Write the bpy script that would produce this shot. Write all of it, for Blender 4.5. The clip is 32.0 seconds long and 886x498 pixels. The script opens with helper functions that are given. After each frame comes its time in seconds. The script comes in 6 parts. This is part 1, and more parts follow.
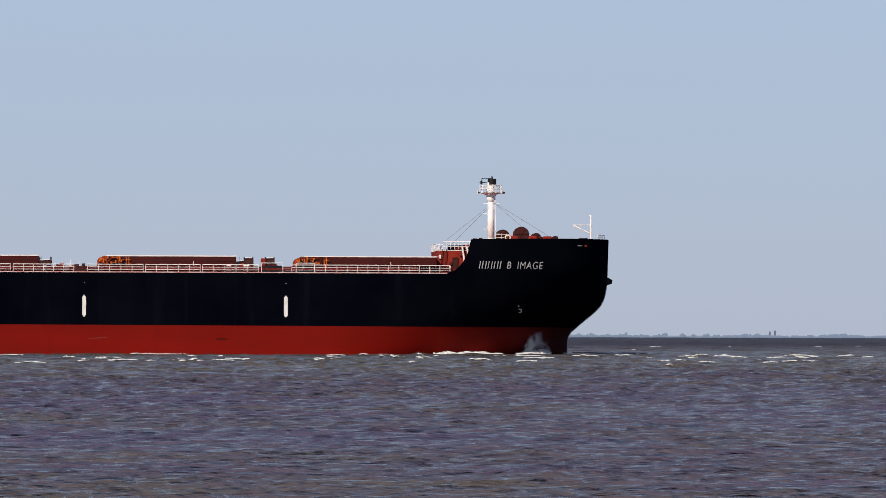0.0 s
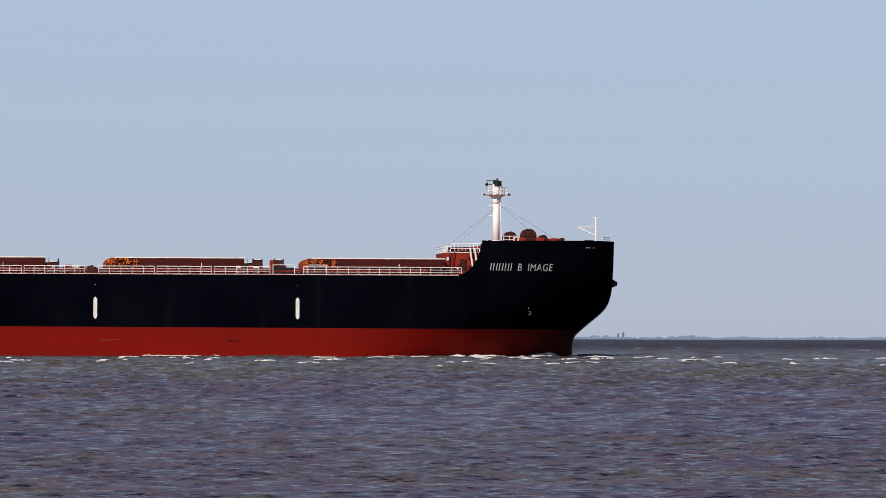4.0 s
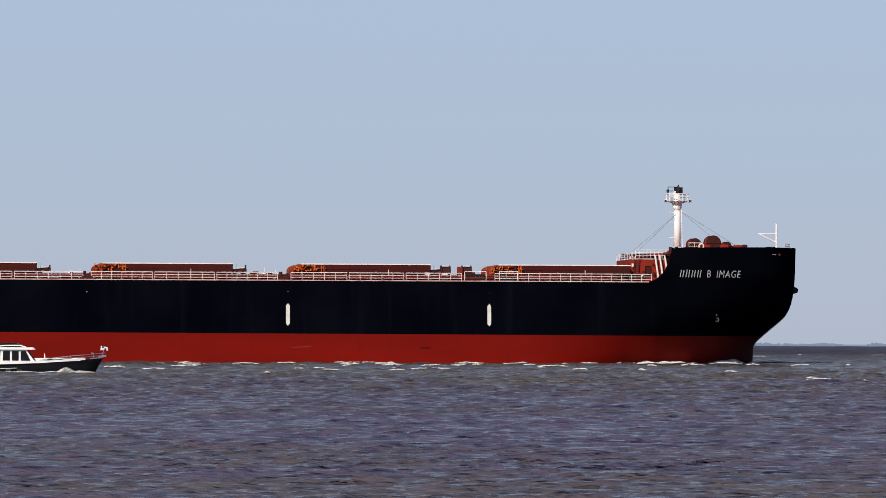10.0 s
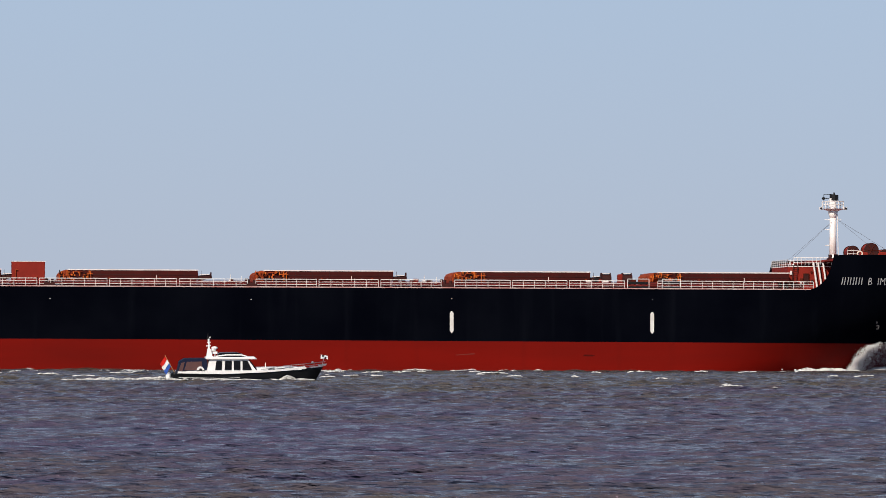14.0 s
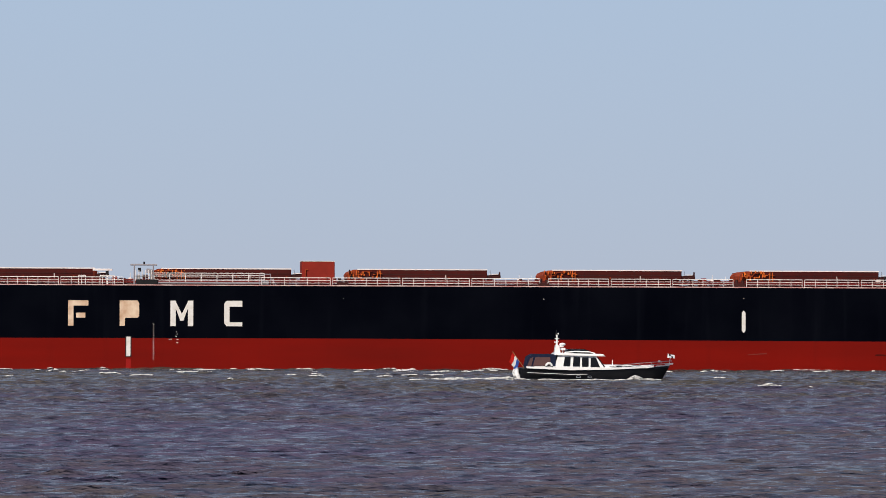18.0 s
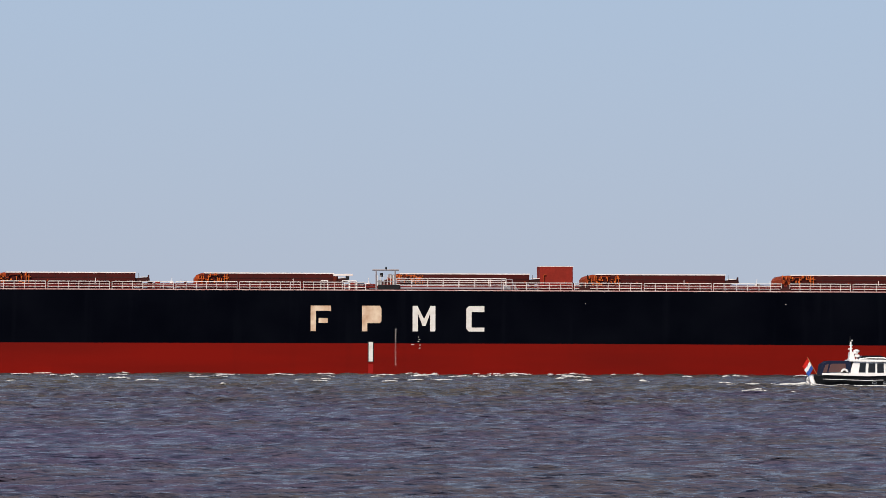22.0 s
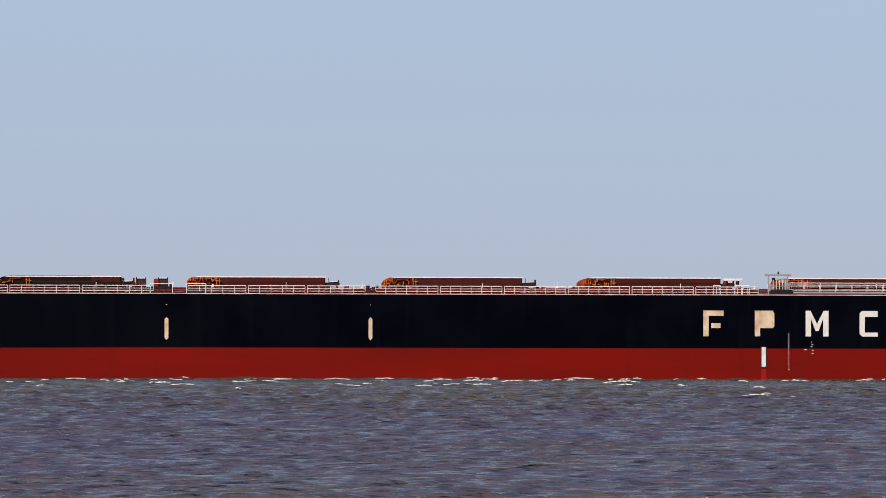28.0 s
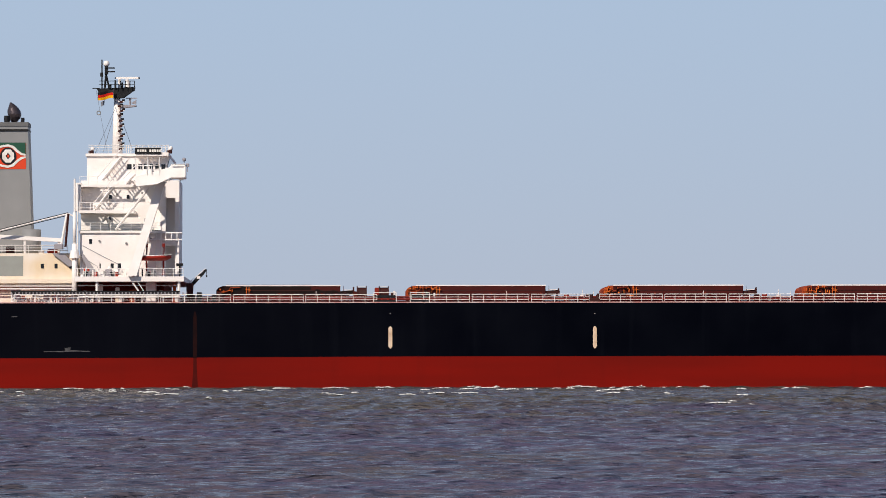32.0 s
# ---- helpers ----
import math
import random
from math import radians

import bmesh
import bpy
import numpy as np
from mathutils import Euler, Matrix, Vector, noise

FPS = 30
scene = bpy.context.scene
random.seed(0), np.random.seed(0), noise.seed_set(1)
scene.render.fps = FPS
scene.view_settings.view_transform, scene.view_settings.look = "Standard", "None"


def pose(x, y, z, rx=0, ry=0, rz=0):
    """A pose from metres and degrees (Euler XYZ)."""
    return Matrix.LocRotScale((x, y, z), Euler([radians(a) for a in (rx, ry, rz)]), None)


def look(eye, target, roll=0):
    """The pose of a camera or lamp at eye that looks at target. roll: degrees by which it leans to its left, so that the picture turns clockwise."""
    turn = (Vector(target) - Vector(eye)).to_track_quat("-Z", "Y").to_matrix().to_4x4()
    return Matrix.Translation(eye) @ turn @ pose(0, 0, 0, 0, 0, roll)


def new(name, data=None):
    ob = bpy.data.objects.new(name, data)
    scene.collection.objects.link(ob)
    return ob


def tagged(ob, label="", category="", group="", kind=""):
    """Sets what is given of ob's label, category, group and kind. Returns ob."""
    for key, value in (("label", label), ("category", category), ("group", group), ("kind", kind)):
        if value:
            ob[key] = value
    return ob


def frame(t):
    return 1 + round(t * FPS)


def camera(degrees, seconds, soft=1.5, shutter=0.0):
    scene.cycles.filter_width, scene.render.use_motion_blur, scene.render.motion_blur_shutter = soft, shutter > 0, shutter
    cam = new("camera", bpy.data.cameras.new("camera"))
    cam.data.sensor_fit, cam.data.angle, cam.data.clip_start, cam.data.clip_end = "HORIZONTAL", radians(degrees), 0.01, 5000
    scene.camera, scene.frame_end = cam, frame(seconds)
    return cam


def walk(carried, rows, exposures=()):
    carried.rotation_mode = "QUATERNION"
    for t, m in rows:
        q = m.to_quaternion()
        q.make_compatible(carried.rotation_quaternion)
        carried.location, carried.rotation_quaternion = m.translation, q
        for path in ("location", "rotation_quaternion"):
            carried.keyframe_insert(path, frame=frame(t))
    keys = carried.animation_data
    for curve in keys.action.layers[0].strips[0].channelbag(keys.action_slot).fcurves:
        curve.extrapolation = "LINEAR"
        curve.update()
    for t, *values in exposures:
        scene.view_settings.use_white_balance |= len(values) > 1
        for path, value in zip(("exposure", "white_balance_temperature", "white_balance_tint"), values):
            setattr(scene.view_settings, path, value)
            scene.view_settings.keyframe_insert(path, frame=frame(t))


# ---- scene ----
# The camera stands on the shore; it only turns: seconds, degrees to the right of +y, degrees above level.
EYE_Z = 2.769
ROLL = [(0.0, 0.159), (24.0, 0.159), (28.0, 0.12), (30.0, 0.10), (30.5, -0.02), (31.0, -0.08), (32.0, -0.09)]
cam = camera(12.024, 32.0, soft=0.45)
TURNS = [
    (0.0, 2.149, 1.165), (0.5, 2.397, 1.174), (1.0, 2.678, 1.178), (1.5, 2.915, 1.158), (2.0, 3.188, 1.160), (2.5, 3.453, 1.167),
    (3.0, 3.734, 1.182), (3.5, 3.999, 1.191), (5.5, 4.713, 1.190), (6.0, 4.941, 1.198), (6.5, 5.119, 1.204), (7.0, 5.119, 1.212),
    (7.5, 5.102, 1.234), (8.0, 5.034, 1.258), (8.5, 5.017, 1.281), (9.0, 4.957, 1.271), (9.5, 4.956, 1.280), (10.0, 4.940, 1.278),
    (10.5, 4.962, 1.279), (11.0, 4.951, 1.302), (11.5, 4.978, 1.315), (12.0, 5.018, 1.324), (12.5, 5.033, 1.343), (13.0, 5.042, 1.356),
    (13.5, 5.056, 1.374), (15.5, 4.066, 1.368), (16.0, 3.845, 1.390), (16.5, 3.735, 1.398), (17.0, 3.559, 1.382), (17.5, 3.368, 1.368),
    (18.0, 3.230, 1.361), (18.5, 3.012, 1.367), (19.0, 2.798, 1.369), (19.5, 2.601, 1.380), (20.0, 2.544, 1.379), (20.5, 2.470, 1.395),
    (21.0, 2.470, 1.415), (21.5, 2.439, 1.426), (22.0, 2.206, 1.425), (22.5, 1.983, 1.435), (23.0, 1.810, 1.433), (23.5, 1.680, 1.411),
    (24.0, 1.580, 1.409), (24.5, 1.465, 1.431), (26.5, 1.030, 1.480), (27.0, 0.791, 1.477), (27.5, 0.537, 1.463), (28.0, 0.292, 1.484),
    (28.5, 0.120, 1.499), (29.0, -0.002, 1.502), (29.5, -0.208, 1.507), (30.0, -0.239, 1.515), (30.5, -0.458, 1.568), (31.0, -0.486, 1.600),
    (31.5, -0.496, 1.587), (32.0, -0.458, 1.600),
]


def lean(t):
    """How far the camera leans at a time, straight between the values above."""
    (t0, a), (t1, b) = next(pair for pair in zip(ROLL, ROLL[1:]) if t <= pair[1][0])
    return a + (b - a) * (t - t0) / (t1 - t0)


walk(cam, [(t, pose(0, 0, EYE_Z, 90 + up, 0, -right) @ pose(0, 0, 0, 0, 0, lean(t))) for t, right, up in TURNS])

# ---- world and sun ----
SUN_ELEV, SUN_AZ = 36.0, 211.0          # azimuth clockwise from +y
scene.view_settings.exposure = 0.0
world = bpy.data.worlds.new("sky")
scene.world = world
world.use_nodes = True
wn, wl = world.node_tree.nodes, world.node_tree.links
sky = wn.new("ShaderNodeTexSky")
sky.sky_type, sky.sun_disc = "NISHITA", False
sky.sun_elevation, sky.sun_rotation = radians(SUN_ELEV), radians(SUN_AZ)
sky.altitude, sky.air_density, sky.dust_density, sky.ozone_density = 0.0, 1.0, 0.3, 6.0
clear, haze, both = wn["Background"], wn.new("ShaderNodeBackground"), wn.new("ShaderNodeMixShader")
wl.new(sky.outputs["Color"], clear.inputs["Color"])
clear.inputs["Strength"].default_value = 0.062
haze.inputs["Strength"].default_value = 1.0     # spring haze, greyer low down
coord, split, rise = wn.new("ShaderNodeTexCoord"), wn.new("ShaderNodeSeparateXYZ"), wn.new("ShaderNodeValToRGB")
wl.new(coord.outputs["Generated"], split.inputs["Vector"]), wl.new(split.outputs["Z"], rise.inputs["Fac"])
rise.color_ramp.elements[0].position, rise.color_ramp.elements[0].color = 0.085, (0.88, 0.88, 0.88, 1)     # haze thins with height
rise.color_ramp.elements[1].position, rise.color_ramp.elements[1].color = 0.60, (0.03, 0.03, 0.03, 1)
thin = rise.color_ramp.elements.new(0.30)
thin.color = (0.28, 0.28, 0.28, 1)
wl.new(rise.outputs["Color"], both.inputs["Fac"])
tone = wn.new("ShaderNodeValToRGB")
tone.color_ramp.elements[0].position, tone.color_ramp.elements[0].color = 0.0, (0.452, 0.508, 0.640, 1)
tone.color_ramp.elements[1].position, tone.color_ramp.elements[1].color = 0.09, (0.438, 0.548, 0.715, 1)
high = tone.color_ramp.elements.new(0.3)
high.color = (0.42, 0.455, 0.66, 1)
wl.new(split.outputs["Z"], tone.inputs["Fac"]), wl.new(tone.outputs["Color"], haze.inputs["Color"])
wl.new(clear.outputs["Background"], both.inputs[1]), wl.new(haze.outputs["Background"], both.inputs[2])
wl.new(both.outputs["Shader"], wn["World Output"].inputs["Surface"])

sun = new("sun", bpy.data.lights.new("sun", "SUN"))
sun.data.energy, sun.data.angle, sun.data.color = 4.6, radians(0.53), (1.0, 0.905, 0.80)
_a, _e = radians(SUN_AZ), radians(SUN_ELEV)
sun.matrix_world = look((0, 0, 0), (-math.sin(_a) * math.cos(_e), -math.cos(_a) * math.cos(_e), -math.sin(_e)))


# ---- materials ----
def paint(name, color, color2=None, rough=0.5, metal=0.0, spec=0.3, scale=1.2, streak=0.0, grain=12.0, bump=0.02, mix=0.5, stretch=(1, 1, 1)):
    """Paint or metal with broad stains, a fine grain and, with streak, runs down the wall."""
    m = bpy.data.materials.new(name)
    m.use_nodes = True
    n, l = m.node_tree.nodes, m.node_tree.links
    b = n["Principled BSDF"]
    b.inputs["Roughness"].default_value, b.inputs["Metallic"].default_value = rough, metal
    b.inputs["Specular IOR Level"].default_value = spec
    tc, mp = n.new("ShaderNodeTexCoord"), n.new("ShaderNodeMapping")
    mp.inputs["Scale"].default_value = stretch
    l.new(tc.outputs["Object"], mp.inputs["Vector"])
    broad, fine = n.new("ShaderNodeTexNoise"), n.new("ShaderNodeTexNoise")
    broad.inputs["Scale"].default_value, broad.inputs["Detail"].default_value = scale, 5
    fine.inputs["Scale"].default_value, fine.inputs["Detail"].default_value = grain, 3
    l.new(mp.outputs["Vector"], broad.inputs["Vector"]), l.new(tc.outputs["Object"], fine.inputs["Vector"])
    ramp = n.new("ShaderNodeValToRGB")
    ramp.color_ramp.elements[0].position, ramp.color_ramp.elements[1].position = 0.35, 0.72
    c2 = color2 or tuple(c * 0.7 for c in color)
    ramp.color_ramp.elements[0].color, ramp.color_ramp.elements[1].color = (*color, 1), (*[c + (d - c) * mix for c, d in zip(color, c2)], 1)
    l.new(broad.outputs["Fac"], ramp.inputs["Fac"])
    out = ramp.outputs["Color"]
    if streak:
        mp2, runs = n.new("ShaderNodeMapping"), n.new("ShaderNodeTexNoise")
        mp2.inputs["Scale"].default_value = (1, 1, 0.06)
        runs.inputs["Scale"].default_value, runs.inputs["Detail"].default_value = 0.55, 6
        l.new(tc.outputs["Object"], mp2.inputs["Vector"]), l.new(mp2.outputs["Vector"], runs.inputs["Vector"])
        r2 = n.new("ShaderNodeValToRGB")
        r2.color_ramp.elements[0].position, r2.color_ramp.elements[1].position = 0.55, 0.8
        r2.color_ramp.elements[0].color, r2.color_ramp.elements[1].color = (0, 0, 0, 1), (streak, streak, streak, 1)
        l.new(runs.outputs["Fac"], r2.inputs["Fac"])
        mx = n.new("ShaderNodeMix")
        mx.data_type = "RGBA"
        l.new(r2.outputs["Color"], mx.inputs["Factor"]), l.new(out, mx.inputs["A"])
        mx.inputs["B"].default_value = (*c2, 1)
        out = mx.outputs["Result"]
    l.new(out, b.inputs["Base Color"])
    bp = n.new("ShaderNodeBump")
    bp.inputs["Strength"].default_value, bp.inputs["Distance"].default_value = 0.4, bump
    l.new(fine.outputs["Fac"], bp.inputs["Height"]), l.new(bp.outputs["Normal"], b.inputs["Normal"])
    return m


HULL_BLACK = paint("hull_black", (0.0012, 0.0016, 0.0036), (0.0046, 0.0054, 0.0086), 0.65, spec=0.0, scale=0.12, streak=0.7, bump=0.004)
def faded(m, color, x0, x1, most):
    """Fades a paint's colour into another one towards x1."""
    n, l = m.node_tree.nodes, m.node_tree.links
    b = n["Principled BSDF"]
    was = b.inputs["Base Color"].links[0].from_socket
    tc, sp, mr, mx = n.new("ShaderNodeTexCoord"), n.new("ShaderNodeSeparateXYZ"), n.new("ShaderNodeMapRange"), n.new("ShaderNodeMix")
    mr.inputs["From Min"].default_value, mr.inputs["From Max"].default_value, mr.inputs["To Max"].default_value = x0, x1, most
    mx.data_type = "RGBA"
    mx.inputs["B"].default_value = (*color, 1)
    l.new(tc.outputs["Object"], sp.inputs["Vector"]), l.new(sp.outputs["X"], mr.inputs["Value"])
    l.new(mr.outputs["Result"], mx.inputs["Factor"]), l.new(was, mx.inputs["A"]), l.new(mx.outputs["Result"], b.inputs["Base Color"])


# the black turns lighter towards the stern
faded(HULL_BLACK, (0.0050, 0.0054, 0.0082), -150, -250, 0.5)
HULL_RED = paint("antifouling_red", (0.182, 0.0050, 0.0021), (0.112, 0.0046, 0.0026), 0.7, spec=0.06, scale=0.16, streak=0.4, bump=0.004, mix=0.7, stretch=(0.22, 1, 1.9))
faded(HULL_RED, (0.016, 0.0055, 0.006), 27, 40, 0.85)          # darker towards the stem
DECK_RED = paint("deck_red", (0.245, 0.021, 0.012), (0.14, 0.013, 0.008), 0.7, spec=0.15, scale=0.6, streak=0.4)
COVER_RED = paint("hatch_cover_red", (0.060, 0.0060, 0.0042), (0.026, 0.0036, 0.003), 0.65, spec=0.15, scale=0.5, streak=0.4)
COVER_EDGE = paint("pale_paint_lit_edge", (0.80, 0.76, 0.73), (0.55, 0.42, 0.36), 0.6, spec=0.2, scale=0.5)
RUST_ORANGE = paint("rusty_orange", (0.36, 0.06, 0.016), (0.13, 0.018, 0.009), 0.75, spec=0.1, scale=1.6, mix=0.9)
WINCH_DARK = paint("winch_dark_red", (0.045, 0.010, 0.008), (0.02, 0.008, 0.007), 0.6, spec=0.2, scale=2.0)
WHITE = paint("white_paint", (0.85, 0.80, 0.765), (0.74, 0.65, 0.58), 0.45, spec=0.3, scale=0.5, streak=0.35, bump=0.003)
RAIL_WHITE = paint("rail_white", (0.82, 0.80, 0.77), (0.66, 0.56, 0.50), 0.5, spec=0.25, scale=2.5)
CREAM = paint("cream_stained", (0.80, 0.71, 0.62), (0.70, 0.50, 0.24), 0.5, spec=0.25, scale=0.22, streak=0.35, mix=0.7)
GREY = paint("funnel_grey", (0.235, 0.235, 0.235), (0.19, 0.19, 0.19), 0.5, spec=0.3, scale=0.3, streak=0.3)
GREEN_DECK = paint("green_grey_deck", (0.18, 0.21, 0.17), (0.12, 0.14, 0.12), 0.6, scale=0.8)
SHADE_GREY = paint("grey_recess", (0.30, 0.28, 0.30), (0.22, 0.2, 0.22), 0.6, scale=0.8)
BLACK = paint("black_paint", (0.008, 0.008, 0.009), (0.02, 0.02, 0.02), 0.5, spec=0.2, scale=2)
MARK_WHITE = paint("mark_white", (0.72, 0.70, 0.66), (0.50, 0.44, 0.36), 0.6, spec=0.1, scale=1.2, streak=0.4, grain=4)
MARK_CREAM = paint("mark_cream", (0.70, 0.55, 0.40), (0.42, 0.22, 0.12), 0.6, spec=0.1, scale=0.8, streak=0.7, grain=4, mix=0.8)
BOAT_ORANGE = paint("rescue_orange", (0.40, 0.032, 0.012), (0.30, 0.026, 0.012), 0.45, scale=2)
FLAG_RED = paint("flag_red", (0.52, 0.02, 0.015), None, 0.8, spec=0.05, scale=3)
FLAG_WHITE = paint("flag_white", (0.75, 0.75, 0.75), None, 0.8, spec=0.05, scale=3, mix=0.2)
FLAG_BLUE = paint("flag_blue", (0.035, 0.09, 0.36), None, 0.8, spec=0.05, scale=3)
FLAG_GOLD = paint("flag_gold", (0.75, 0.36, 0.01), None, 0.8, spec=0.05, scale=3)
LOGO_RED = paint("panel_red", (0.62, 0.05, 0.01), None, 0.5, scale=2, mix=0.2)
LOGO_GREEN = paint("panel_green", (0.012, 0.07, 0.04), None, 0.5, scale=2, mix=0.2)
GLASS_DARK = paint("dark_glass", (0.006, 0.007, 0.009), (0.012, 0.012, 0.014), 0.08, spec=0.5, scale=2, bump=0.0)
GELCOAT = paint("gelcoat_white", (0.82, 0.81, 0.79), (0.72, 0.71, 0.68), 0.25, spec=0.4, scale=1.0, bump=0.001)
GELCOAT_BLACK = paint("gelcoat_black", (0.006, 0.007, 0.009), (0.012, 0.013, 0.016), 0.3, spec=0.15, scale=1.0, bump=0.001)
CANVAS = paint("navy_canvas", (0.010, 0.014, 0.035), (0.018, 0.024, 0.05), 0.85, spec=0.1, scale=2.5, bump=0.01)
VINYL = paint("brown_clear_vinyl", (0.11, 0.055, 0.05), (0.07, 0.04, 0.04), 0.3, spec=0.3, scale=2)
STEEL = paint("stainless", (0.6, 0.6, 0.6), None, 0.3, metal=0.9, spec=0.5, scale=3)
FOAM = paint("sea_foam", (0.80, 0.79, 0.76), (0.55, 0.53, 0.48), 0.9, spec=0.1, scale=1.5, grain=6, bump=0.08)
SPRAY = paint("spray_drops", (0.82, 0.79, 0.77), (0.7, 0.67, 0.66), 0.6, spec=0.3, scale=1.0)
DARK_RUST = paint("dark_rust", (0.11, 0.018, 0.009), (0.03, 0.008, 0.006), 0.8, spec=0.08, scale=1.3, mix=0.9)
ORANGE_GEAR = paint("orange_gear", (0.70, 0.17, 0.025), (0.36, 0.05, 0.013), 0.6, spec=0.15, scale=2.0, mix=0.9)
PIPE_PINK = paint("faded_red_pipe", (0.17, 0.026, 0.022), (0.07, 0.010, 0.008), 0.7, spec=0.1, scale=0.4, mix=0.9)
NEAR_BLACK = paint("near_black", (0.010, 0.0085, 0.008), (0.03, 0.009, 0.007), 0.8, spec=0.05, scale=0.6)
SCUFF = paint("scuff_dark", (0.055, 0.005, 0.004), (0.09, 0.006, 0.004), 0.8, spec=0.05, scale=1.5)
WIRE = paint("wire_grey", (0.16, 0.17, 0.2), None, 0.6, scale=3)


def water_material():
    m = bpy.data.materials.new("estuary_water")
    m.use_nodes = True
    n, l = m.node_tree.nodes, m.node_tree.links
    b = n["Principled BSDF"]
    b.inputs["IOR"].default_value = 1.333
    b.inputs["Specular IOR Level"].default_value = 0.17
    b.inputs["Specular Tint"].default_value = (1.0, 0.66, 0.97, 1)
    tc = n.new("ShaderNodeTexCoord")
    # silt hangs in clouds of two sizes; the colour turns browner with distance
    silt, cloud, where, reach, most, total = (n.new(k) for k in ("ShaderNodeTexNoise", "ShaderNodeTexNoise", "ShaderNodeSeparateXYZ", "ShaderNodeMapRange", "ShaderNodeMath", "ShaderNodeMath"))
    silt.inputs["Scale"].default_value, silt.inputs["Detail"].default_value = 0.05, 3
    stretch = n.new("ShaderNodeMapping")
    stretch.inputs["Scale"].default_value = (0.7, 0.28, 1)
    l.new(tc.outputs["Object"], stretch.inputs["Vector"]), l.new(stretch.outputs["Vector"], cloud.inputs["Vector"])
    cloud.inputs["Scale"].default_value, cloud.inputs["Detail"].default_value = 0.9, 3
    l.new(tc.outputs["Object"], silt.inputs["Vector"]), l.new(tc.outputs["Object"], where.inputs["Vector"])
    reach.inputs["From Min"].default_value, reach.inputs["From Max"].default_value = 200, 350
    reach.inputs["To Min"].default_value, reach.inputs["To Max"].default_value = -0.12, 0.17
    l.new(where.outputs["Y"], reach.inputs["Value"])
    edge, nearshore = n.new("ShaderNodeMapRange"), n.new("ShaderNodeMath")       # browner again close to the shore
    edge.inputs["From Min"].default_value, edge.inputs["From Max"].default_value = 62, 115
    edge.inputs["To Min"].default_value, edge.inputs["To Max"].default_value = 0.17, 0.0
    l.new(where.outputs["Y"], edge.inputs["Value"])
    most.operation, total.operation, nearshore.operation = "ADD", "MULTIPLY_ADD", "ADD"
    l.new(silt.outputs["Fac"], nearshore.inputs[0]), l.new(edge.outputs["Result"], nearshore.inputs[1])
    l.new(nearshore.outputs["Value"], most.inputs[0]), l.new(reach.outputs["Result"], most.inputs[1])
    l.new(cloud.outputs["Fac"], total.inputs[0]), l.new(most.outputs["Value"], total.inputs[2])
    total.inputs[1].default_value = 0.55
    ramp = n.new("ShaderNodeValToRGB")
    ramp.color_ramp.elements[0].position, ramp.color_ramp.elements[1].position = 0.55, 1.0
    ramp.color_ramp.elements[0].color, ramp.color_ramp.elements[1].color = (0.078, 0.064, 0.104, 1), (0.089, 0.076, 0.061, 1)
    l.new(total.outputs["Value"], ramp.inputs["Fac"])
    far_share, far_dark = n.new("ShaderNodeMapRange"), n.new("ShaderNodeMix")        # the dark of far wave faces is put into the base colour
    far_share.inputs["From Min"].default_value, far_share.inputs["From Max"].default_value, far_share.inputs["To Max"].default_value = 470, 1100, 0.85
    far_dark.data_type = "RGBA"
    far_dark.inputs["B"].default_value = (0.034, 0.030, 0.044, 1)
    l.new(where.outputs["Y"], far_share.inputs["Value"]), l.new(far_share.outputs["Result"], far_dark.inputs["Factor"])
    l.new(ramp.outputs["Color"], far_dark.inputs["A"]), l.new(far_dark.outputs["Result"], b.inputs["Base Color"])
    rough = n.new("ShaderNodeMapRange")        # far out the wavelets are finer than the sheet
    rough.inputs["From Min"].default_value, rough.inputs["From Max"].default_value = 450, 1100
    rough.inputs["To Min"].default_value, rough.inputs["To Max"].default_value = 0.14, 0.45
    l.new(where.outputs["Y"], rough.inputs["Value"]), l.new(rough.outputs["Result"], b.inputs["Roughness"])
    prev = None
    for size, dist, grain in ((0.16, 1.1, (0.6, 1, 1)), (0.45, 0.6, (0.6, 1, 1)), (1.4, 0.40, (0.55, 1, 1)), (4.2, 0.20, (0.5, 1, 1)), (11.0, 0.06, (0.5, 1, 1))):
        mp, no, bp = n.new("ShaderNodeMapping"), n.new("ShaderNodeTexNoise"), n.new("ShaderNodeBump")
        mp.inputs["Scale"].default_value = grain
        no.inputs["Scale"].default_value, no.inputs["Detail"].default_value = size, 2
        bp.inputs["Strength"].default_value, bp.inputs["Distance"].default_value = 1.0, dist
        l.new(tc.outputs["Object"], mp.inputs["Vector"]), l.new(mp.outputs["Vector"], no.inputs["Vector"])
        l.new(no.outputs["Fac"], bp.inputs["Height"])
        if prev:
            l.new(prev.outputs["Normal"], bp.inputs["Normal"])
        prev = bp
    l.new(prev.outputs["Normal"], b.inputs["Normal"])
    return m


WATER = water_material()
# the dark reflection on the bow swell is put into this base colour
SMOOTH_WATER = paint("swell_dark_reflection", (0.012, 0.016, 0.030), (0.03, 0.026, 0.03), 0.2, spec=0.12, scale=0.35, grain=1.6, bump=0.5)


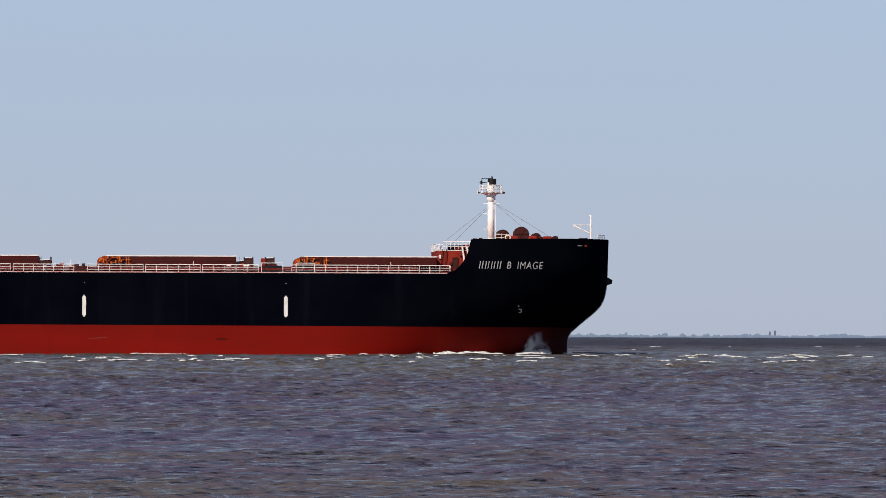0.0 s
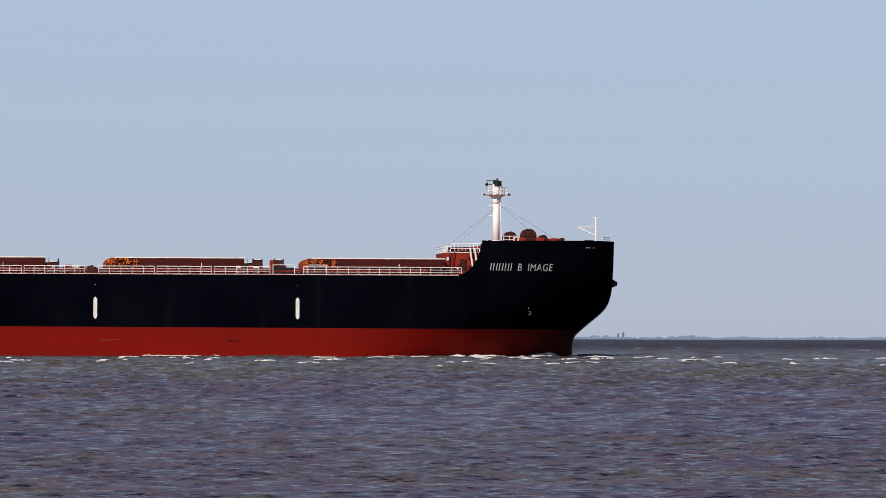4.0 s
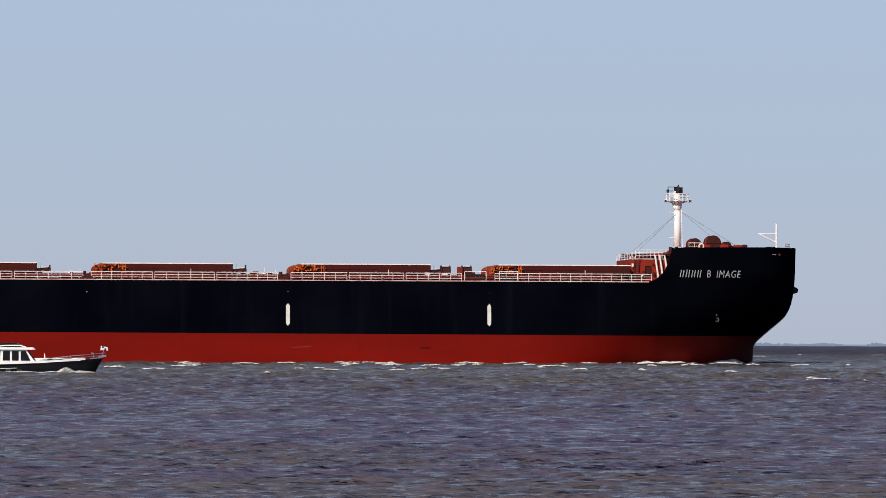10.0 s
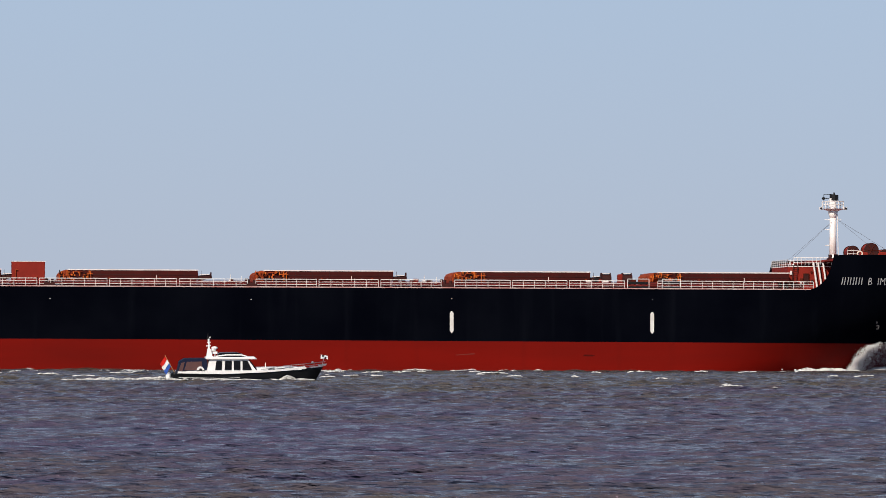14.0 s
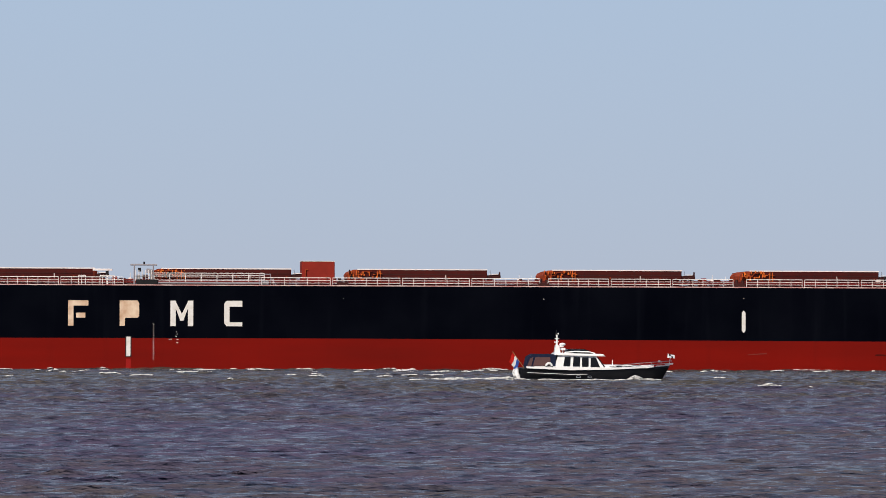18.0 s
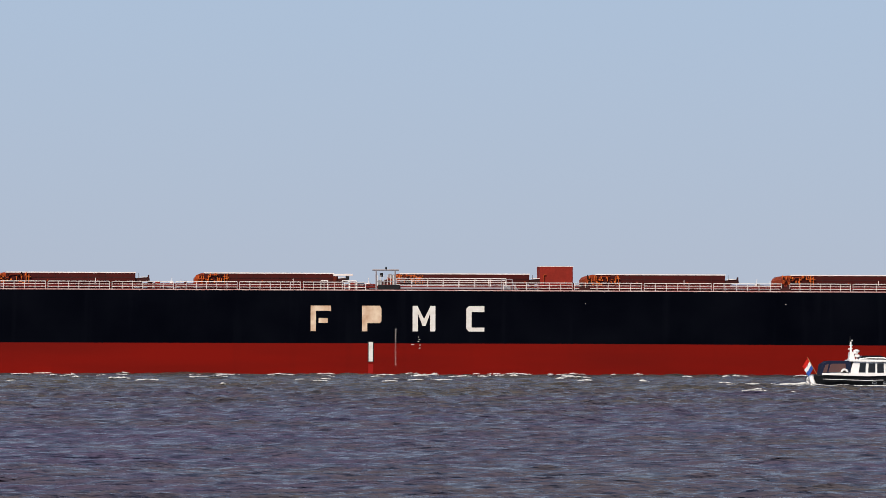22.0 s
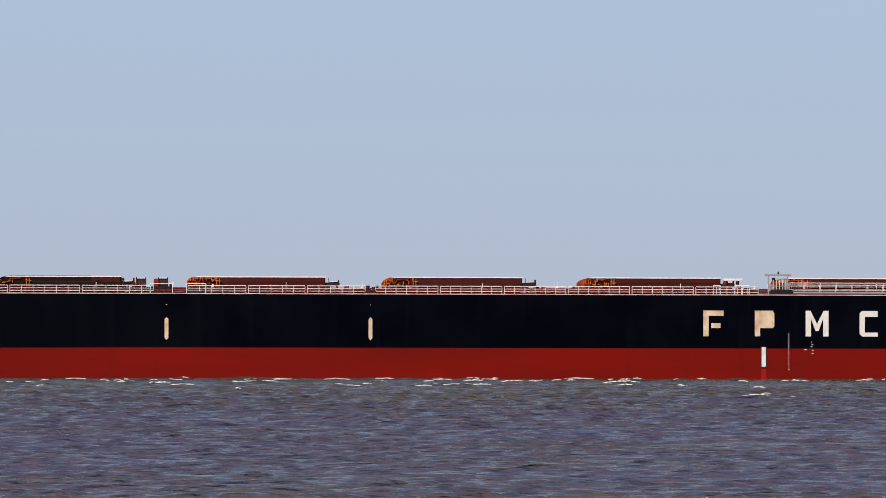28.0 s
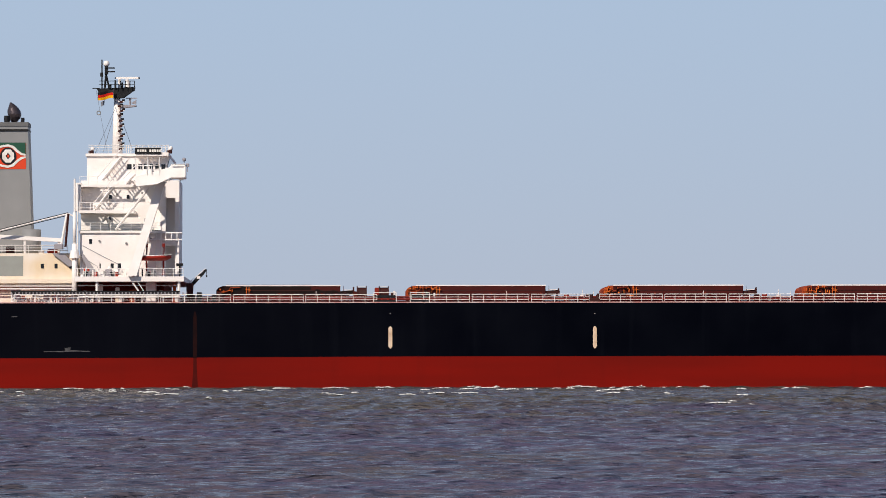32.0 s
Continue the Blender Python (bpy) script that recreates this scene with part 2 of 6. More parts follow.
# ---- building helpers ----
class Shape:
    """Gathers boxes, tubes and prisms into one mesh."""

    def __init__(self):
        self.v, self.f = [], []

    def add(self, verts, faces):
        k = len(self.v)
        self.v += [tuple(p) for p in verts]
        self.f += [tuple(i + k for i in f) for f in faces]
        return self

    def box(self, x0, x1, y0, y1, z0, z1, c=0.0):
        """A box; c chamfers its upright edges and top."""
        if c <= 0:
            v = [(x, y, z) for z in (z0, z1) for x, y in ((x0, y0), (x1, y0), (x1, y1), (x0, y1))]
            return self.add(v, [(3, 2, 1, 0), (4, 5, 6, 7), (0, 1, 5, 4), (1, 2, 6, 5), (2, 3, 7, 6), (3, 0, 4, 7)])
        rings = [((x0, y0), (x1, y0), (x1, y1), (x0, y1))]
        v = []
        for z, i in ((z0, 0), (z1 - c, 0), (z1, c)):
            a, b2, p, q = x0 + i, x1 - i, y0 + i, y1 - i
            v += [(a + c, p, z), (b2 - c, p, z), (b2, p + c, z), (b2, q - c, z), (b2 - c, q, z), (a + c, q, z), (a, q - c, z), (a, p + c, z)]
        f = [tuple(reversed(range(8))), tuple(range(16, 24))]
        for r in (0, 8):
            f += [(r + i, r + (i + 1) % 8, r + 8 + (i + 1) % 8, r + 8 + i) for i in range(8)]
        return self.add(v, f)

    def tube(self, p, q, r, r2=None, n=6):
        p, q = Vector(p), Vector(q)
        r2 = r if r2 is None else r2
        d = (q - p).normalized()
        a = d.cross(Vector((0, 0, 1)) if abs(d.z) < 0.9 else Vector((1, 0, 0))).normalized()
        b = d.cross(a)
        v = [c + (a * math.cos(t) + b * math.sin(t)) * rr for c, rr in ((p, r), (q, r2)) for t in (2 * math.pi * i / n for i in range(n))]
        f = [(i, (i + 1) % n, n + (i + 1) % n, n + i) for i in range(n)] + [tuple(reversed(range(n))), tuple(range(n, 2 * n))]
        return self.add(v, f)

    def path(self, pts, r, n=6):
        for a, b in zip(pts, pts[1:]):
            self.tube(a, b, r, n=n)
        return self

    def prism(self, poly, y0, y1):
        """A polygon given in x and z, pulled from y0 to y1."""
        n = len(poly)
        v = [(x, y, z) for y in (y0, y1) for x, z in poly]
        return self.add(v, [tuple(range(n)), tuple(reversed(range(n, 2 * n)))] + [(i, n + i, n + (i + 1) % n, (i + 1) % n) for i in range(n)])

    def plan(self, poly, z0, z1):
        """A polygon given in x and y, pulled from z0 to z1."""
        n = len(poly)
        v = [(x, y, z) for z in (z0, z1) for x, y in poly]
        return self.add(v, [tuple(reversed(range(n))), tuple(range(n, 2 * n))] + [(i, (i + 1) % n, n + (i + 1) % n, n + i) for i in range(n)])

    def ball(self, c, r, n=10, m=6, low=-1.0):
        """A ball; r may be three radii; low cuts it off below."""
        r = r if isinstance(r, tuple) else (r, r, r)
        lo = math.asin(low)
        v, f = [], []
        for j in range(m + 1):
            t = lo + (math.pi / 2 - lo) * j / m
            v += [(c[0] + r[0] * math.cos(t) * math.cos(2 * math.pi * i / n), c[1] + r[1] * math.cos(t) * math.sin(2 * math.pi * i / n), c[2] + r[2] * math.sin(t)) for i in range(n)]
        for j in range(m):
            f += [(j * n + i, j * n + (i + 1) % n, (j + 1) * n + (i + 1) % n, (j + 1) * n + i) for i in range(n)]
        f += [tuple(reversed(range(n)))]
        return self.add(v, f)

    def ring(self, c, big, small, axis="y", n=16, m=6):
        v, f = [], []
        for i in range(n):
            for j in range(m):
                t, u = 2 * math.pi * i / n, 2 * math.pi * j / m
                a, b, d = (big + small * math.cos(u)) * math.cos(t), (big + small * math.cos(u)) * math.sin(t), small * math.sin(u)
                v.append((c[0] + a, c[1] + d, c[2] + b) if axis == "y" else (c[0] + a, c[1] + b, c[2] + d))
        for i in range(n):
            for j in range(m):
                f.append((i * m + j, i * m + (j + 1) % m, ((i + 1) % n) * m + (j + 1) % m, ((i + 1) % n) * m + j))
        return self.add(v, f)

    def mesh(self, name, smooth=False):
        me = bpy.data.meshes.new(name)
        me.from_pydata(self.v, [], self.f)
        bm = bmesh.new()
        bm.from_mesh(me)
        bmesh.ops.recalc_face_normals(bm, faces=bm.faces)
        bm.to_mesh(me)
        bm.free()
        if smooth:
            me.polygons.foreach_set("use_smooth", [True] * len(me.polygons))
        return me


OFFSET = [0.0]          # moves the parts that follow along their thing
ABOARD, AFLOAT = [], []  # things carried by the ship, by the cruiser


def part(name, shape, material, parent, label="", smooth=False):
    """One mesh object under a thing or a part; a Shape, or a mesh that alike pieces share."""
    me = shape if isinstance(shape, bpy.types.Mesh) else shape.mesh(name, smooth)
    if not me.materials:
        me.materials.append(material)
    ob = new(name, me)
    ob.parent = parent
    if parent.parent is None:
        ob.location.x = OFFSET[0]
    if label:
        ob["label"] = label
    return ob


def thing(name, label, category, group="", kind=""):
    return tagged(new(name), label, category, group, kind)


def lerp(table, x):
    for (a, p), (b, q) in zip(table, table[1:]):
        if x <= b:
            return p + (q - p) * max(0.0, (x - a) / (b - a))
    return table[-1][1]


# ---- water ----
DRIFT = (-1.7, -0.5)                      # the waves run before the wind, metres a second


def wave_set():
    rng = random.Random(5)
    out = []
    for lo, hi, count, steep in ((7.0, 14.9, 8, 0.0010), (3.0, 7.0, 16, 0.0016), (1.4, 3.0, 26, 0.0034), (0.7, 1.4, 36, 0.0058), (0.28, 0.7, 48, 0.0098)):
        for i in range(count):
            lam = lo * (hi / lo) ** rng.random()
            turn = radians(261 + rng.gauss(0, 26 if lam > 1.4 else 15))
            out.append((lam, turn, lam * steep * rng.uniform(0.6, 1.4), rng.uniform(0, 2 * math.pi)))
    return out


def far_set():
    rng = random.Random(15)
    lams = [3.0 * 5.0 ** rng.random() for i in range(20)] + [16.1 * 3.0 ** rng.random() for i in range(14)]
    return [(lam, radians(264 + rng.gauss(0, 22)), lam * (0.006 if lam < 15 else 0.0045) * rng.uniform(0.6, 1.4), rng.uniform(0, 2 * math.pi)) for lam in lams]


WAVES, FAIRWAY = wave_set(), far_set()


def swell(x, y, step):
    """Height and sideways shift of the sea at the points x, y, sampled every step metres (one step a row)."""
    h, dx, dy = np.zeros_like(x), np.zeros_like(x), np.zeros_like(x)
    open_sea = 0.6 + 1.9 * np.clip((y - 80) / 330, 0, 1)       # the waves die down towards the lee of the shore
    fairway, offing = np.clip((y - 590) / 200, 0, 1), 0.45 * np.clip((y - 1000) / 500, 0, 1)      # steeper out beyond the ship
    for lam, turn, amp, phase in WAVES + FAIRWAY:
        k = 2 * math.pi / lam
        fade = np.clip(lam / (1.3 * step) - 1, 0, 1)
        on = fade.ravel() > 0
        if not on.any():
            continue
        arg = k * (x[on] * math.cos(turn) + y[on] * math.sin(turn)) + phase
        f = fade[on] * amp * (fairway[on] if (lam, turn, amp, phase) in FAIRWAY[:20] else offing[on] if lam > 16 else 1.0 if lam < 0.7 else np.minimum(open_sea[on], 1.9) if lam < 1.4 else open_sea[on])
        h[on] += f * np.sin(arg)
        c = f * (0.7 if lam > 0.7 else 0.5) * np.cos(arg)
        dx[on] += c * math.cos(turn)
        dy[on] += c * math.sin(turn)
    # gusts: patches of rougher and calmer water
    gust = 1.0 + 0.15 * np.sin(x * 0.11 + 1.3 * np.sin(y * 0.041)) * np.sin(y * 0.067 + 0.8) + 0.12 * np.sin(x * 0.031 - y * 0.023)
    return h * gust, dx * gust, dy * gust


def sea_grid(y0, y1, grow, cols):
    """Points and faces of a stretch of sea whose rows widen with the distance."""
    rows = int(math.log(y1 / y0) / grow) + 1
    ys = y0 * (y1 / y0) ** (np.arange(rows + 1) / rows)
    lo, hi = np.minimum(-0.075 * ys - 6, -0.12 * ys + 38), np.maximum(0.20 * ys + 28, 0.10 * ys + 60)
    X = lo[:, None] + (hi - lo)[:, None] * np.linspace(0, 1, cols)[None, :]
    Y = np.repeat(ys[:, None], cols, 1)
    step = np.maximum((hi - lo) / cols, np.gradient(ys) * 0.8)[:, None]
    h, dx, dy = swell(X, Y, step)
    h -= 0.05 * np.clip((ys - 250) / 200, 0, 1)[:, None]
    r, c = np.meshgrid(np.arange(rows), np.arange(cols - 1), indexing="ij")
    a = (r * cols + c).ravel()
    return np.stack([X + dx, Y + dy, h], -1).reshape(-1, 3), np.stack([a, a + 1, a + cols + 1, a + cols], 1)


def build_water():
    co, quads = np.zeros((0, 3)), np.zeros((0, 4), int)
    for piece in ((58.0, 440.0, 0.0017, 780), (439.0, 1500.0, 0.0024, 420), (1494.0, 4645.0, 0.0042, 320)):
        v, f = sea_grid(*piece)
        quads = np.concatenate([quads, f + len(co)])
        co = np.concatenate([co, v])
    n0 = len(co)
    far = np.array([(-6000, -6000, -0.9), (6000, -6000, -0.9), (6000, 4900, -0.9), (-6000, 4900, -0.9)], float)
    co = np.concatenate([co, far])
    quads = np.concatenate([quads, [[n0, n0 + 1, n0 + 2, n0 + 3]]])
    me = bpy.data.meshes.new("water")
    me.vertices.add(len(co))
    me.vertices.foreach_set("co", co.ravel())
    me.loops.add(quads.size)
    me.loops.foreach_set("vertex_index", quads.ravel().astype(np.int32))
    me.polygons.add(len(quads))
    me.polygons.foreach_set("loop_start", np.arange(0, quads.size, 4, dtype=np.int32))
    me.polygons.foreach_set("use_smooth", np.ones(len(quads), dtype=bool))
    me.update(calc_edges=True)
    me.materials.append(WATER)
    return tagged(new("water", me), "choppy grey-brown estuary water with short wind waves", "water", kind="structure")


water = build_water()

# ---- far shore ----
SHORE_Y = 4650.0


def shore():
    land = Shape()
    rng = random.Random(8)
    xs = [-1600 + 12 * i for i in range(270)]
    prof = [(-1600, 0)] + [(x, 1.9 + 0.5 * noise.noise((x * 0.01, 3, 0)) + 0.5 * noise.noise((x * 0.05, 9, 0))) for x in xs] + [(xs[-1], 0)]
    v = [(x, yy, z if yy < SHORE_Y + 60 else z * 1.05) for yy in (SHORE_Y, SHORE_Y + 100) for x, z in prof]
    n = len(prof)
    land.add(v, [(i, i + 1, n + i + 1, n + i) for i in range(n - 1)] + [tuple(range(n))])
    me = land.mesh("far_shore")
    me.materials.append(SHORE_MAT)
    return tagged(new("far_shore", me), "low hazy far bank of the estuary", "shore", kind="structure")


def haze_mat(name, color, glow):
    """Distant land: its own colour, with the blue air light before it put in as emission."""
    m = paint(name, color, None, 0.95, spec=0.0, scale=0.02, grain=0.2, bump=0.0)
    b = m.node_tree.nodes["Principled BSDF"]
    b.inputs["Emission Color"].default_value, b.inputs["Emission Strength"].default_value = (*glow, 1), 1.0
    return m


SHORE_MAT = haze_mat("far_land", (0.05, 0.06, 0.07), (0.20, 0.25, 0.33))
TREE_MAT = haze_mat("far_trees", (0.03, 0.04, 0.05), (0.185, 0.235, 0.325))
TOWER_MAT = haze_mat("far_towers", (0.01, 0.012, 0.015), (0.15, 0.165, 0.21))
shore()


def far_woods():
    rng = random.Random(21)
    s = Shape()
    ball = Shape().ball((0, 0, 0), 1.0, 7, 4, -0.6)

    def clump(x, w, h):
        for i in range(max(4, int(w / 1.5))):
            q = rng.uniform(-1, 1)
            hh = 0.82 * h * (1 - 0.55 * q * q) * rng.uniform(0.8, 1.02)
            r = rng.uniform(1.1, 2.2)
            y = SHORE_Y - rng.uniform(2, 30)
            s.add([(x + q * w / 2 + a * r * rng.uniform(0.8, 1.2), y + b * r, 1.2 + max(0, hh - r) * (c * 0.5 + 0.5) + c * r * 0.9) for a, b, c in ball.v], ball.f)

    # a low hedge line with taller groups, by their bearing in degrees
    x = -700.0
    while x < 1250:
        if noise.noise((x * 0.012, 0, 5)) > -0.22:
            clump(x, rng.uniform(8, 22), rng.uniform(1.6, 3.2) + 1.2 * noise.noise((x * 0.03, 4, 1)))
        x += rng.uniform(7, 15)
    for bearing, w, h in ((6.28, 24, 4.8), (6.4, 10, 5.4), (7.36, 22, 4.4), (7.52, 30, 5.4), (7.7, 20, 4.0), (8.25, 30, 4.0), (9.25, 24, 4.2), (10.1, 36, 3.8), (10.8, 24, 4.4)):
        clump(SHORE_Y * math.tan(radians(bearing)), w, h)
    for i in range(12):
        clump(SHORE_Y * math.tan(radians(4.0 + 0.17 * i + rng.uniform(-0.05, 0.05))), rng.uniform(4, 9), rng.uniform(4.0, 6.2))
    me = s.mesh("far_woods")
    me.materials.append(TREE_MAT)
    tagged(new("far_woods", me), "distant hazy tree clumps on the far bank", "trees", kind="stuff")


far_woods()


def far_tower(bearing, w, h):
    x = SHORE_Y * math.tan(radians(bearing))
    s = Shape().box(x - w / 2, x + w / 2, SHORE_Y - 12, SHORE_Y - 8, 0.5, h).box(x - w * 0.3, x + w * 0.3, SHORE_Y - 11, SHORE_Y - 9, h, h + 0.9)
    me = s.mesh("far_tower")
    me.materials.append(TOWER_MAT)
    tagged(new("far_tower", me), "distant grey tower block on the far bank", "tower", group="towers on the far bank")


far_tower(6.58, 1.7, 6.4), far_tower(6.65, 2.0, 7.4)

# ---- cargo ship: x forward from the foremost tug mark, y inboard from the near side, z up from the waterline ----
SHIP_SPEED, SHIP_Y, SHIP_TURN, SHIP_COURSE = 5.502, 567.83, 2.0, -5.719     # it drifts a little with the tide
HALF, DECK, STERN = 22.5, 11.05, -253.0
BOOT = [(-253, 3.88), (-226, 3.92), (-186, 4.07), (-80, 4.10), (0, 3.88), (20, 3.82), (47, 3.78)]      # the paint line: the ship trims by the stern
ship = thing("cargo_ship", "long black and red bulk carrier in ballast with white bridge", "ship")

STEM = [(-4.0, 39.4), (0.0, 40.5), (2.2, 40.6), (2.7, 40.72), (3.2, 41.08), (4.4, 42.45), (5.5, 43.8), (6.3, 44.72), (6.9, 45.22), (7.5, 45.56), (8.3, 45.83), (9.2, 46.0), (10.5, 46.12), (16.2, 46.28)]
BOW0 = 5.0


def half_breadth(s, z):
    if s <= BOW0:
        stern = max(0.0, (-240 - s) / 19.0)
        return HALF * (1 - (0.18 + 0.03 * max(0, 9 - z)) * stern ** 2)
    u = min(1.0, (s - BOW0) / (lerp(STEM, z) - BOW0))
    k = min(1.0, max(0.0, (z + 2.5) / 14.5))
    return HALF * max(0.0, 1 - u ** (1.5 + 1.5 * k)) ** (1 / (1.0 + 1.0 * k))


def top_edge(s):
    if s <= 21.5:
        return DECK
    if s >= 25.15:
        return 15.75 + 0.37 * (s - 25.15) / 21.1
    return DECK + (15.75 - DECK) * (1 - math.sqrt(1 - ((s - 21.5) / 3.65) ** 2))


def hull_columns():
    cols = [(STERN + (BOW0 - STERN) * i / 60, None) for i in range(60)]
    return cols + [(None, math.sin(math.pi / 2 * i / 110)) for i in range(111)]


def hull_shell(upper, rows):
    s = Shape()
    cols = hull_columns()
    for side in (-1, 1):
        v, f = [], []
        for sx, u in cols:
            along = sx if u is None else BOW0 + u * (46.28 - BOW0)
            line = lerp(BOOT, along)
            low, top = (line, top_edge(along)) if upper else (-4.0, line)
            for j in range(rows + 1):
                z = low + (top - low) * j / rows
                x = sx if u is None else BOW0 + u * (lerp(STEM, z) - BOW0)
                v.append((x, HALF + side * half_breadth(x, z), z))
        n = rows + 1
        for i in range(len(cols) - 1):
            for j in range(rows):
                q = (i * n + j, (i + 1) * n + j, (i + 1) * n + j + 1, i * n + j + 1)
                f.append(q if side < 0 else q[::-1])
        s.add(v, f)
    # transom
    z_low, top = (BOOT[0][1], DECK) if upper else (-4.0, BOOT[0][1])
    a, b = half_breadth(STERN, z_low), half_breadth(STERN, top)
    s.add([(STERN, HALF - a, z_low), (STERN, HALF + a, z_low), (STERN, HALF + b, top), (STERN, HALF - b, top)], [(0, 1, 2, 3)])
    return s


def shell_part(name, shape, material, label):
    me = bpy.data.meshes.new(name)
    me.from_pydata(shape.v, [], shape.f)
    me.polygons.foreach_set("use_smooth", [True] * len(me.polygons))
    return part(name, me, material, ship, label)


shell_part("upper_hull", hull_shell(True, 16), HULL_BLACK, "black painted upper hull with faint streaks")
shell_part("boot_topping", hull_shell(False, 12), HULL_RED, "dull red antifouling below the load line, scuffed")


def deck_outline(z, s0, s1, inset, n=60):
    near = [(s, HALF - half_breadth(s, z) + inset) for s in (s0 + (s1 - s0) * i / n for i in range(n + 1))]
    return near + [(s, 2 * HALF - y) for s, y in reversed(near)]


part("main_deck", Shape().plan(deck_outline(10.6, STERN + 0.1, 26.0, 0.3), DECK - 0.35, DECK - 0.05), DECK_RED, ship)
part("forecastle_deck", Shape().plan(deck_outline(14.8, 26.2, 45.6, 0.35), 15.1, 15.35), DECK_RED, ship)
strake = Shape().box(STERN + 16, 4.0, -0.03, 0.14, DECK - 0.04, DECK + 0.09)
for i in range(10):
    a, b = 4.0 + 1.8 * i, 5.8 + 1.8 * i
    p, q = HALF - half_breadth(a, 11.0), HALF - half_breadth(b, 11.0)
    strake.plan([(a, p - 0.03), (b, q - 0.03), (b, q + 0.14), (a, p + 0.14)], DECK - 0.04, DECK + 0.09)
part("sheer_strake", strake, paint("deck_edge_pink", (0.46, 0.19, 0.17), (0.70, 0.58, 0.54), 0.6, scale=0.5, mix=0.9), ship, "worn pinkish deck edge")


def hull_y(s, z):
    return HALF - half_breadth(s, z)


# marks painted on the side
def plate(poly, proud=0.02):
    return Shape().prism(poly, -proud, 0.01)


for s, low, mat in ((0.12, 5.0, MARK_WHITE), (-27.0, 5.0, MARK_WHITE), (-160.0, 5.03, MARK_CREAM), (-186.47, 5.03, MARK_CREAM)):
    w, hi = 0.25, low + 3.0
    part("tug_mark", plate([(s - w, low + 0.3), (s, low), (s + w, low + 0.3), (s + w, hi - 0.3), (s, hi), (s - w, hi - 0.3)]), mat, ship, "narrow pointed tug push mark")
    part("tug_dot", plate([(s - 0.07, low + 4.58), (s + 0.07, low + 4.58), (s + 0.07, low + 4.64), (s - 0.07, low + 4.64)]), MARK_WHITE, ship)

for s in (-53.8, -80.4):
    part("tug_dot", plate([(s - 0.08, 9.37), (s + 0.08, 9.37), (s + 0.08, 9.44), (s - 0.08, 9.44)]), MARK_WHITE, ship)

part("load_bar_backing", plate([(-109.1, 1.62), (-108.29, 1.62), (-108.29, 4.32), (-109.1, 4.32)], 0.012), BLACK, ship)
part("load_bar", plate([(-108.97, 1.72), (-108.42, 1.72), (-108.42, 4.27), (-108.97, 4.27)], 0.03), MARK_WHITE, ship, "plain white upright bar")
part("load_bar_foot", plate([(-109.02, 0.1), (-108.37, 0.1), (-108.37, 1.38), (-109.02, 1.38)], 0.012), paint("touched_up_red", (0.30, 0.010, 0.008), None, 0.6, spec=0.1), ship, "brighter red touched-up paint")
for i in range(19):
    z = 1.3 + 0.255 * i
    w = 0.05 if i % 3 else 0.09
    part("draught_tick", plate([(-105.42 - w, z), (-105.42 + w, z), (-105.42 + w, z + 0.06), (-105.42 - w, z + 0.06)]), MARK_WHITE, ship)
for dx, z, w in ((-0.4, 3.92, 0.2), (0.4, 4.9, 0.06), (0.5, 4.6, 0.09), (0.38, 4.3, 0.1), (0.55, 3.85, 0.13), (0.5, 3.45, 0.13)):
    part("load_line_bar", plate([(-102.8 + dx - w, z), (-102.8 + dx + w, z), (-102.8 + dx + w, z + 0.07), (-102.8 + dx - w, z + 0.07)]), MARK_WHITE, ship)

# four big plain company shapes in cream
LZ0, LZ1 = 5.68, 9.03
BIG = (
    (MARK_CREAM, [[(-116.6, LZ0), (-115.9, LZ0), (-115.9, LZ1), (-116.6, LZ1)], [(-115.9, 8.33), (-113.95, 8.33), (-113.95, LZ1), (-115.9, LZ1)], [(-115.55, 6.75), (-114.35, 6.75), (-114.35, 7.4), (-115.55, 7.4)]]),
    (MARK_CREAM, [[(-109.86, LZ0), (-109.16, LZ0), (-109.16, LZ1), (-109.86, LZ1)], [(-109.16, 6.75), (-107.5, 6.75), (-107.3, 7.0), (-107.3, 8.65), (-107.5, LZ1), (-109.16, LZ1)]]),
    (MARK_WHITE, [[(-103.2, LZ0), (-102.5, LZ0), (-102.5, LZ1), (-103.2, LZ1)], [(-100.9, LZ0), (-100.2, LZ0), (-100.2, LZ1), (-100.9, LZ1)], [(-102.5, 8.0), (-101.9, 6.4), (-101.5, 6.4), (-100.9, 8.0), (-100.9, 8.9), (-101.7, 7.3), (-102.5, 8.9)]]),
    (MARK_WHITE, [[(-96.13, LZ0 + 0.35), (-95.78, LZ0), (-95.43, LZ0), (-95.43, LZ1), (-95.78, LZ1), (-96.13, LZ1 - 0.35)], [(-95.43, LZ0), (-93.75, LZ0), (-93.75, 6.2), (-95.43, 6.2)], [(-95.43, 8.25), (-93.75, 8.25), (-93.75, LZ1), (-95.43, LZ1)]]),
)
for mat, polys in BIG:
    sh = Shape()
    for p in polys:
        sh.prism(p, -0.025, 0.01)
    part("big_shape", sh, mat, ship, "large weathered cream company shape on the black side")


def draped(polys, out=0.05):
    """Flat shapes in x and z laid on the curved bow."""
    s = Shape()
    for poly in polys:
        n = len(poly)
        v = [(x, hull_y(x, z) - o, z) for o in (out, -0.02) for x, z in poly]
        s.add(v, [tuple(range(n)), tuple(reversed(range(n, 2 * n)))] + [(i, n + i, n + (i + 1) % n, (i + 1) % n) for i in range(n)])
    return s


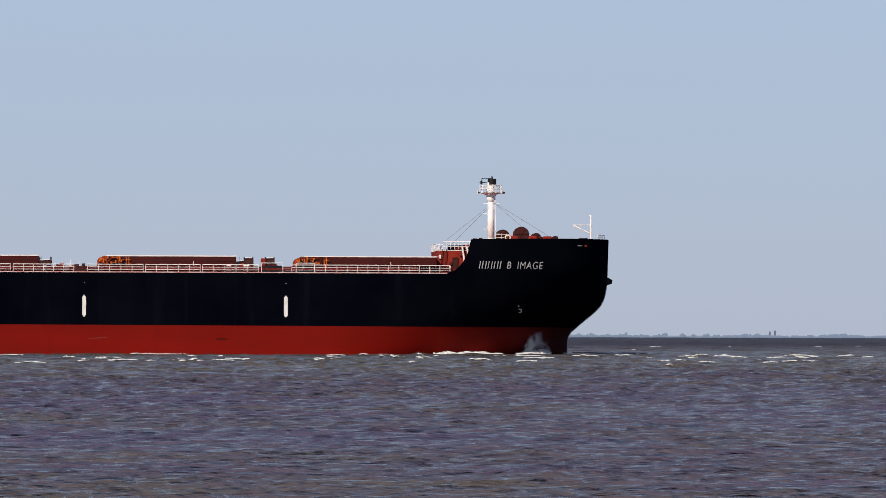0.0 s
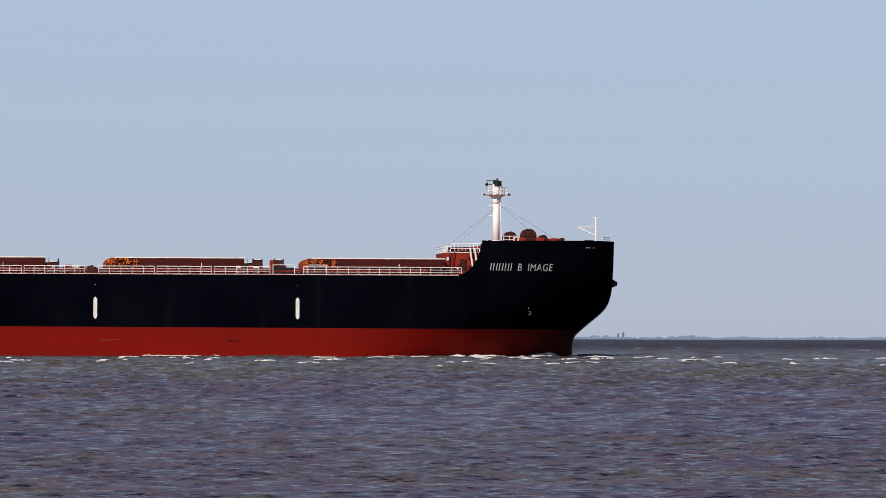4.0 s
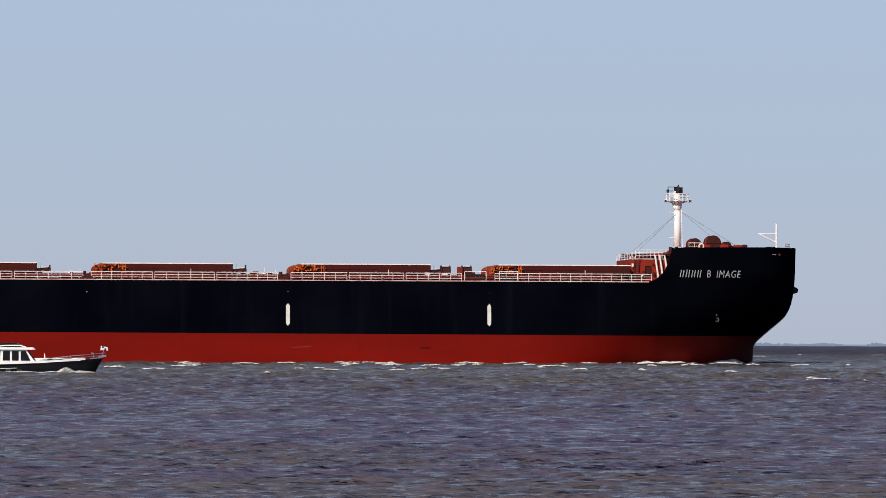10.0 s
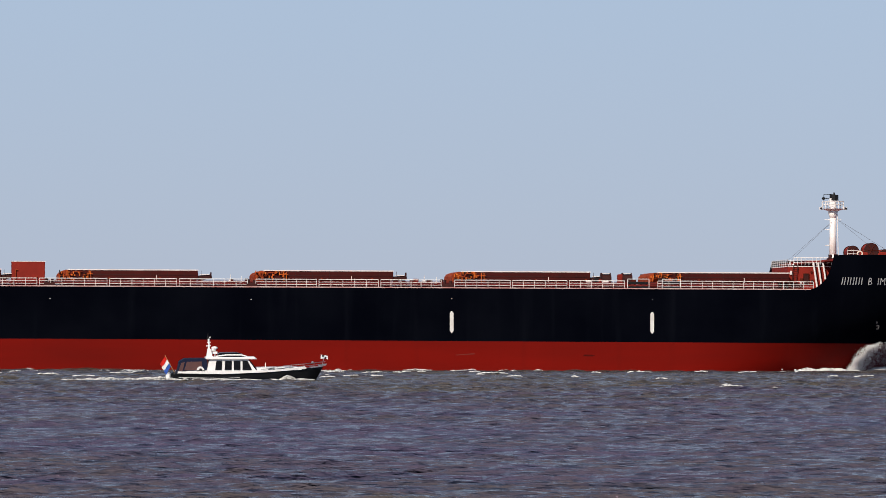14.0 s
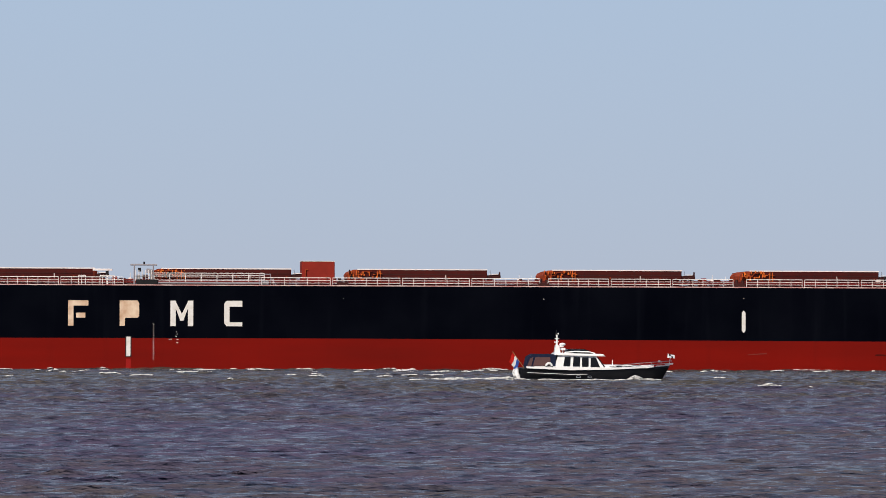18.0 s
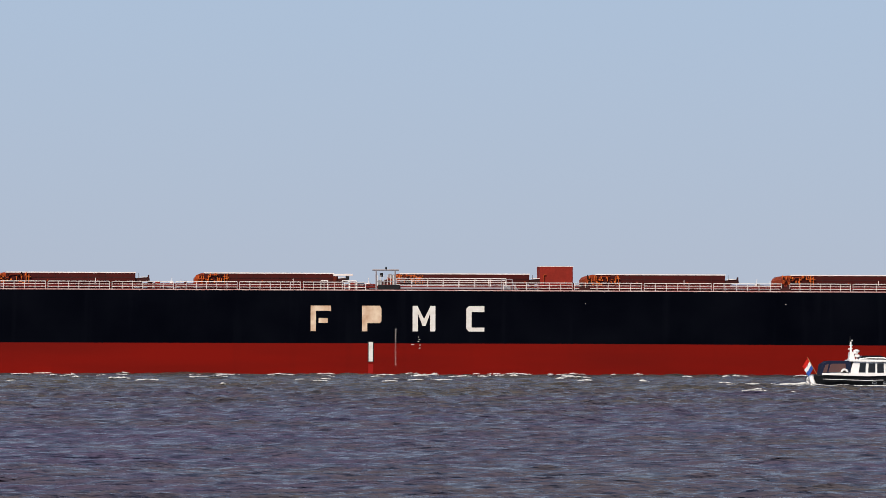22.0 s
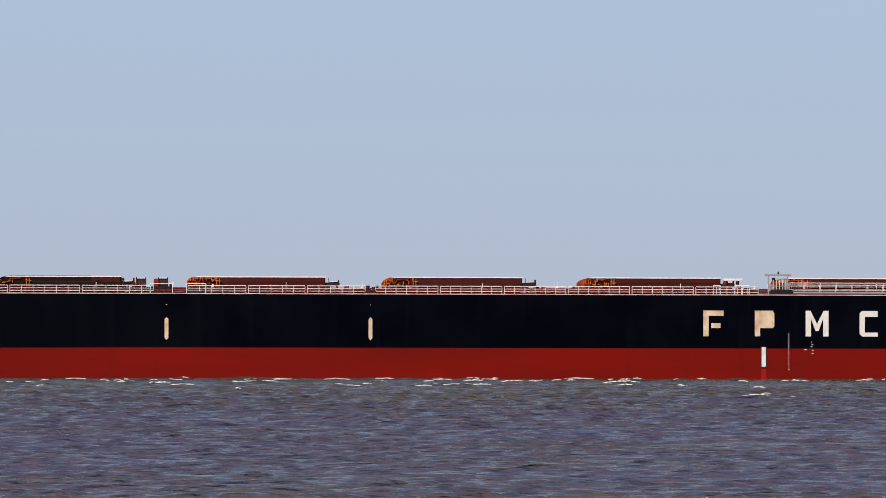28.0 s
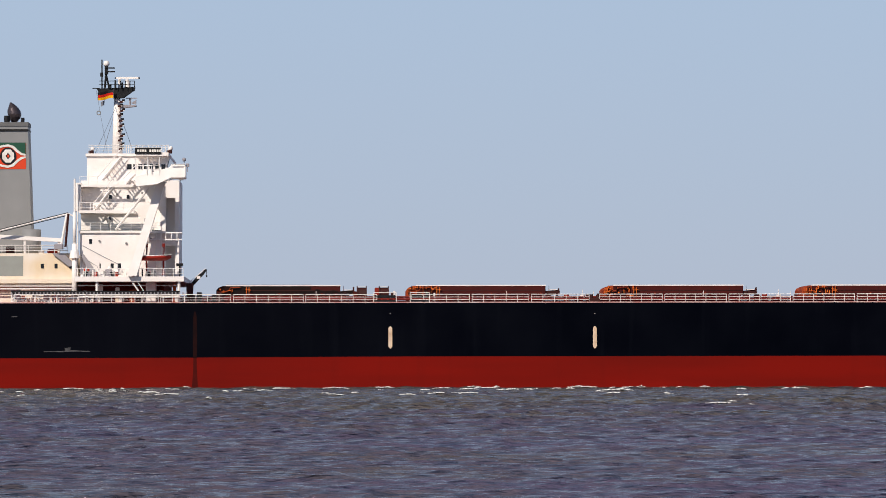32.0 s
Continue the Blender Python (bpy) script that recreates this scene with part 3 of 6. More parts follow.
NAME_GREY = paint("name_dull_white", (0.46, 0.46, 0.45), (0.30, 0.29, 0.28), 0.6, spec=0.1, scale=1.2, streak=0.4, grain=4)
NAME_S, NAME_Z, NAME_H = 26.35, 11.75, 1.0
for i in range(4):
    for a in (NAME_S + i * 0.83, NAME_S + i * 0.83 + 0.38):
        part("name_bar", draped([[(a, NAME_Z), (a + 0.12, NAME_Z), (a + 0.30, NAME_Z + NAME_H), (a + 0.18, NAME_Z + NAME_H)]]), NAME_GREY, ship)


def lettering(text, s0, z0, size, stretch, slant):
    """Painted letters, bent onto the bow."""
    cu = bpy.data.curves.new("name_letters", "FONT")
    cu.body, cu.size, cu.shear, cu.extrude, cu.space_character = text, size, slant, 0.0, 1.12
    cu.resolution_u = 3
    ob = new("name_letters", cu)
    me = bpy.data.meshes.new_from_object(ob.evaluated_get(bpy.context.evaluated_depsgraph_get()))
    bpy.data.objects.remove(ob)
    for v in me.vertices:
        x, z = s0 + v.co.x * stretch, z0 + v.co.y
        v.co = (x, hull_y(x, z) - 0.05, z)
    me.materials.append(NAME_GREY)
    ob = new("name_letters", me)
    ob.parent = ship
    ob["label"] = "white painted ship's name letters"


lettering("B", 30.2, NAME_Z, 1.42, 0.82, 0.18)
lettering("IMAGE", 31.65, NAME_Z, 1.42, 0.82, 0.18)
OFFSET[0] = 0.5
for sh in ([(31.6, 6.55), (31.72, 6.55), (31.72, 6.8), (31.6, 6.8)], [(31.7, 5.75), (32.1, 5.75), (32.1, 5.84), (31.7, 5.84)], [(32.02, 5.84), (32.14, 5.84), (32.14, 6.2), (32.02, 6.2)], [(31.7, 6.2), (32.1, 6.2), (32.1, 6.29), (31.7, 6.29)]):
    part("bulb_mark", draped([sh]), MARK_WHITE, ship)
OFFSET[0] = 0.0
part("bow_light_mark", draped([[(41.7, 14.95), (42.05, 14.95), (42.05, 15.2), (41.7, 15.2)]]), LOGO_RED, ship)
part("bow_bar", draped([[(40.6, 15.0), (41.3, 15.0), (41.3, 15.1), (40.6, 15.1)]]), MARK_WHITE, ship)
part("anchor_bolster", Shape().prism([(45.2, 9.4), (46.8, 10.0), (46.85, 10.5), (46.1, 10.9), (45.2, 10.8)], HALF - 0.9, HALF + 0.9), BLACK, ship)
# pale bar added for the bright outline of the stem
part("stem_bright_line", Shape().path([(lerp(STEM, z) + 0.03, HALF, z) for z in (2.2, 2.7, 3.2, 4.4, 5.5, 6.3, 6.9, 7.5, 8.3, 9.2, 10.5, 13, 16.1)], 0.11), paint("stem_pale", (0.75, 0.74, 0.72), None, 0.5), ship, "pale bar put in for the bright line along the stem")
part("rust_streak", plate([(-211.95, 3.9), (-211.45, 3.9), (-211.42, 7.2), (-211.5, 9.4), (-211.62, 9.9), (-211.8, 9.9), (-211.9, 9.2), (-211.98, 7.2)], 0.008), paint("dark_rust_run", (0.017, 0.0052, 0.005), (0.006, 0.004, 0.005), 0.8, spec=0.03, scale=0.7, streak=0.9, mix=0.9), ship, "dull rust run down the black side")
part("rust_streak", plate([(-212.15, -0.3), (-211.3, -0.3), (-211.42, 2.0), (-211.5, 3.97), (-211.9, 3.97), (-211.95, 2.0)], 0.008), SCUFF, ship, "dark run on the red paint")
FADED = paint("faded_mark", (0.075, 0.072, 0.075), (0.016, 0.016, 0.02), 0.7, scale=1.6, mix=0.9)
part("worn_bars", plate([(-231.2, 4.72), (-228.6, 4.70), (-227.2, 4.78), (-225.2, 4.72), (-225.2, 4.82), (-227.4, 4.95), (-228.8, 4.86), (-231.2, 4.80)], 0.01), FADED, ship, "worn white bars of paint")
part("worn_bars", plate([(-228.4, 4.72), (-227.8, 4.72), (-227.7, 5.35), (-228.5, 5.2)], 0.006), FADED, ship)
part("hull_mark", plate([(-235.3, 9.22), (-234.6, 9.22), (-234.6, 9.34), (-235.3, 9.34)]), FADED, ship)
part("scuff", plate([(-26.4, 2.05), (-23.9, 2.2), (-23.9, 2.35), (-26.4, 2.15)], 0.006), paint("scuffed_pale", (0.17, 0.02, 0.014), None, 0.8), ship)
part("scuff", plate([(-9.3, 2.0), (-8.0, 1.95), (-7.6, 2.08), (-8.1, 2.2), (-9.1, 2.2)], 0.006), SCUFF, ship)


# railings
POST = Shape().tube((0, 0, 0), (0, 0, 1.05), 0.035, n=5).mesh("post")
POST.materials.append(RAIL_WHITE)


def railing(p, q, gap=1.5, rails=(0.36, 0.7, 1.05), r=0.042, parent=None, post=POST, material=None):
    p, q = Vector(p), Vector(q)
    s = Shape()
    for z in rails:
        s.tube(p + Vector((0, 0, z)), q + Vector((0, 0, z)), r * (1.25 if z == rails[-1] else 0.8), n=5)
    rail = part("railing", s, material or RAIL_WHITE, parent or ship)
    n = max(1, round((q - p).length / gap))
    for i in range(n + 1):
        o = part("post", post, RAIL_WHITE, rail)
        o.location = p + (q - p) * (i / n)
    return rail


# stretches of side rail between the mooring gaps
GAPS = [(-3.6, 0.9), (-28.4, -26.6), (-54.3, -53.2), (-109.4, -91.2), (-160.7, -159.4), (-188.2, -183.7)]
edge = [STERN + 18]
for a, b in sorted(GAPS):
    edge += [a, b]
edge += [7.0]
for a, b in zip(edge[::2], edge[1::2]):
    n = max(1, round((b - a) / 9))
    for i in range(n):
        railing((a + (b - a) * i / n + (0.16 if i else 0), 0.15, DECK), (a + (b - a) * (i + 1) / n - (0.16 if i < n - 1 else 0), 0.15, DECK), gap=1.45)
railing((7.0, 0.2, DECK), (14.0, hull_y(14.0, 11.0) + 0.15, DECK))
railing((14.0, hull_y(14.0, 11.0) + 0.15, DECK), (22.4, hull_y(22.4, 11.0) + 0.15, DECK))
for i in range(9):
    railing((STERN + 20 + i * 30.5, 44.8, DECK), (STERN + 50.5 + i * 30.5, 44.8, DECK), gap=3.0)


# hatch covers
def hatch(k, left):
    s, w = left, 15.0
    y0, y1 = 12.5, 12.5 + w
    right = s + (19.6 if k == 1 else 16.4 if k == 9 else 19.3 - 0.11 * k)
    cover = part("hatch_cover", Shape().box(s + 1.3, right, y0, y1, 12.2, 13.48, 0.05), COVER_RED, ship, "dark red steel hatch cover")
    # the sunlit lip of the cover, painted as a pale strip
    part("cover_seam", Shape().box(s + 1.25, right + 0.05, y0 - 0.06, y0 + 0.4, 13.42, 13.56), COVER_EDGE, cover, "pale top edge with sunlight painted in")
    part("cover_seam", Shape().box(s + 4.0, right - 0.2, y0 - 0.05, y0 - 0.005, 12.78, 12.86), WINCH_DARK, cover)
    part("drip_edge", Shape().box(s + 1.3, right, y0 - 0.12, y0 - 0.005, 12.2, 12.32), DARK_RUST, cover)
    for i in range(7):
        x = s + 4.6 + i * (right - s - 5.2) / 6
        part("cleat", Shape().box(x - 0.09, x + 0.09, y0 - 0.14, y0 - 0.01, 12.3, 12.52, 0.02), (DARK_RUST, WINCH_DARK, RUST_ORANGE)[(i + k) % 3], cover)
        part("panel_joint", Shape().box(x + 1.0, x + 1.05, y0 - 0.02, y0 - 0.002, 12.32, 13.42), WINCH_DARK, cover)
    part("coaming", Shape().box(s + 0.9, right - 0.2, y0 + 0.8, y1 - 0.8, DECK - 0.05, 12.2), COVER_RED, ship)
    for i in range(12):
        x = s + 1.6 + i * (right - s - 2.4) / 11
        part("coaming_stay", Shape().prism([(x - 0.04, DECK - 0.05), (x + 0.04, DECK - 0.05), (x + 0.04, 12.15), (x - 0.04, 12.15)], y0 + 0.4, y0 + 0.79), DECK_RED, cover)
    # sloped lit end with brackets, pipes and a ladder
    # the aftermost hatch is near-black at its aft end
    dark_end = k == 9
    end = part("end_housing", Shape().prism([(s, 12.0), (s + 1.3, 12.0), (s + 1.3, 13.46), (s + 0.9, 13.46), (s + 0.25, 13.2), (s, 12.85)], y0 + 0.2, y0 + 9.0), NEAR_BLACK if dark_end else RUST_ORANGE, ship, "near-black hatch end" if dark_end else "rusty hatch end hung with orange gear")
    if dark_end:
        part("dark_patch", Shape().box(s + 1.25, s + 12.5, y0 - 0.03, y0 + 0.45, 12.25, 13.6), NEAR_BLACK, cover)
    if dark_end:
        for i in range(9):
            part("dark_lump", Shape().ball((s + 12.0 + i * 0.7, y0 - 0.02, 12.3 + 0.12 * (i % 3)), (0.8, 0.05, 0.55 - 0.03 * i), 8, 4), NEAR_BLACK, cover)
    rng = random.Random(100 + k)
    for i in range(7 if dark_end else 38):
        x, z = s + 0.1 + 4.3 * rng.random() ** 1.3, rng.uniform(12.0, 13.2)
        w, t = rng.choice(((0.09, 0.4), (0.1, 0.6), (0.45, 0.09), (0.22, 0.2), (0.14, 0.3)))
        # every third piece is near-black, for the shaded gaps between the gear
        part("bracket", Shape().box(x, x + w, y0 - rng.uniform(0.15, 0.4), y0 - 0.005, z, min(13.45, z + t), 0.02), (ORANGE_GEAR, ORANGE_GEAR, NEAR_BLACK)[i % 3], end)
    part("pipe", Shape().path([(s + 0.1, y0 - 0.25, 12.65), (s + 1.6, y0 - 0.25, 12.75), (s + 1.9, y0 - 0.25, 13.2), (s + 3.2, y0 - 0.25, 13.25)], 0.06), RUST_ORANGE, end)
    part("ladder", Shape().tube((s + 4.0, y0 - 0.3, DECK), (s + 4.0, y0 - 0.3, 13.3), 0.05).tube((s + 4.35, y0 - 0.3, DECK), (s + 4.35, y0 - 0.3, 13.3), 0.05).path([(s + 3.8, y0 - 0.3, 13.0), (s + 4.6, y0 - 0.3, 12.9)], 0.05), ORANGE_GEAR, end, "orange ladder")
    # forward arms
    if k > 1:
        arm = part("lifting_arm", Shape().prism([(right, 12.75), (right + 1.6, 12.9), (right + 1.9, 12.75), (right + 1.9, 12.4), (right + 0.9, 12.2), (right, 12.05)], y0 + 0.3, y0 + 0.7), WINCH_DARK, ship)
        part("arm_hook", Shape().box(right + 1.65, right + 1.85, y0 + 0.2, y0 + 0.6, 12.7, 13.3 - 0.1 * (k % 3), 0.03), WINCH_DARK, arm)
        # pale strip put on for the highlight along the arm
        part("arm_highlight", Shape().box(right + 0.3, right + 1.5, y0 + 0.15, y0 + 0.3, 12.86, 12.95), COVER_EDGE, arm)
        part("arm_wheel", Shape().tube((right + 0.5, y0, 12.0), (right + 0.5, y0 + 0.8, 12.0), 0.25, n=10), WINCH_DARK, arm)
        for i in range(6):
            x = right + rng.uniform(0.1, 5.5)
            part("deck_fitting", Shape().box(x, x + rng.uniform(0.2, 0.9), y0 + 1, y0 + 1.6, DECK, DECK + rng.uniform(0.7, 1.45), 0.05), (WINCH_DARK, DECK_RED, DARK_RUST, BLACK)[i % 4], ship)
    part("hose_post", Shape().tube((s + 13.2, y0 - 0.6, DECK), (s + 13.2, y0 - 0.6, 12.75), 0.05), COVER_EDGE, ship)


HATCH = [1.8, -25.4, -52.45, -78.95, -105.4, -131.65, -158.05, -184.15, -209.3]
for k, left in enumerate(HATCH, 1):
    hatch(k, left)


for i in range(9):
    a = -230.0 + 27.6 * i
    part("deck_pipeline", Shape().box(a, a + 27.5, 5.0, 5.5, DECK - 0.05, DECK + 0.32, 0.06).tube((a, 4.8, DECK + 0.5), (a + 27.5, 4.8, DECK + 0.5), 0.16, n=8).tube((a, 5.4, DECK + 0.8), (a + 27.5, 5.4, DECK + 0.8), 0.12, n=8), PIPE_PINK, ship, "faded red pipes along the deck")


def vent(s, y, h, r=0.18):
    v = part("vent", Shape().tube((s, y, DECK), (s, y, DECK + h), r).tube((s, y, DECK + h), (s, y, DECK + h + 0.3), r * 1.7, n=8), WHITE, ship)
    part("vent_pole", Shape().tube((s, y, DECK + h), (s, y, DECK + h + 1.0), 0.04), RAIL_WHITE, v)


for k in (2, 3, 5, 6, 7):
    s = HATCH[k]
    vent(s + 23.4, 14.0, 0.9), vent(s + 24.6, 10.0, 0.6, 0.14)
    part("valve_box", Shape().box(s + 21.9, s + 22.7, 6.0, 7.0, DECK, DECK + 0.8, 0.05), WINCH_DARK, ship)
    part("deck_valve", Shape().box(s + 24.6, s + 26.3, 9, 10, DECK, DECK + 0.75, 0.04).tube((s + 25.2, 9.3, DECK), (s + 25.2, 9.3, DECK + 1.3), 0.22, n=8), WINCH_DARK, ship)
for s in (-27.5, -53.75, -160.0, -80.5):
    part("fairlead", Shape().box(s - 0.8, s + 0.8, 0.1, 0.7, DECK, DECK + 0.55, 0.12).tube((s - 0.4, 0.4, DECK + 0.5), (s - 0.4, 0.4, DECK + 1.05), 0.2, n=8).tube((s + 0.4, 0.4, DECK + 0.5), (s + 0.4, 0.4, DECK + 0.95), 0.2, n=8), WINCH_DARK, ship)


def mooring_gear(s):
    """Winch between two hatches with its fairleads at the side."""
    w = part("mooring_winch", Shape().box(s - 6.0, s - 0.6, 8.0, 11.0, DECK, DECK + 0.7, 0.06), WINCH_DARK, ship, "dark red mooring winch")
    for x, r in ((s - 4.6, 1.05), (s - 1.7, 1.05)):
        part("drum", Shape().tube((x - 0.55, 9.5, DECK + 1.25), (x + 0.55, 9.5, DECK + 1.25), 0.86, n=16), WINCH_DARK, w)
        # pale strip put on for the light on top of the drum
        part("drum_highlight", Shape().box(x - 0.5, x + 0.5, 9.0, 9.9, DECK + 2.16, DECK + 2.24), COVER_EDGE, w)
        for e in (-0.65, 0.55):
            part("flange", Shape().tube((x + e, 9.5, DECK + 1.25), (x + e + 0.12, 9.5, DECK + 1.25), r, n=16), WINCH_DARK, w)
    rng = random.Random(int(abs(s)) + 3)
    for i in range(12):
        x = s + rng.uniform(-8.5, 5.0)
        part("winch_fitting", Shape().box(x, x + rng.uniform(0.2, 0.8), 7.0, 7.6, DECK, DECK + rng.uniform(0.6, 1.7), 0.05), (WINCH_DARK, BLACK, DARK_RUST, COVER_EDGE)[i % 4 if i < 9 else 0], w)
    part("motor", Shape().box(s - 2.9, s - 2.2, 9.0, 10.2, DECK + 0.6, DECK + 2.1, 0.08), DECK_RED, w)
    part("motor", Shape().box(s - 5.7, s - 5.0, 9.0, 10.0, DECK + 0.6, DECK + 1.4, 0.08), DECK_RED, w)
    part("brake_lever", Shape().tube((s - 4.9, 9.2, DECK + 0.7), (s - 5.2, 9.2, DECK + 1.7), 0.07), RUST_ORANGE, w)
    part("brake_lever", Shape().tube((s - 2.0, 9.2, DECK + 0.7), (s - 1.8, 9.2, DECK + 1.6), 0.07), RUST_ORANGE, w)
    for a, b in ((s - 3.1, s - 0.2), (s + 1.6, s + 4.1)):
        f = part("roller_fairlead", Shape().box(a, b, 0.1, 0.9, DECK - 0.05, DECK + 0.35, 0.05).box(a + 0.1, b - 0.1, 0.2, 0.8, DECK + 0.62, DECK + 0.95, 0.04), BLACK, ship, "black roller fairlead with a white frame")
        for i in range(4):
            x = a + 0.3 + i * (b - a - 0.6) / 3
            part("roller", Shape().tube((x, 0.4, DECK + 0.3), (x, 0.4, DECK + 0.7), 0.14, n=8), DECK_RED, f)
        part("frame", Shape().path([(a, 0.1, DECK), (a, 0.1, DECK + 1.3), (b, 0.1, DECK + 1.3), (b, 0.1, DECK)], 0.05), RAIL_WHITE, f)


mooring_gear(-0.1), mooring_gear(-185.5)

# deckhouse amidships
box = part("deck_store", Shape().box(-85.2, -80.75, 12.5, 17.0, DECK, 14.52, 0.06), DECK_RED, ship, "red steel deck store house")
part("store_top", Shape().box(-85.25, -80.7, 12.44, 17.06, 14.52, 14.6), COVER_EDGE, box)
part("store_pipe", Shape().path([(-84.7, 12.35, DECK), (-84.7, 12.35, 13.4), (-84.4, 12.35, 13.4)], 0.07).tube((-81.9, 12.3, DECK), (-81.9, 12.3, 12.6), 0.08), RUST_ORANGE, box)

# gangway stowed amidships
OFFSET[0] = 0.95
gw = part("accommodation_ladder", Shape().box(-106.0, -91.6, 0.25, 1.1, DECK + 0.25, DECK + 0.45), SHADE_GREY, ship, "long grey aluminium gangway stowed along the rail")
railing((-106.3, 0.2, DECK + 0.55), (-91.8, 0.2, DECK + 0.55), gap=2.0, rails=(0.1, 0.55, 1.05), parent=None)
railing((-106.3, 1.2, DECK + 0.3), (-91.8, 1.2, DECK + 0.3), gap=2.0, rails=(0.5, 1.05))
part("gangway_step", Shape().path([(-92.4, 0.3, DECK), (-92.4, 0.3, DECK + 1.5), (-91.0, 0.3, DECK + 1.5), (-91.0, 0.3, DECK)], 0.06).path([(-91.0, 0.3, DECK + 1.1), (-90.2, 0.3, DECK)], 0.08).box(-92.2, -91.2, 0.4, 1.0, DECK, DECK + 0.7, 0.05), SHADE_GREY, gw)
fr = part("gangway_davit", Shape().path([(-108.9, 1, DECK), (-108.9, 1, DECK + 2.7), (-106.4, 1, DECK + 2.7), (-106.4, 1, DECK)], 0.11).path([(-108.9, 1, DECK + 1.2), (-106.4, 1, DECK + 1.2)], 0.06).path([(-109.4, 1, DECK + 2.7), (-105.9, 1, DECK + 2.7)], 0.13), SHADE_GREY, ship, "grey gangway davit frame")
for i in range(6):
    part("bar", Shape().tube((-108.7 + i * 0.42, 1, DECK + 0.6), (-108.7 + i * 0.42, 1, DECK + 2.0), 0.05), COVER_EDGE, fr)
for x, z, w, h, m in ((-108.6, 0.5, 0.5, 0.9, GREY), (-107.9, 0.9, 0.9, 0.5, WINCH_DARK), (-107.3, 1.6, 0.5, 0.6, SHADE_GREY), (-108.4, 1.8, 0.4, 0.5, BLACK), (-106.8, 0.6, 0.3, 1.5, GREY)):
    part("davit_gear", Shape().box(x, x + w, 1.0, 1.5, DECK + z, DECK + z + h, 0.05), m, fr)
part("davit_lamp", Shape().tube((-107.6, 1, DECK + 2.75), (-107.6, 1, DECK + 3.1), 0.12, n=8), BLACK, fr)
part("fairlead", Shape().box(-108.7, -105.8, 0.05, 0.8, DECK - 0.05, DECK + 0.75, 0.1), BLACK, ship)
for a in (-116.2, -113.4, -112.4):
    part("rail_frame", Shape().path([(a, 0.3, DECK), (a, 0.3, DECK + 1.25), (a + 0.9, 0.3, DECK + 1.25), (a + 0.9, 0.3, DECK)], 0.06), RAIL_WHITE, ship)
bk = part("bunker_crane", Shape().tube((-114.0, 6, DECK), (-114.0, 6, 13.0), 0.3, n=8).box(-114.6, -113.2, 5.6, 6.4, DECK, DECK + 1.1, 0.06), DARK_RUST, ship, "short red hose crane with a white jib")
part("jib", Shape().box(-114.3, -111.7, 5.7, 6.3, 13.05, 13.3, 0.05), COVER_EDGE, bk)
part("hook", Shape().box(-112.6, -112.2, 5.8, 6.2, 12.5, 13.0, 0.04), BLACK, bk)

# ---- forecastle ----
OFFSET[0] = 1.6
fc = part("forecastle_house", Shape().box(19.9, 27.5, 14.0, 25.0, DECK, 14.4, 0.05), DECK_RED, ship, "red forecastle bulkhead with a ladder and a door")
part("door", Shape().box(22.15, 22.85, 13.93, 14.02, 11.9, 13.4, 0.03), WINCH_DARK, fc, "dark red steel door")
part("door_frame", Shape().path([(22.1, 13.9, 11.8), (22.1, 13.9, 13.45), (22.9, 13.9, 13.45), (22.9, 13.9, 11.8)], 0.05), DARK_RUST, fc)
part("top_plating", Shape().box(19.9, 27.5, 13.95, 25.0, 14.4, 14.5), COVER_EDGE, fc)
for a, b in ((23.95, 23.4), (24.6, 24.05), (25.3, 24.75)):
    part("raking_stay", Shape().tube((a, 13.4, 11.4), (b, 13.4, 15.0), 0.13, n=8), RAIL_WHITE, fc, "white raking stay")
lad = part("ladder", Shape().tube((20.45, 13.7, 12.0), (20.65, 13.7, 14.6), 0.05).tube((21.05, 13.7, 12.0), (21.25, 13.7, 14.6), 0.05), WINCH_DARK, ship, "dark steel ladder")
for i in range(9):
    part("rung", Shape().tube((20.47 + i * 0.022, 13.7, 12.15 + i * 0.27), (21.07 + i * 0.022, 13.7, 12.15 + i * 0.27), 0.035, n=5), WINCH_DARK, lad)
for i in range(3):
    part("rail_brace", Shape().tube((20.0 + i * 0.32, 14.0, 14.45), (20.22 + i * 0.32, 14.0, 15.1), 0.05, n=5), (RAIL_WHITE, DECK_RED)[i % 2], fc)
for i, (x, z, w, h) in enumerate(((20.4, 11.6, 1.6, 0.5), (21.6, 12.4, 0.5, 0.4), (21.6, 11.7, 0.25, 0.6), (23.2, 12.1, 0.3, 0.5), (23.1, 13.6, 0.2, 0.25), (20.2, 13.3, 0.3, 0.5))):
    part("wall_fitting", Shape().box(x, x + w, 13.75, 13.98, z, z + h, 0.04), (WINCH_DARK, DARK_RUST, COVER_EDGE)[i % 3], fc)
railing((19.9, 14.0, 14.35), (20.75, 14.0, 14.35), gap=0.4, rails=(0.35, 0.85))
railing((20.75, 13.9, 14.6), (26.6, 13.9, 14.6), gap=0.55, rails=(0.35, 0.7, 1.05), r=0.05)
railing((19.9, 14.0, 14.35), (19.9, 25.0, 14.35), gap=1.4, rails=(0.4, 0.7, 1.0))
part("mooring_bitt", Shape().tube((26.3, 3, DECK), (26.3, 3, DECK + 0.7), 0.25, n=8), WINCH_DARK, ship)

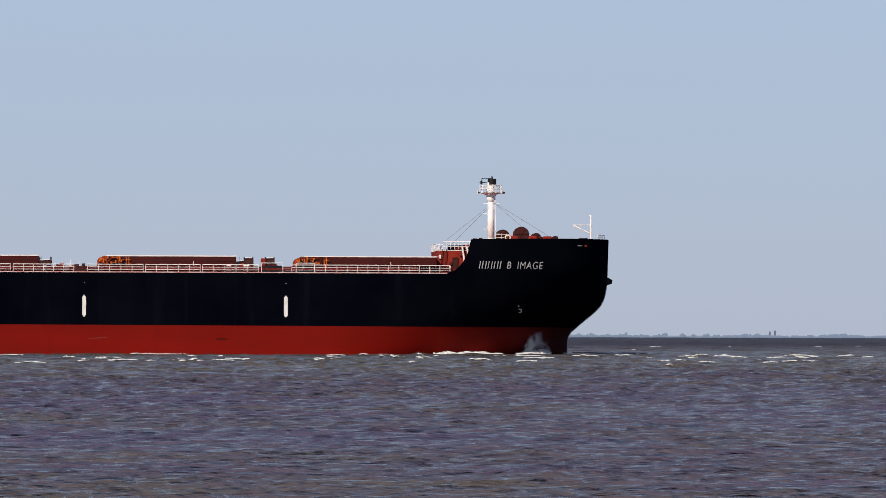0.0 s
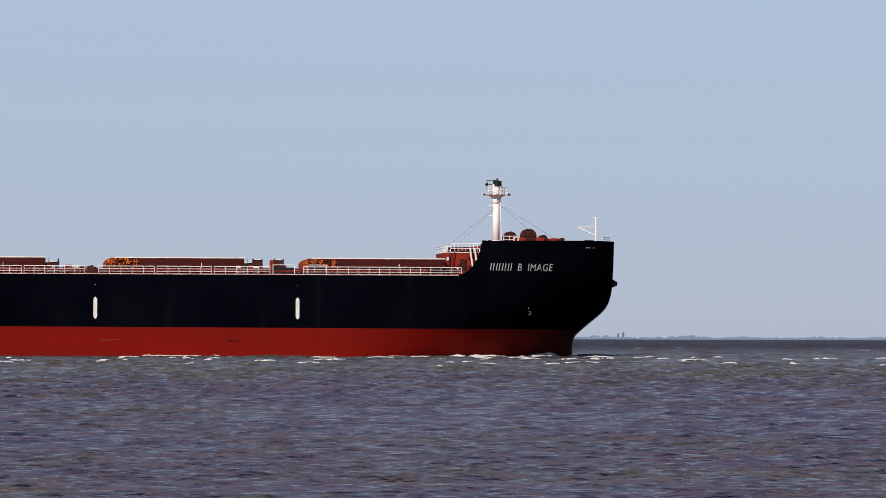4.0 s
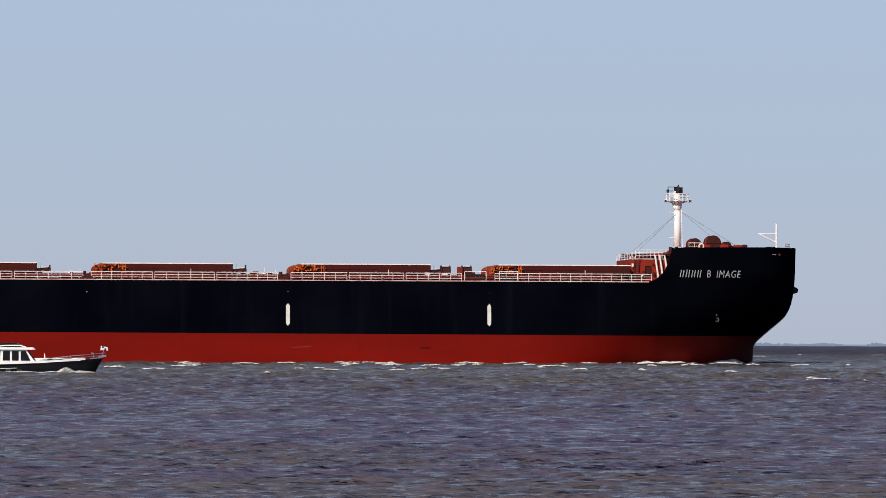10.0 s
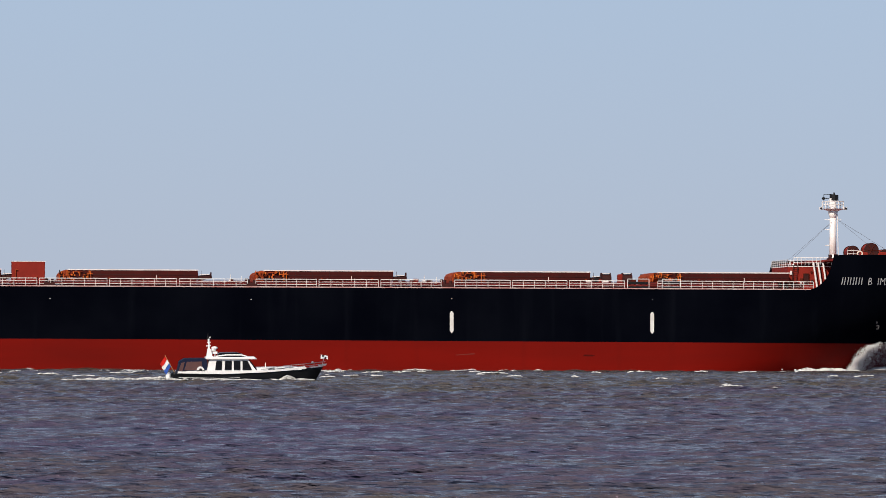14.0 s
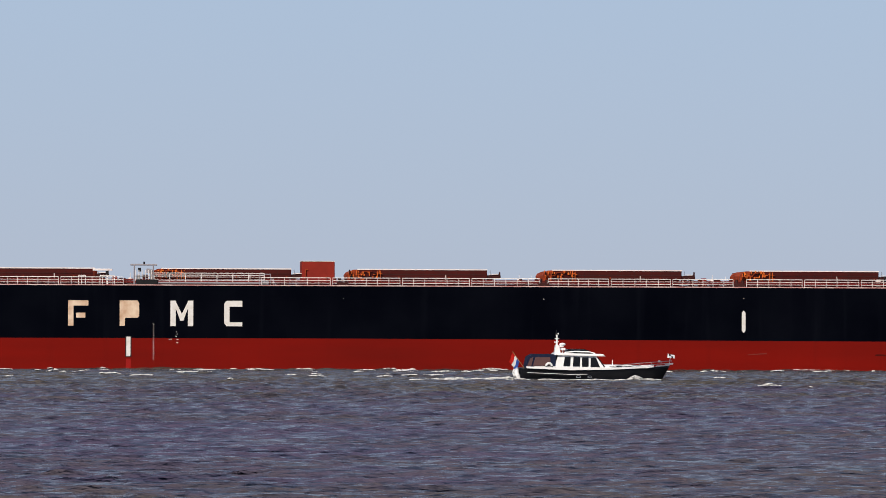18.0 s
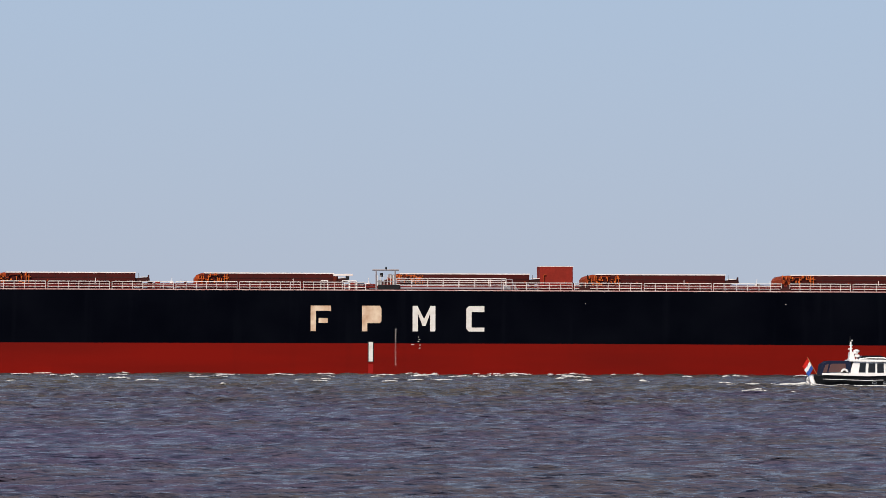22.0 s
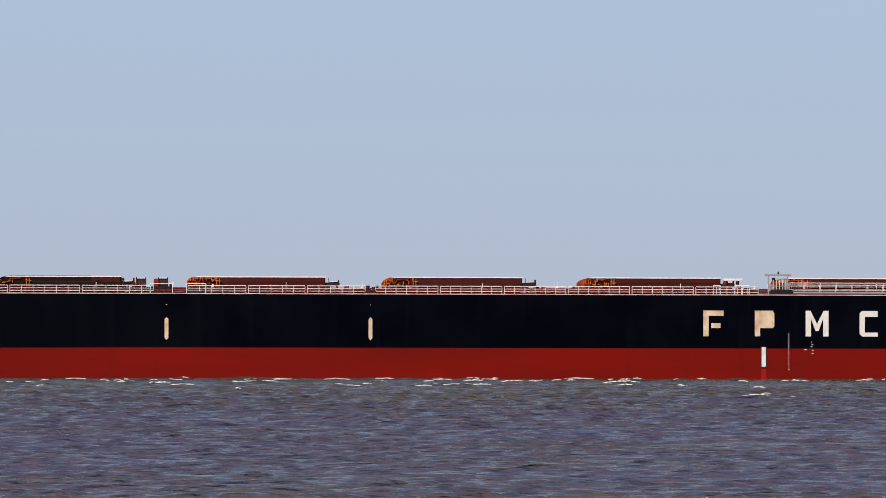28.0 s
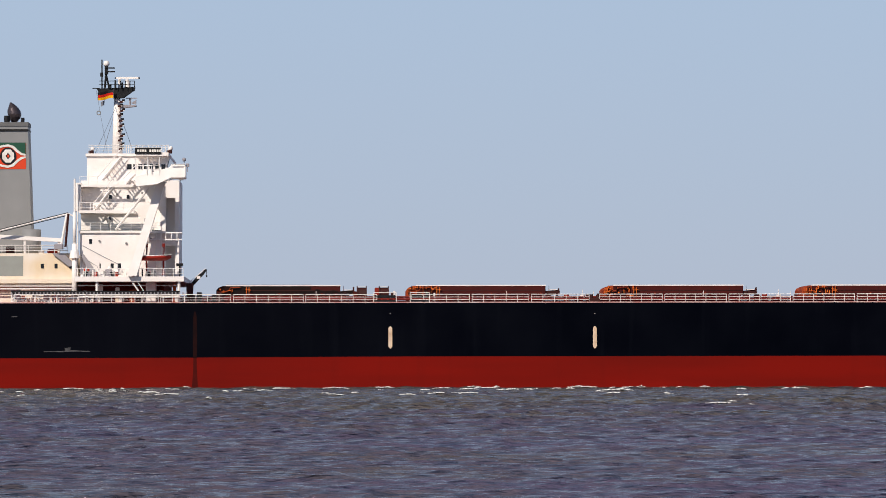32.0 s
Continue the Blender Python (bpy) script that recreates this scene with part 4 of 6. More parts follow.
OFFSET[0] = 1.52
mast = part("foremast", Shape().tube((28.2, HALF, 15.2), (28.2, HALF, 22.6), 0.53, 0.44, n=16), WHITE, ship, "white tubular foremast", True)
part("platform", Shape().tube((28.2, HALF, 22.4), (28.2, HALF, 22.75), 0.7, 1.5, n=12), WHITE, mast)
part("mast_collar", Shape().tube((28.2, HALF, 15.2), (28.2, HALF, 16.3), 0.82, 0.55, n=16), WHITE, mast, "", True)
part("gusset", Shape().tube((28.2, HALF, 21.3), (28.2, HALF, 22.45), 0.42, 0.72, n=14), WHITE, mast, "", True)
part("lantern_post", Shape().tube((28.2, HALF, 22.7), (28.2, HALF, 24.2), 0.5, n=12), WHITE, mast)
part("lantern", Shape().tube((28.35, HALF, 23.9), (28.35, HALF, 24.7), 0.62, n=10).tube((28.35, HALF, 24.7), (28.35, HALF, 25.1), 0.2, 0.05, n=8).path([(26.9, HALF, 23.9), (26.9, HALF, 24.75), (28.2, HALF, 24.75)], 0.05).path([(26.6, HALF, 24.2), (27.6, HALF, 24.2)], 0.06).tube((26.85, HALF, 23.95), (26.85, HALF, 24.4), 0.16, n=8), BLACK, mast, "black lantern housing")
for i in range(10):
    t = 2 * math.pi * i / 10
    c, d = 28.2 + 1.55 * math.cos(t), HALF + 1.55 * math.sin(t)
    part("guard_post", Shape().tube((c, d, 22.7), (c, d, 23.75), 0.05, n=5), RAIL_WHITE, mast)
part("guard_rail", Shape().ring((28.2, HALF, 23.75), 1.55, 0.05, "z", 14, 5).ring((28.2, HALF, 23.3), 1.55, 0.04, "z", 14, 5), RAIL_WHITE, mast)
for e in (-1.75, 1.8):
    part("floodlight", Shape().box(28.2 + e - 0.2, 28.2 + e + 0.2, HALF - 0.3, HALF + 0.2, 22.6, 22.98, 0.06).tube((28.2 + e * 0.5, HALF, 22.6), (28.2 + e, HALF, 22.75), 0.06), WHITE, mast)
    part("floodlight_glass", Shape().box(28.2 + e - 0.14, 28.2 + e + 0.14, HALF - 0.34, HALF - 0.3, 22.65, 22.92), GLASS_DARK, mast)
part("rungs", Shape().tube((28.95, HALF - 0.2, 15.5), (28.75, HALF - 0.2, 22.4), 0.06).path([(27.0, HALF, 21.2), (29.4, HALF, 21.2)], 0.05).path([(27.1, HALF, 19.8), (27.7, HALF, 19.8)], 0.06).path([(27.1, HALF, 17.6), (27.7, HALF, 17.6)], 0.06), RAIL_WHITE, mast)
for q in ((34.6, 18.5, 15.8), (37.5, HALF, 16.0), (20.4, 18.0, 15.0), (22.6, 26.0, 15.2)):
    part("stay_wire", Shape().tube((28.6, HALF, 21.4), q, 0.02, n=4), WIRE, mast)


def windlass(x, y, r, z=16.42):
    w = part("windlass", Shape().box(x - 1.6, x + 1.6, y - 1.5, y + 1.5, 15.3, 16.1, 0.1), WINCH_DARK, ship, "dark red windlass with a round drum guard")
    part("drum", Shape().tube((x, y - 1.0, z), (x, y + 1.0, z), r * 0.9, n=24), DECK_RED, w)
    for e in (-1.1, 0.95):
        part("flange", Shape().tube((x, y + e, z), (x, y + e + 0.15, z), r, n=24), WINCH_DARK, w)
    for i in range(6):
        t = math.pi * i / 3
        part("spoke", Shape().tube((x, y - 1.14, z), (x + r * 0.92 * math.cos(t), y - 1.14, z + r * 0.92 * math.sin(t)), 0.05, n=5), DARK_RUST, w)
    part("gear_case", Shape().box(x + 0.9, x + 2.2, y - 1.2, y - 0.4, 15.6, 16.5, 0.15), DECK_RED, w)


OFFSET[0] = -1.0
windlass(31.7, 15.0, 0.92, 16.45), windlass(34.3, 15.0, 1.05, 16.72), windlass(36.5, 16.5, 0.65, 16.3)
part("chain_stopper", Shape().prism([(37.0, 15.3), (39.6, 15.3), (39.7, 16.5), (39.3, 16.6), (38.2, 16.2), (37.0, 16.6)], 17.0, 18.2), WINCH_DARK, ship)
part("bollard", Shape().tube((27.4, 9, 15.3), (27.4, 9, 16.0), 0.25, n=8).tube((28.2, 9, 15.3), (28.2, 9, 16.05), 0.25, n=8).box(27.0, 28.6, 8.6, 9.4, 15.3, 15.5, 0.04), WINCH_DARK, ship)
buoy = thing("lifebuoy", "pale yellow ring lifebuoy on the forecastle rail", "lifebuoy")
ABOARD.append(buoy)
part("ring", Shape().ring((32.2, 11.8, 16.2), 0.33, 0.1, "y", 16, 6), CREAM, buoy)
part("grab_line", Shape().ring((32.2, 11.8, 16.2), 0.45, 0.02, "y", 16, 4), RUST_ORANGE, buoy)
railing((30.5, 12.0, 15.7), (32.1, 12.0, 15.7), gap=0.7, rails=(0.5, 0.95))
OFFSET[0] = 1.9
part("bow_derrick", Shape().tube((42.0, HALF, 15.3), (42.0, HALF, 19.6), 0.13, n=8).tube((42.0, HALF, 17.0), (39.5, HALF, 18.2), 0.1).tube((39.4, HALF, 18.25), (42.0, HALF, 18.25), 0.07).tube((42.0, HALF, 19.6), (41.7, HALF, 19.6), 0.1), WHITE, ship, "white bow davit with a slanted boom")
railing((42.6, 20.0, 15.7), (43.9, 22.5, 15.7), gap=0.8, rails=(0.4, 0.75, 1.1))
part("bow_roller", Shape().box(40.0, 41.2, 19.0, 21.0, 15.3, 16.35, 0.1), BLACK, ship)
OFFSET[0] = 0.0

# ---- house, funnel and aft deck ----
house = part("superstructure", Shape().box(-226.79, -216.21, 5.0, 40.0, 14.42, 20.46).box(-216.47, -215.75, 6.6, 17.0, 14.42, 20.46).box(-214.5, -213.98, 6.6, 17.0, 14.42, 20.46).box(-215.75, -214.5, 6.6, 17.0, 18.6, 20.46).box(-215.75, -214.5, 8.4, 17.0, 14.42, 18.6), WHITE, ship, "tall white accommodation block")
part("upper_block", Shape().box(-226.90, -216.33, 8.5, 36.5, 20.46, 27.23).box(-216.48, -215.75, 7.2, 19.0, 20.44, 27.2).box(-214.5, -213.98, 7.2, 19.0, 20.44, 27.2).box(-215.75, -214.5, 7.2, 19.0, 24.9, 27.2).box(-215.75, -214.5, 9.2, 19.0, 20.44, 24.9), WHITE, house)
part("bridge_block", Shape().prism([(-226.22, 26.93), (-215.96, 26.93), (-215.81, 28.86), (-215.37, 30.49), (-226.22, 30.49)], 10.2, 34.8), WHITE, house)
part("roof", Shape().box(-226.38, -219.73, 9.9, 35.0, 30.49, 30.85).box(-219.73, -215.44, 8.6, 36.4, 30.49, 30.93), WHITE, house)
part("lower_house", Shape().box(-226.97, -216.03, 9.0, 36.0, DECK, 14.05), DECK_RED, house, "shaded red bulkhead below the boat deck")
part("boat_deck", Shape().box(-227.27, -213.2, 2.0, 43.0, 13.84, 14.50), WHITE, house)
part("promenade_deck", Shape().box(-226.94, -216.13, 4.7, 40.3, 20.24, 20.53), WHITE, house)
part("balcony", Shape().box(-226.94, -225.2, 4.8, 8.6, 22.82, 23.19).box(-225.2, -219.74, 8.0, 8.6, 22.82, 23.19).box(-225.2, -219.74, 4.8, 6.6, 22.82, 23.19), WHITE, house, "balcony deck open over the flight of stairs")
part("balcony", Shape().box(-227.00, -224.9, 6.3, 8.6, 26.32, 26.62).box(-224.9, -219.93, 8.2, 8.6, 26.32, 26.62).box(-224.9, -219.93, 6.3, 6.45, 26.32, 26.62), WHITE, house, "balcony deck open over the flight of stairs")
part("green_walkway", Shape().box(-226.79, -216.21, 5.1, 8.4, 20.57, 20.62), GREEN_DECK, house)

# bridge wings: one swept deck from side to side
wing = [(-219.36, 0.26), (-215.0, 0.26), (-215.0, 2.4), (-217.4, 4.5), (-217.4, 40.5), (-215.0, 42.6), (-215.0, 45.0), (-219.36, 45.0)]
part("bridge_wing", Shape().plan(wing, 26.87, 27.31), WHITE, house)
bulwark = part("wing_bulwark", Shape().prism([(-219.47, 27.39), (-219.32, 26.12), (-216.62, 26.37), (-214.80, 27.25), (-212.97, 27.25), (-212.97, 28.89), (-214.80, 28.85), (-215.09, 28.56), (-216.33, 28.20), (-217.72, 27.76)], -0.05, 0.25), WHITE, house, "white bridge wing end")
for v in bulwark.data.vertices:
    v.co.y += 0.2 * (v.co.z - 26.0)
part("wing_floor", Shape().box(-214.8, -212.97, 0.26, 4.0, 27.17, 27.39), WHITE, house)
part("wing_front", Shape().box(-213.04, -212.93, 0.26, 4.0, 27.25, 28.89), WHITE, house)
part("wing_front", Shape().box(-217.6, -217.45, 4.6, 40.4, 27.09, 28.60), WHITE, house)
part("wing_cap", Shape().tube((-214.8, 0.1, 28.93), (-212.93, 0.1, 28.96), 0.07), RAIL_WHITE, house)
part("wing_searchlight", Shape().tube((-213.12, 0.5, 28.93), (-213.12, 0.5, 29.44), 0.06).ball((-213.12, 0.5, 29.58), 0.26, 10, 6).box(-212.9, -212.46, 0.3, 0.8, 28.63, 29.07, 0.05).tube((-212.68, 0.5, 27.98), (-212.68, 0.5, 28.78), 0.05), SHADE_GREY, house, "grey searchlight and wing lamp")
for x in (-219.39, -217.84, -216.3):
    part("wing_stanchion", Shape().tube((x, 0.3, 27.03), (x, 0.3, 29.88), 0.07), RAIL_WHITE, house)
part("wing_rail", Shape().tube((-219.39, 0.3, 28.78), (-216.3, 0.3, 28.85), 0.05).tube((-219.39, 0.3, 28.27), (-216.3, 0.3, 28.34), 0.05), RAIL_WHITE, house)
part("wing_web", Shape().prism([(-219.40, 27.05), (-215.14, 27.05), (-216.17, 26.24), (-219.10, 26.24)], 3.8, 4.1), WHITE, house)
part("wing_strut", Shape().add([(-216.75, 3.0, 26.67), (-215.65, 3.0, 26.67), (-215.65, 4.2, 26.67), (-216.75, 4.2, 26.67), (-220.47, 1.2, 14.57), (-219.30, 1.2, 14.57), (-219.30, 2.4, 14.57), (-220.47, 2.4, 14.57)], [(0, 1, 2, 3), (7, 6, 5, 4), (0, 4, 5, 1), (1, 5, 6, 2), (2, 6, 7, 3), (3, 7, 4, 0)]), WHITE, house, "slanted white wing support")
part("wing_brace", Shape().tube((-222.16, 5.0, 20.68), (-217.84, 3.0, 25.93), 0.16), WHITE, house)
railing((-219.36, 0.05, 27.75), (-217.32, 0.05, 27.75), gap=0.8, rails=(0.5, 1.0))
for a, b in ((223, 231), (234, 239), (243, 250), (253, 259), (263, 269), (273, 280), (284, 291)):
    part("bridge_window", Shape().box(-237.46 + (a - 0.0) / 13.51, -237.46 + (b - 0.0) / 13.51, 10.14, 10.22, 28.78, 29.45), GLASS_DARK, house, "dark bridge window")
part("window_band", Shape().prism([(-216.11, 29.08), (-215.67, 29.08), (-215.33, 30.27), (-215.81, 30.27)], 10.9, 34.2), GLASS_DARK, house)
for x, y, d in ((160, 427, 5.0), (175, 470, 5.0), (198, 470, 5.0), (211, 470, 5.0)):
    part("porthole", Shape().box(-237.22 + x / 13.58 - 0.2, -237.22 + x / 13.58 + 0.2, d - 0.05, d + 0.02, 50.57 - y / 13.58 - 0.3, 50.57 - y / 13.58 + 0.3, 0.03), GLASS_DARK, house)
for x, y in ((195, 348), (194, 387), (226, 348)):
    part("porthole", Shape().box(-237.46 + x / 13.51 - 0.18, -237.46 + x / 13.51 + 0.18, 8.14, 8.55, 50.83 - y / 13.51 - 0.25, 50.83 - y / 13.51 + 0.25, 0.03), GLASS_DARK, house)
for y in (412, 424):
    part("pipe_run", Shape().tube((-219.08, 4.6, 50.57 - y / 13.58), (-213.56, 4.6, 50.57 - y / 13.58), 0.1), RAIL_WHITE, house)
for x in (252, 262, 272, 282, 292, 302, 312):
    part("pipe_clip", Shape().box(-237.22 + x / 13.58, -237.22 + x / 13.58 + 0.12, 4.5, 5.0, 19.21, 20.24), RAIL_WHITE, house)
part("front_deck", Shape().box(-216.33, -215.3, 5.0, 38.0, 20.24, 20.46), WHITE, house)


def stairs(p, q, y0, y1, n):
    """An outside flight: two strings and n treads, from p up to q (x, z)."""
    st = part("stairway", Shape().tube((p[0], y0, p[1]), (q[0], y0, q[1]), 0.11).tube((p[0], y1, p[1]), (q[0], y1, q[1]), 0.11), WHITE, ship)
    part("handrail", Shape().tube((p[0], y0, p[1] + 1.0), (q[0], y0, q[1] + 1.0), 0.06), RAIL_WHITE, st)
    for i in range(n):
        t = (i + 0.5) / n
        x, z = p[0] + (q[0] - p[0]) * t, p[1] + (q[1] - p[1]) * t
        part("tread", Shape().box(x - 0.09, x + 0.09, y0, y1, z - 0.02, z + 0.02), WHITE, st)


stairs((-224.81, 26.60), (-221.70, 30.32), 8.75, 10.12, 10)
stairs((-225.14, 23.19), (-222.63, 26.44), 6.9, 8.42, 9)
stairs((-221.60, 20.60), (-224.40, 23.11), 6.9, 8.42, 8)
stairs((-221.26, 26.40), (-219.75, 28.05), 6.7, 8.3, 6)
stairs((-218.14, DECK + 0.2), (-220.04, 13.99), 2.3, 3.2, 10)
for a, b, y, z in ((-226.79, -216.21, 4.9, 20.53), (-226.87, -219.74, 4.9, 23.19), (-226.93, -224.64, 6.4, 26.62), (-227.20, -213.3, 2.1, 14.50), (-225.94, -215.51, 9.9, 30.93)):
    railing((a, y, z), (b, y, z), gap=1.3, rails=(0.35, 0.7, 1.0), r=0.03)
part("edge_rail_box", Shape().box(-227.62, -226.78, 6.3, 8.6, 23.15, 26.84), WHITE, house)

for x, d, z0, z1, r in ((-227.55, 5.4, 17.6, 27.3, 0.13), (-227.15, 5.3, 14.5, 26.6, 0.09), (-226.75, 5.2, 14.5, 20.2, 0.07), (-223.3, 8.35, 20.6, 26.4, 0.07), (-216.9, 4.9, 14.5, 20.2, 0.08)):
    pipe = part("vertical_pipe", Shape().tube((x, d, z0), (x, d, z1), r, n=8), RAIL_WHITE, house)
for x, z in ((-225.0, 15.1), (-219.9, 15.2), (-218.6, 20.9)):
    part("steel_door", Shape().box(x, x + 0.75, 4.93 if z < 20 else 8.42, 5.02 if z < 20 else 8.52, z - 0.55, z + 1.35, 0.04), SHADE_GREY if z > 20 else WHITE, house, "weathered steel door")
for x, z in ((-224.3, 19.2), (-220.8, 18.9), (-217.6, 19.5), (-222.2, 25.4), (-218.9, 25.6)):
    d = 5.0 if z < 20.3 else 8.5
    part("wall_lamp", Shape().box(x - 0.12, x + 0.12, d - 0.25, d, z - 0.1, z + 0.1, 0.03), GREY, house)
part("conduit", Shape().path([(-226.5, 4.95, 18.6), (-223.9, 4.95, 17.2), (-221.9, 4.95, 16.2), (-221.9, 4.95, 15.0)], 0.04, 5).path([(-226.2, 4.95, 16.9), (-224.6, 4.95, 15.9), (-224.2, 4.95, 15.0)], 0.04, 5), SHADE_GREY, house)
part("vent_cowl", Shape().tube((-222.9, 3.6, 14.5), (-222.9, 3.6, 15.5), 0.16, n=8).ball((-222.9, 3.45, 15.6), 0.28, 10, 6).tube((-219.6, 3.5, 14.5), (-219.6, 3.5, 15.3), 0.14, n=8).ball((-219.6, 3.4, 15.4), 0.24, 10, 6), WHITE, house, "white mushroom vents", True)
for i in range(6):
    x = -226.6 + 0.9 * i
    part("wing_rope_box", Shape().box(x, x + 0.35, 2.6, 3.0, 14.5, 14.85 + 0.12 * (i % 3), 0.03), (WHITE, SHADE_GREY, BOAT_ORANGE)[i % 3], house)

# rescue boat in its davits
rb = thing("rescue_boat", "dark red open rescue boat hung in its davits", "boat")
ABOARD.append(rb)


def rescue_hull():
    """A blunt-sterned open boat: rows of stations from stern to stem."""
    v, f, n = [], [], 14
    for i in range(n + 1):
        u = i / n
        x = -218.95 + 4.1 * u
        keel = 16.52 + 0.06 * (1 - u) + 0.42 * max(0, (u - 0.72) / 0.28) ** 2
        b = 0.95 * (1 - max(0, (u - 0.5) / 0.5) ** 2.4) + 0.02
        top = 17.14 + 0.16 * u * u
        for y, z in ((-b, top), (-b * 0.92, (top + keel) / 2), (-b * 0.5, keel + 0.06), (0, keel), (b * 0.5, keel + 0.06), (b * 0.92, (top + keel) / 2), (b, top)):
            v.append((x, 3.1 + y, z))
    for i in range(n):
        f += [(i * 7 + j, i * 7 + j + 1, i * 7 + j + 8, i * 7 + j + 7) for j in range(6)] + [(i * 7, i * 7 + 7, i * 7 + 13, i * 7 + 6)]
    return Shape().add(v, f + [tuple(range(7)), tuple(reversed(range(n * 7, n * 7 + 7)))])


part("boat_hull", rescue_hull(), paint("rescue_red", (0.34, 0.022, 0.011), (0.22, 0.016, 0.01), 0.45, scale=2), rb, "", True)
part("gunwale", Shape().path([(-218.95, 2.15, 17.18), (-216.9, 2.12, 17.2), (-215.6, 2.4, 17.26), (-214.85, 3.1, 17.33)], 0.06), WHITE, rb)
part("outboard", Shape().box(-219.35, -218.98, 2.8, 3.4, 16.95, 17.7, 0.08).box(-219.25, -219.05, 3.0, 3.2, 16.3, 16.95, 0.03), BLACK, rb)
part("fall_wire", Shape().tube((-218.11, 3.0, 17.2), (-218.11, 3.0, 18.7), 0.035, n=5).tube((-215.91, 3.0, 17.25), (-215.91, 3.0, 18.7), 0.035, n=5), WIRE, rb)
for x in (-218.11, -215.91):
    part("davit", Shape().tube((x, 3.8, 14.67), (x, 3.8, 17.4), 0.13).tube((x, 3.8, 17.4), (x + 0.12, 3.0, 18.78), 0.11).box(x - 0.12, x + 0.22, 2.75, 3.2, 18.35, 18.8, 0.05), DECK_RED, house)
part("davit_winch", Shape().box(-218.18, -217.30, 3.4, 4.6, 14.60, 15.18, 0.08), WHITE, house)
part("deck_locker", Shape().box(-223.45, -222.57, 3.2, 4.4, 14.60, 15.48, 0.1), SHADE_GREY, house)
for x0, x1, z, m, text in ((-222.28, -221.11, 15.11, WHITE, "white liferaft canister in its cradle"), (-226.24, -225.50, 15.26, BOAT_ORANGE, "orange canister at the boat deck rail")):
    raft = thing("liferaft", text, "liferaft", group="liferafts on the boat deck")
    ABOARD.append(raft)
    part("canister", Shape().tube((x0, 3.4, z), (x1, 3.4, z), 0.36, n=14), m, raft, "", True)
    part("band", Shape().ring(((x0 + x1) / 2, 3.4, z), 0.02, 0.01, "y", 6, 4).box((x0 + x1) / 2 - 0.05, (x0 + x1) / 2 + 0.05, 3.02, 3.78, z - 0.38, z + 0.38, 0.12), SHADE_GREY, raft)
    part("cradle", Shape().box(x0 + 0.1, x0 + 0.25, 3.1, 3.7, 14.5, z - 0.25).box(x1 - 0.25, x1 - 0.1, 3.1, 3.7, 14.5, z - 0.25), WHITE, raft)
part("side_lamp", Shape().box(-214.19, -213.31, 2.0, 2.8, 15.82, 16.19).tube((-213.75, 2.4, 14.50), (-213.75, 2.4, 15.82), 0.12), BLACK, house)
for x in (171, 316):
    part("deck_pillar", Shape().tube((-236.99 + x / 13.66, 2.5, DECK), (-236.99 + x / 13.66, 2.5, 13.84), 0.2), WHITE, house)

# monkey island
for x, d in ((-225.5, 10.2), (-215.2, 9.7)):
    dm = part("compass_stand", Shape().tube((x, d, 30.85), (x, d, 31.35), 0.2, n=10).box(x - 0.55, x + 0.1, d + 0.1, d + 0.5, 30.85, 31.25, 0.05), WINCH_DARK, ship)
    part("dome", Shape().ball((x, d, 31.5), 0.3, 12, 7, -0.7), WHITE, dm, "", True)
nb = part("name_board", Shape().box(-219.85, -216.45, 8.45, 8.58, 30.72, 31.55), BLACK, ship, "black name board with small white marks")
for i in range(10):
    if i != 4:
        x = -237.46 + (243 + i * 4.3) / 13.51
        part("board_mark", Shape().box(x - 0.06, x + 0.18, 8.41, 8.45, 30.98, 31.30), MARK_WHITE, nb)
for x in (222, 226, 230, 240, 251, 262, 269, 275, 285, 291, 296):
    part("aerial", Shape().tube((-237.46 + x / 13.51, 10, 30.93), (-237.46 + x / 13.51, 10, 31.97), 0.06), RAIL_WHITE, house)
part("wing_lamp", Shape().tube((-214.84 - 0.3, 44.0, 28.70), (-214.84 - 0.3, 44.0, 29.43), 0.07).box(-214.84 - 0.5, -214.84 + 0.1, 43.6, 44.4, 28.84, 29.14, 0.06), GREY, house)

# signal mast
mm = part("radar_mast", Shape().tube((-222.85, 22.5, 31.0), (-222.88, 22.5, 39.10), 0.74, 0.42, n=18), WHITE, ship, "white radar mast with a black top platform", True)
part("mast_platform", Shape().prism([(-225.60, 40.17), (-220.45, 40.40), (-220.53, 40.02), (-222.04, 38.95), (-223.41, 38.95), (-225.38, 39.79)], 21.7, 23.3), BLACK, mm)
part("topmast", Shape().tube((-224.54, 22.5, 40.17), (-224.32, 22.5, 42.91), 0.16).tube((-223.94, 22.5, 40.17), (-224.32, 22.5, 41.99), 0.14).tube((-224.92, 22.5, 40.17), (-224.92, 22.5, 44.13), 0.1).box(-225.15, -224.77, 22.2, 22.8, 41.84, 42.37).box(-224.47, -223.18, 22.0, 23.0, 42.95, 43.06).box(-224.47, -223.18, 22.0, 23.0, 42.45, 42.57).box(-224.54, -224.09, 22.1, 22.9, 42.15, 43.21), BLACK, mm)
part("satellite_dome", Shape().ball((-224.32, 22.5, 43.59), 0.42, 12, 7, -0.8), WHITE, mm, "", True)
for x in (205, 213, 222, 230, 238):
    part("platform_post", Shape().tube((-238.55 + x / 13.17, 21.2, 40.24), (-238.55 + x / 13.17, 21.2, 41.16), 0.06), BLACK, mm)
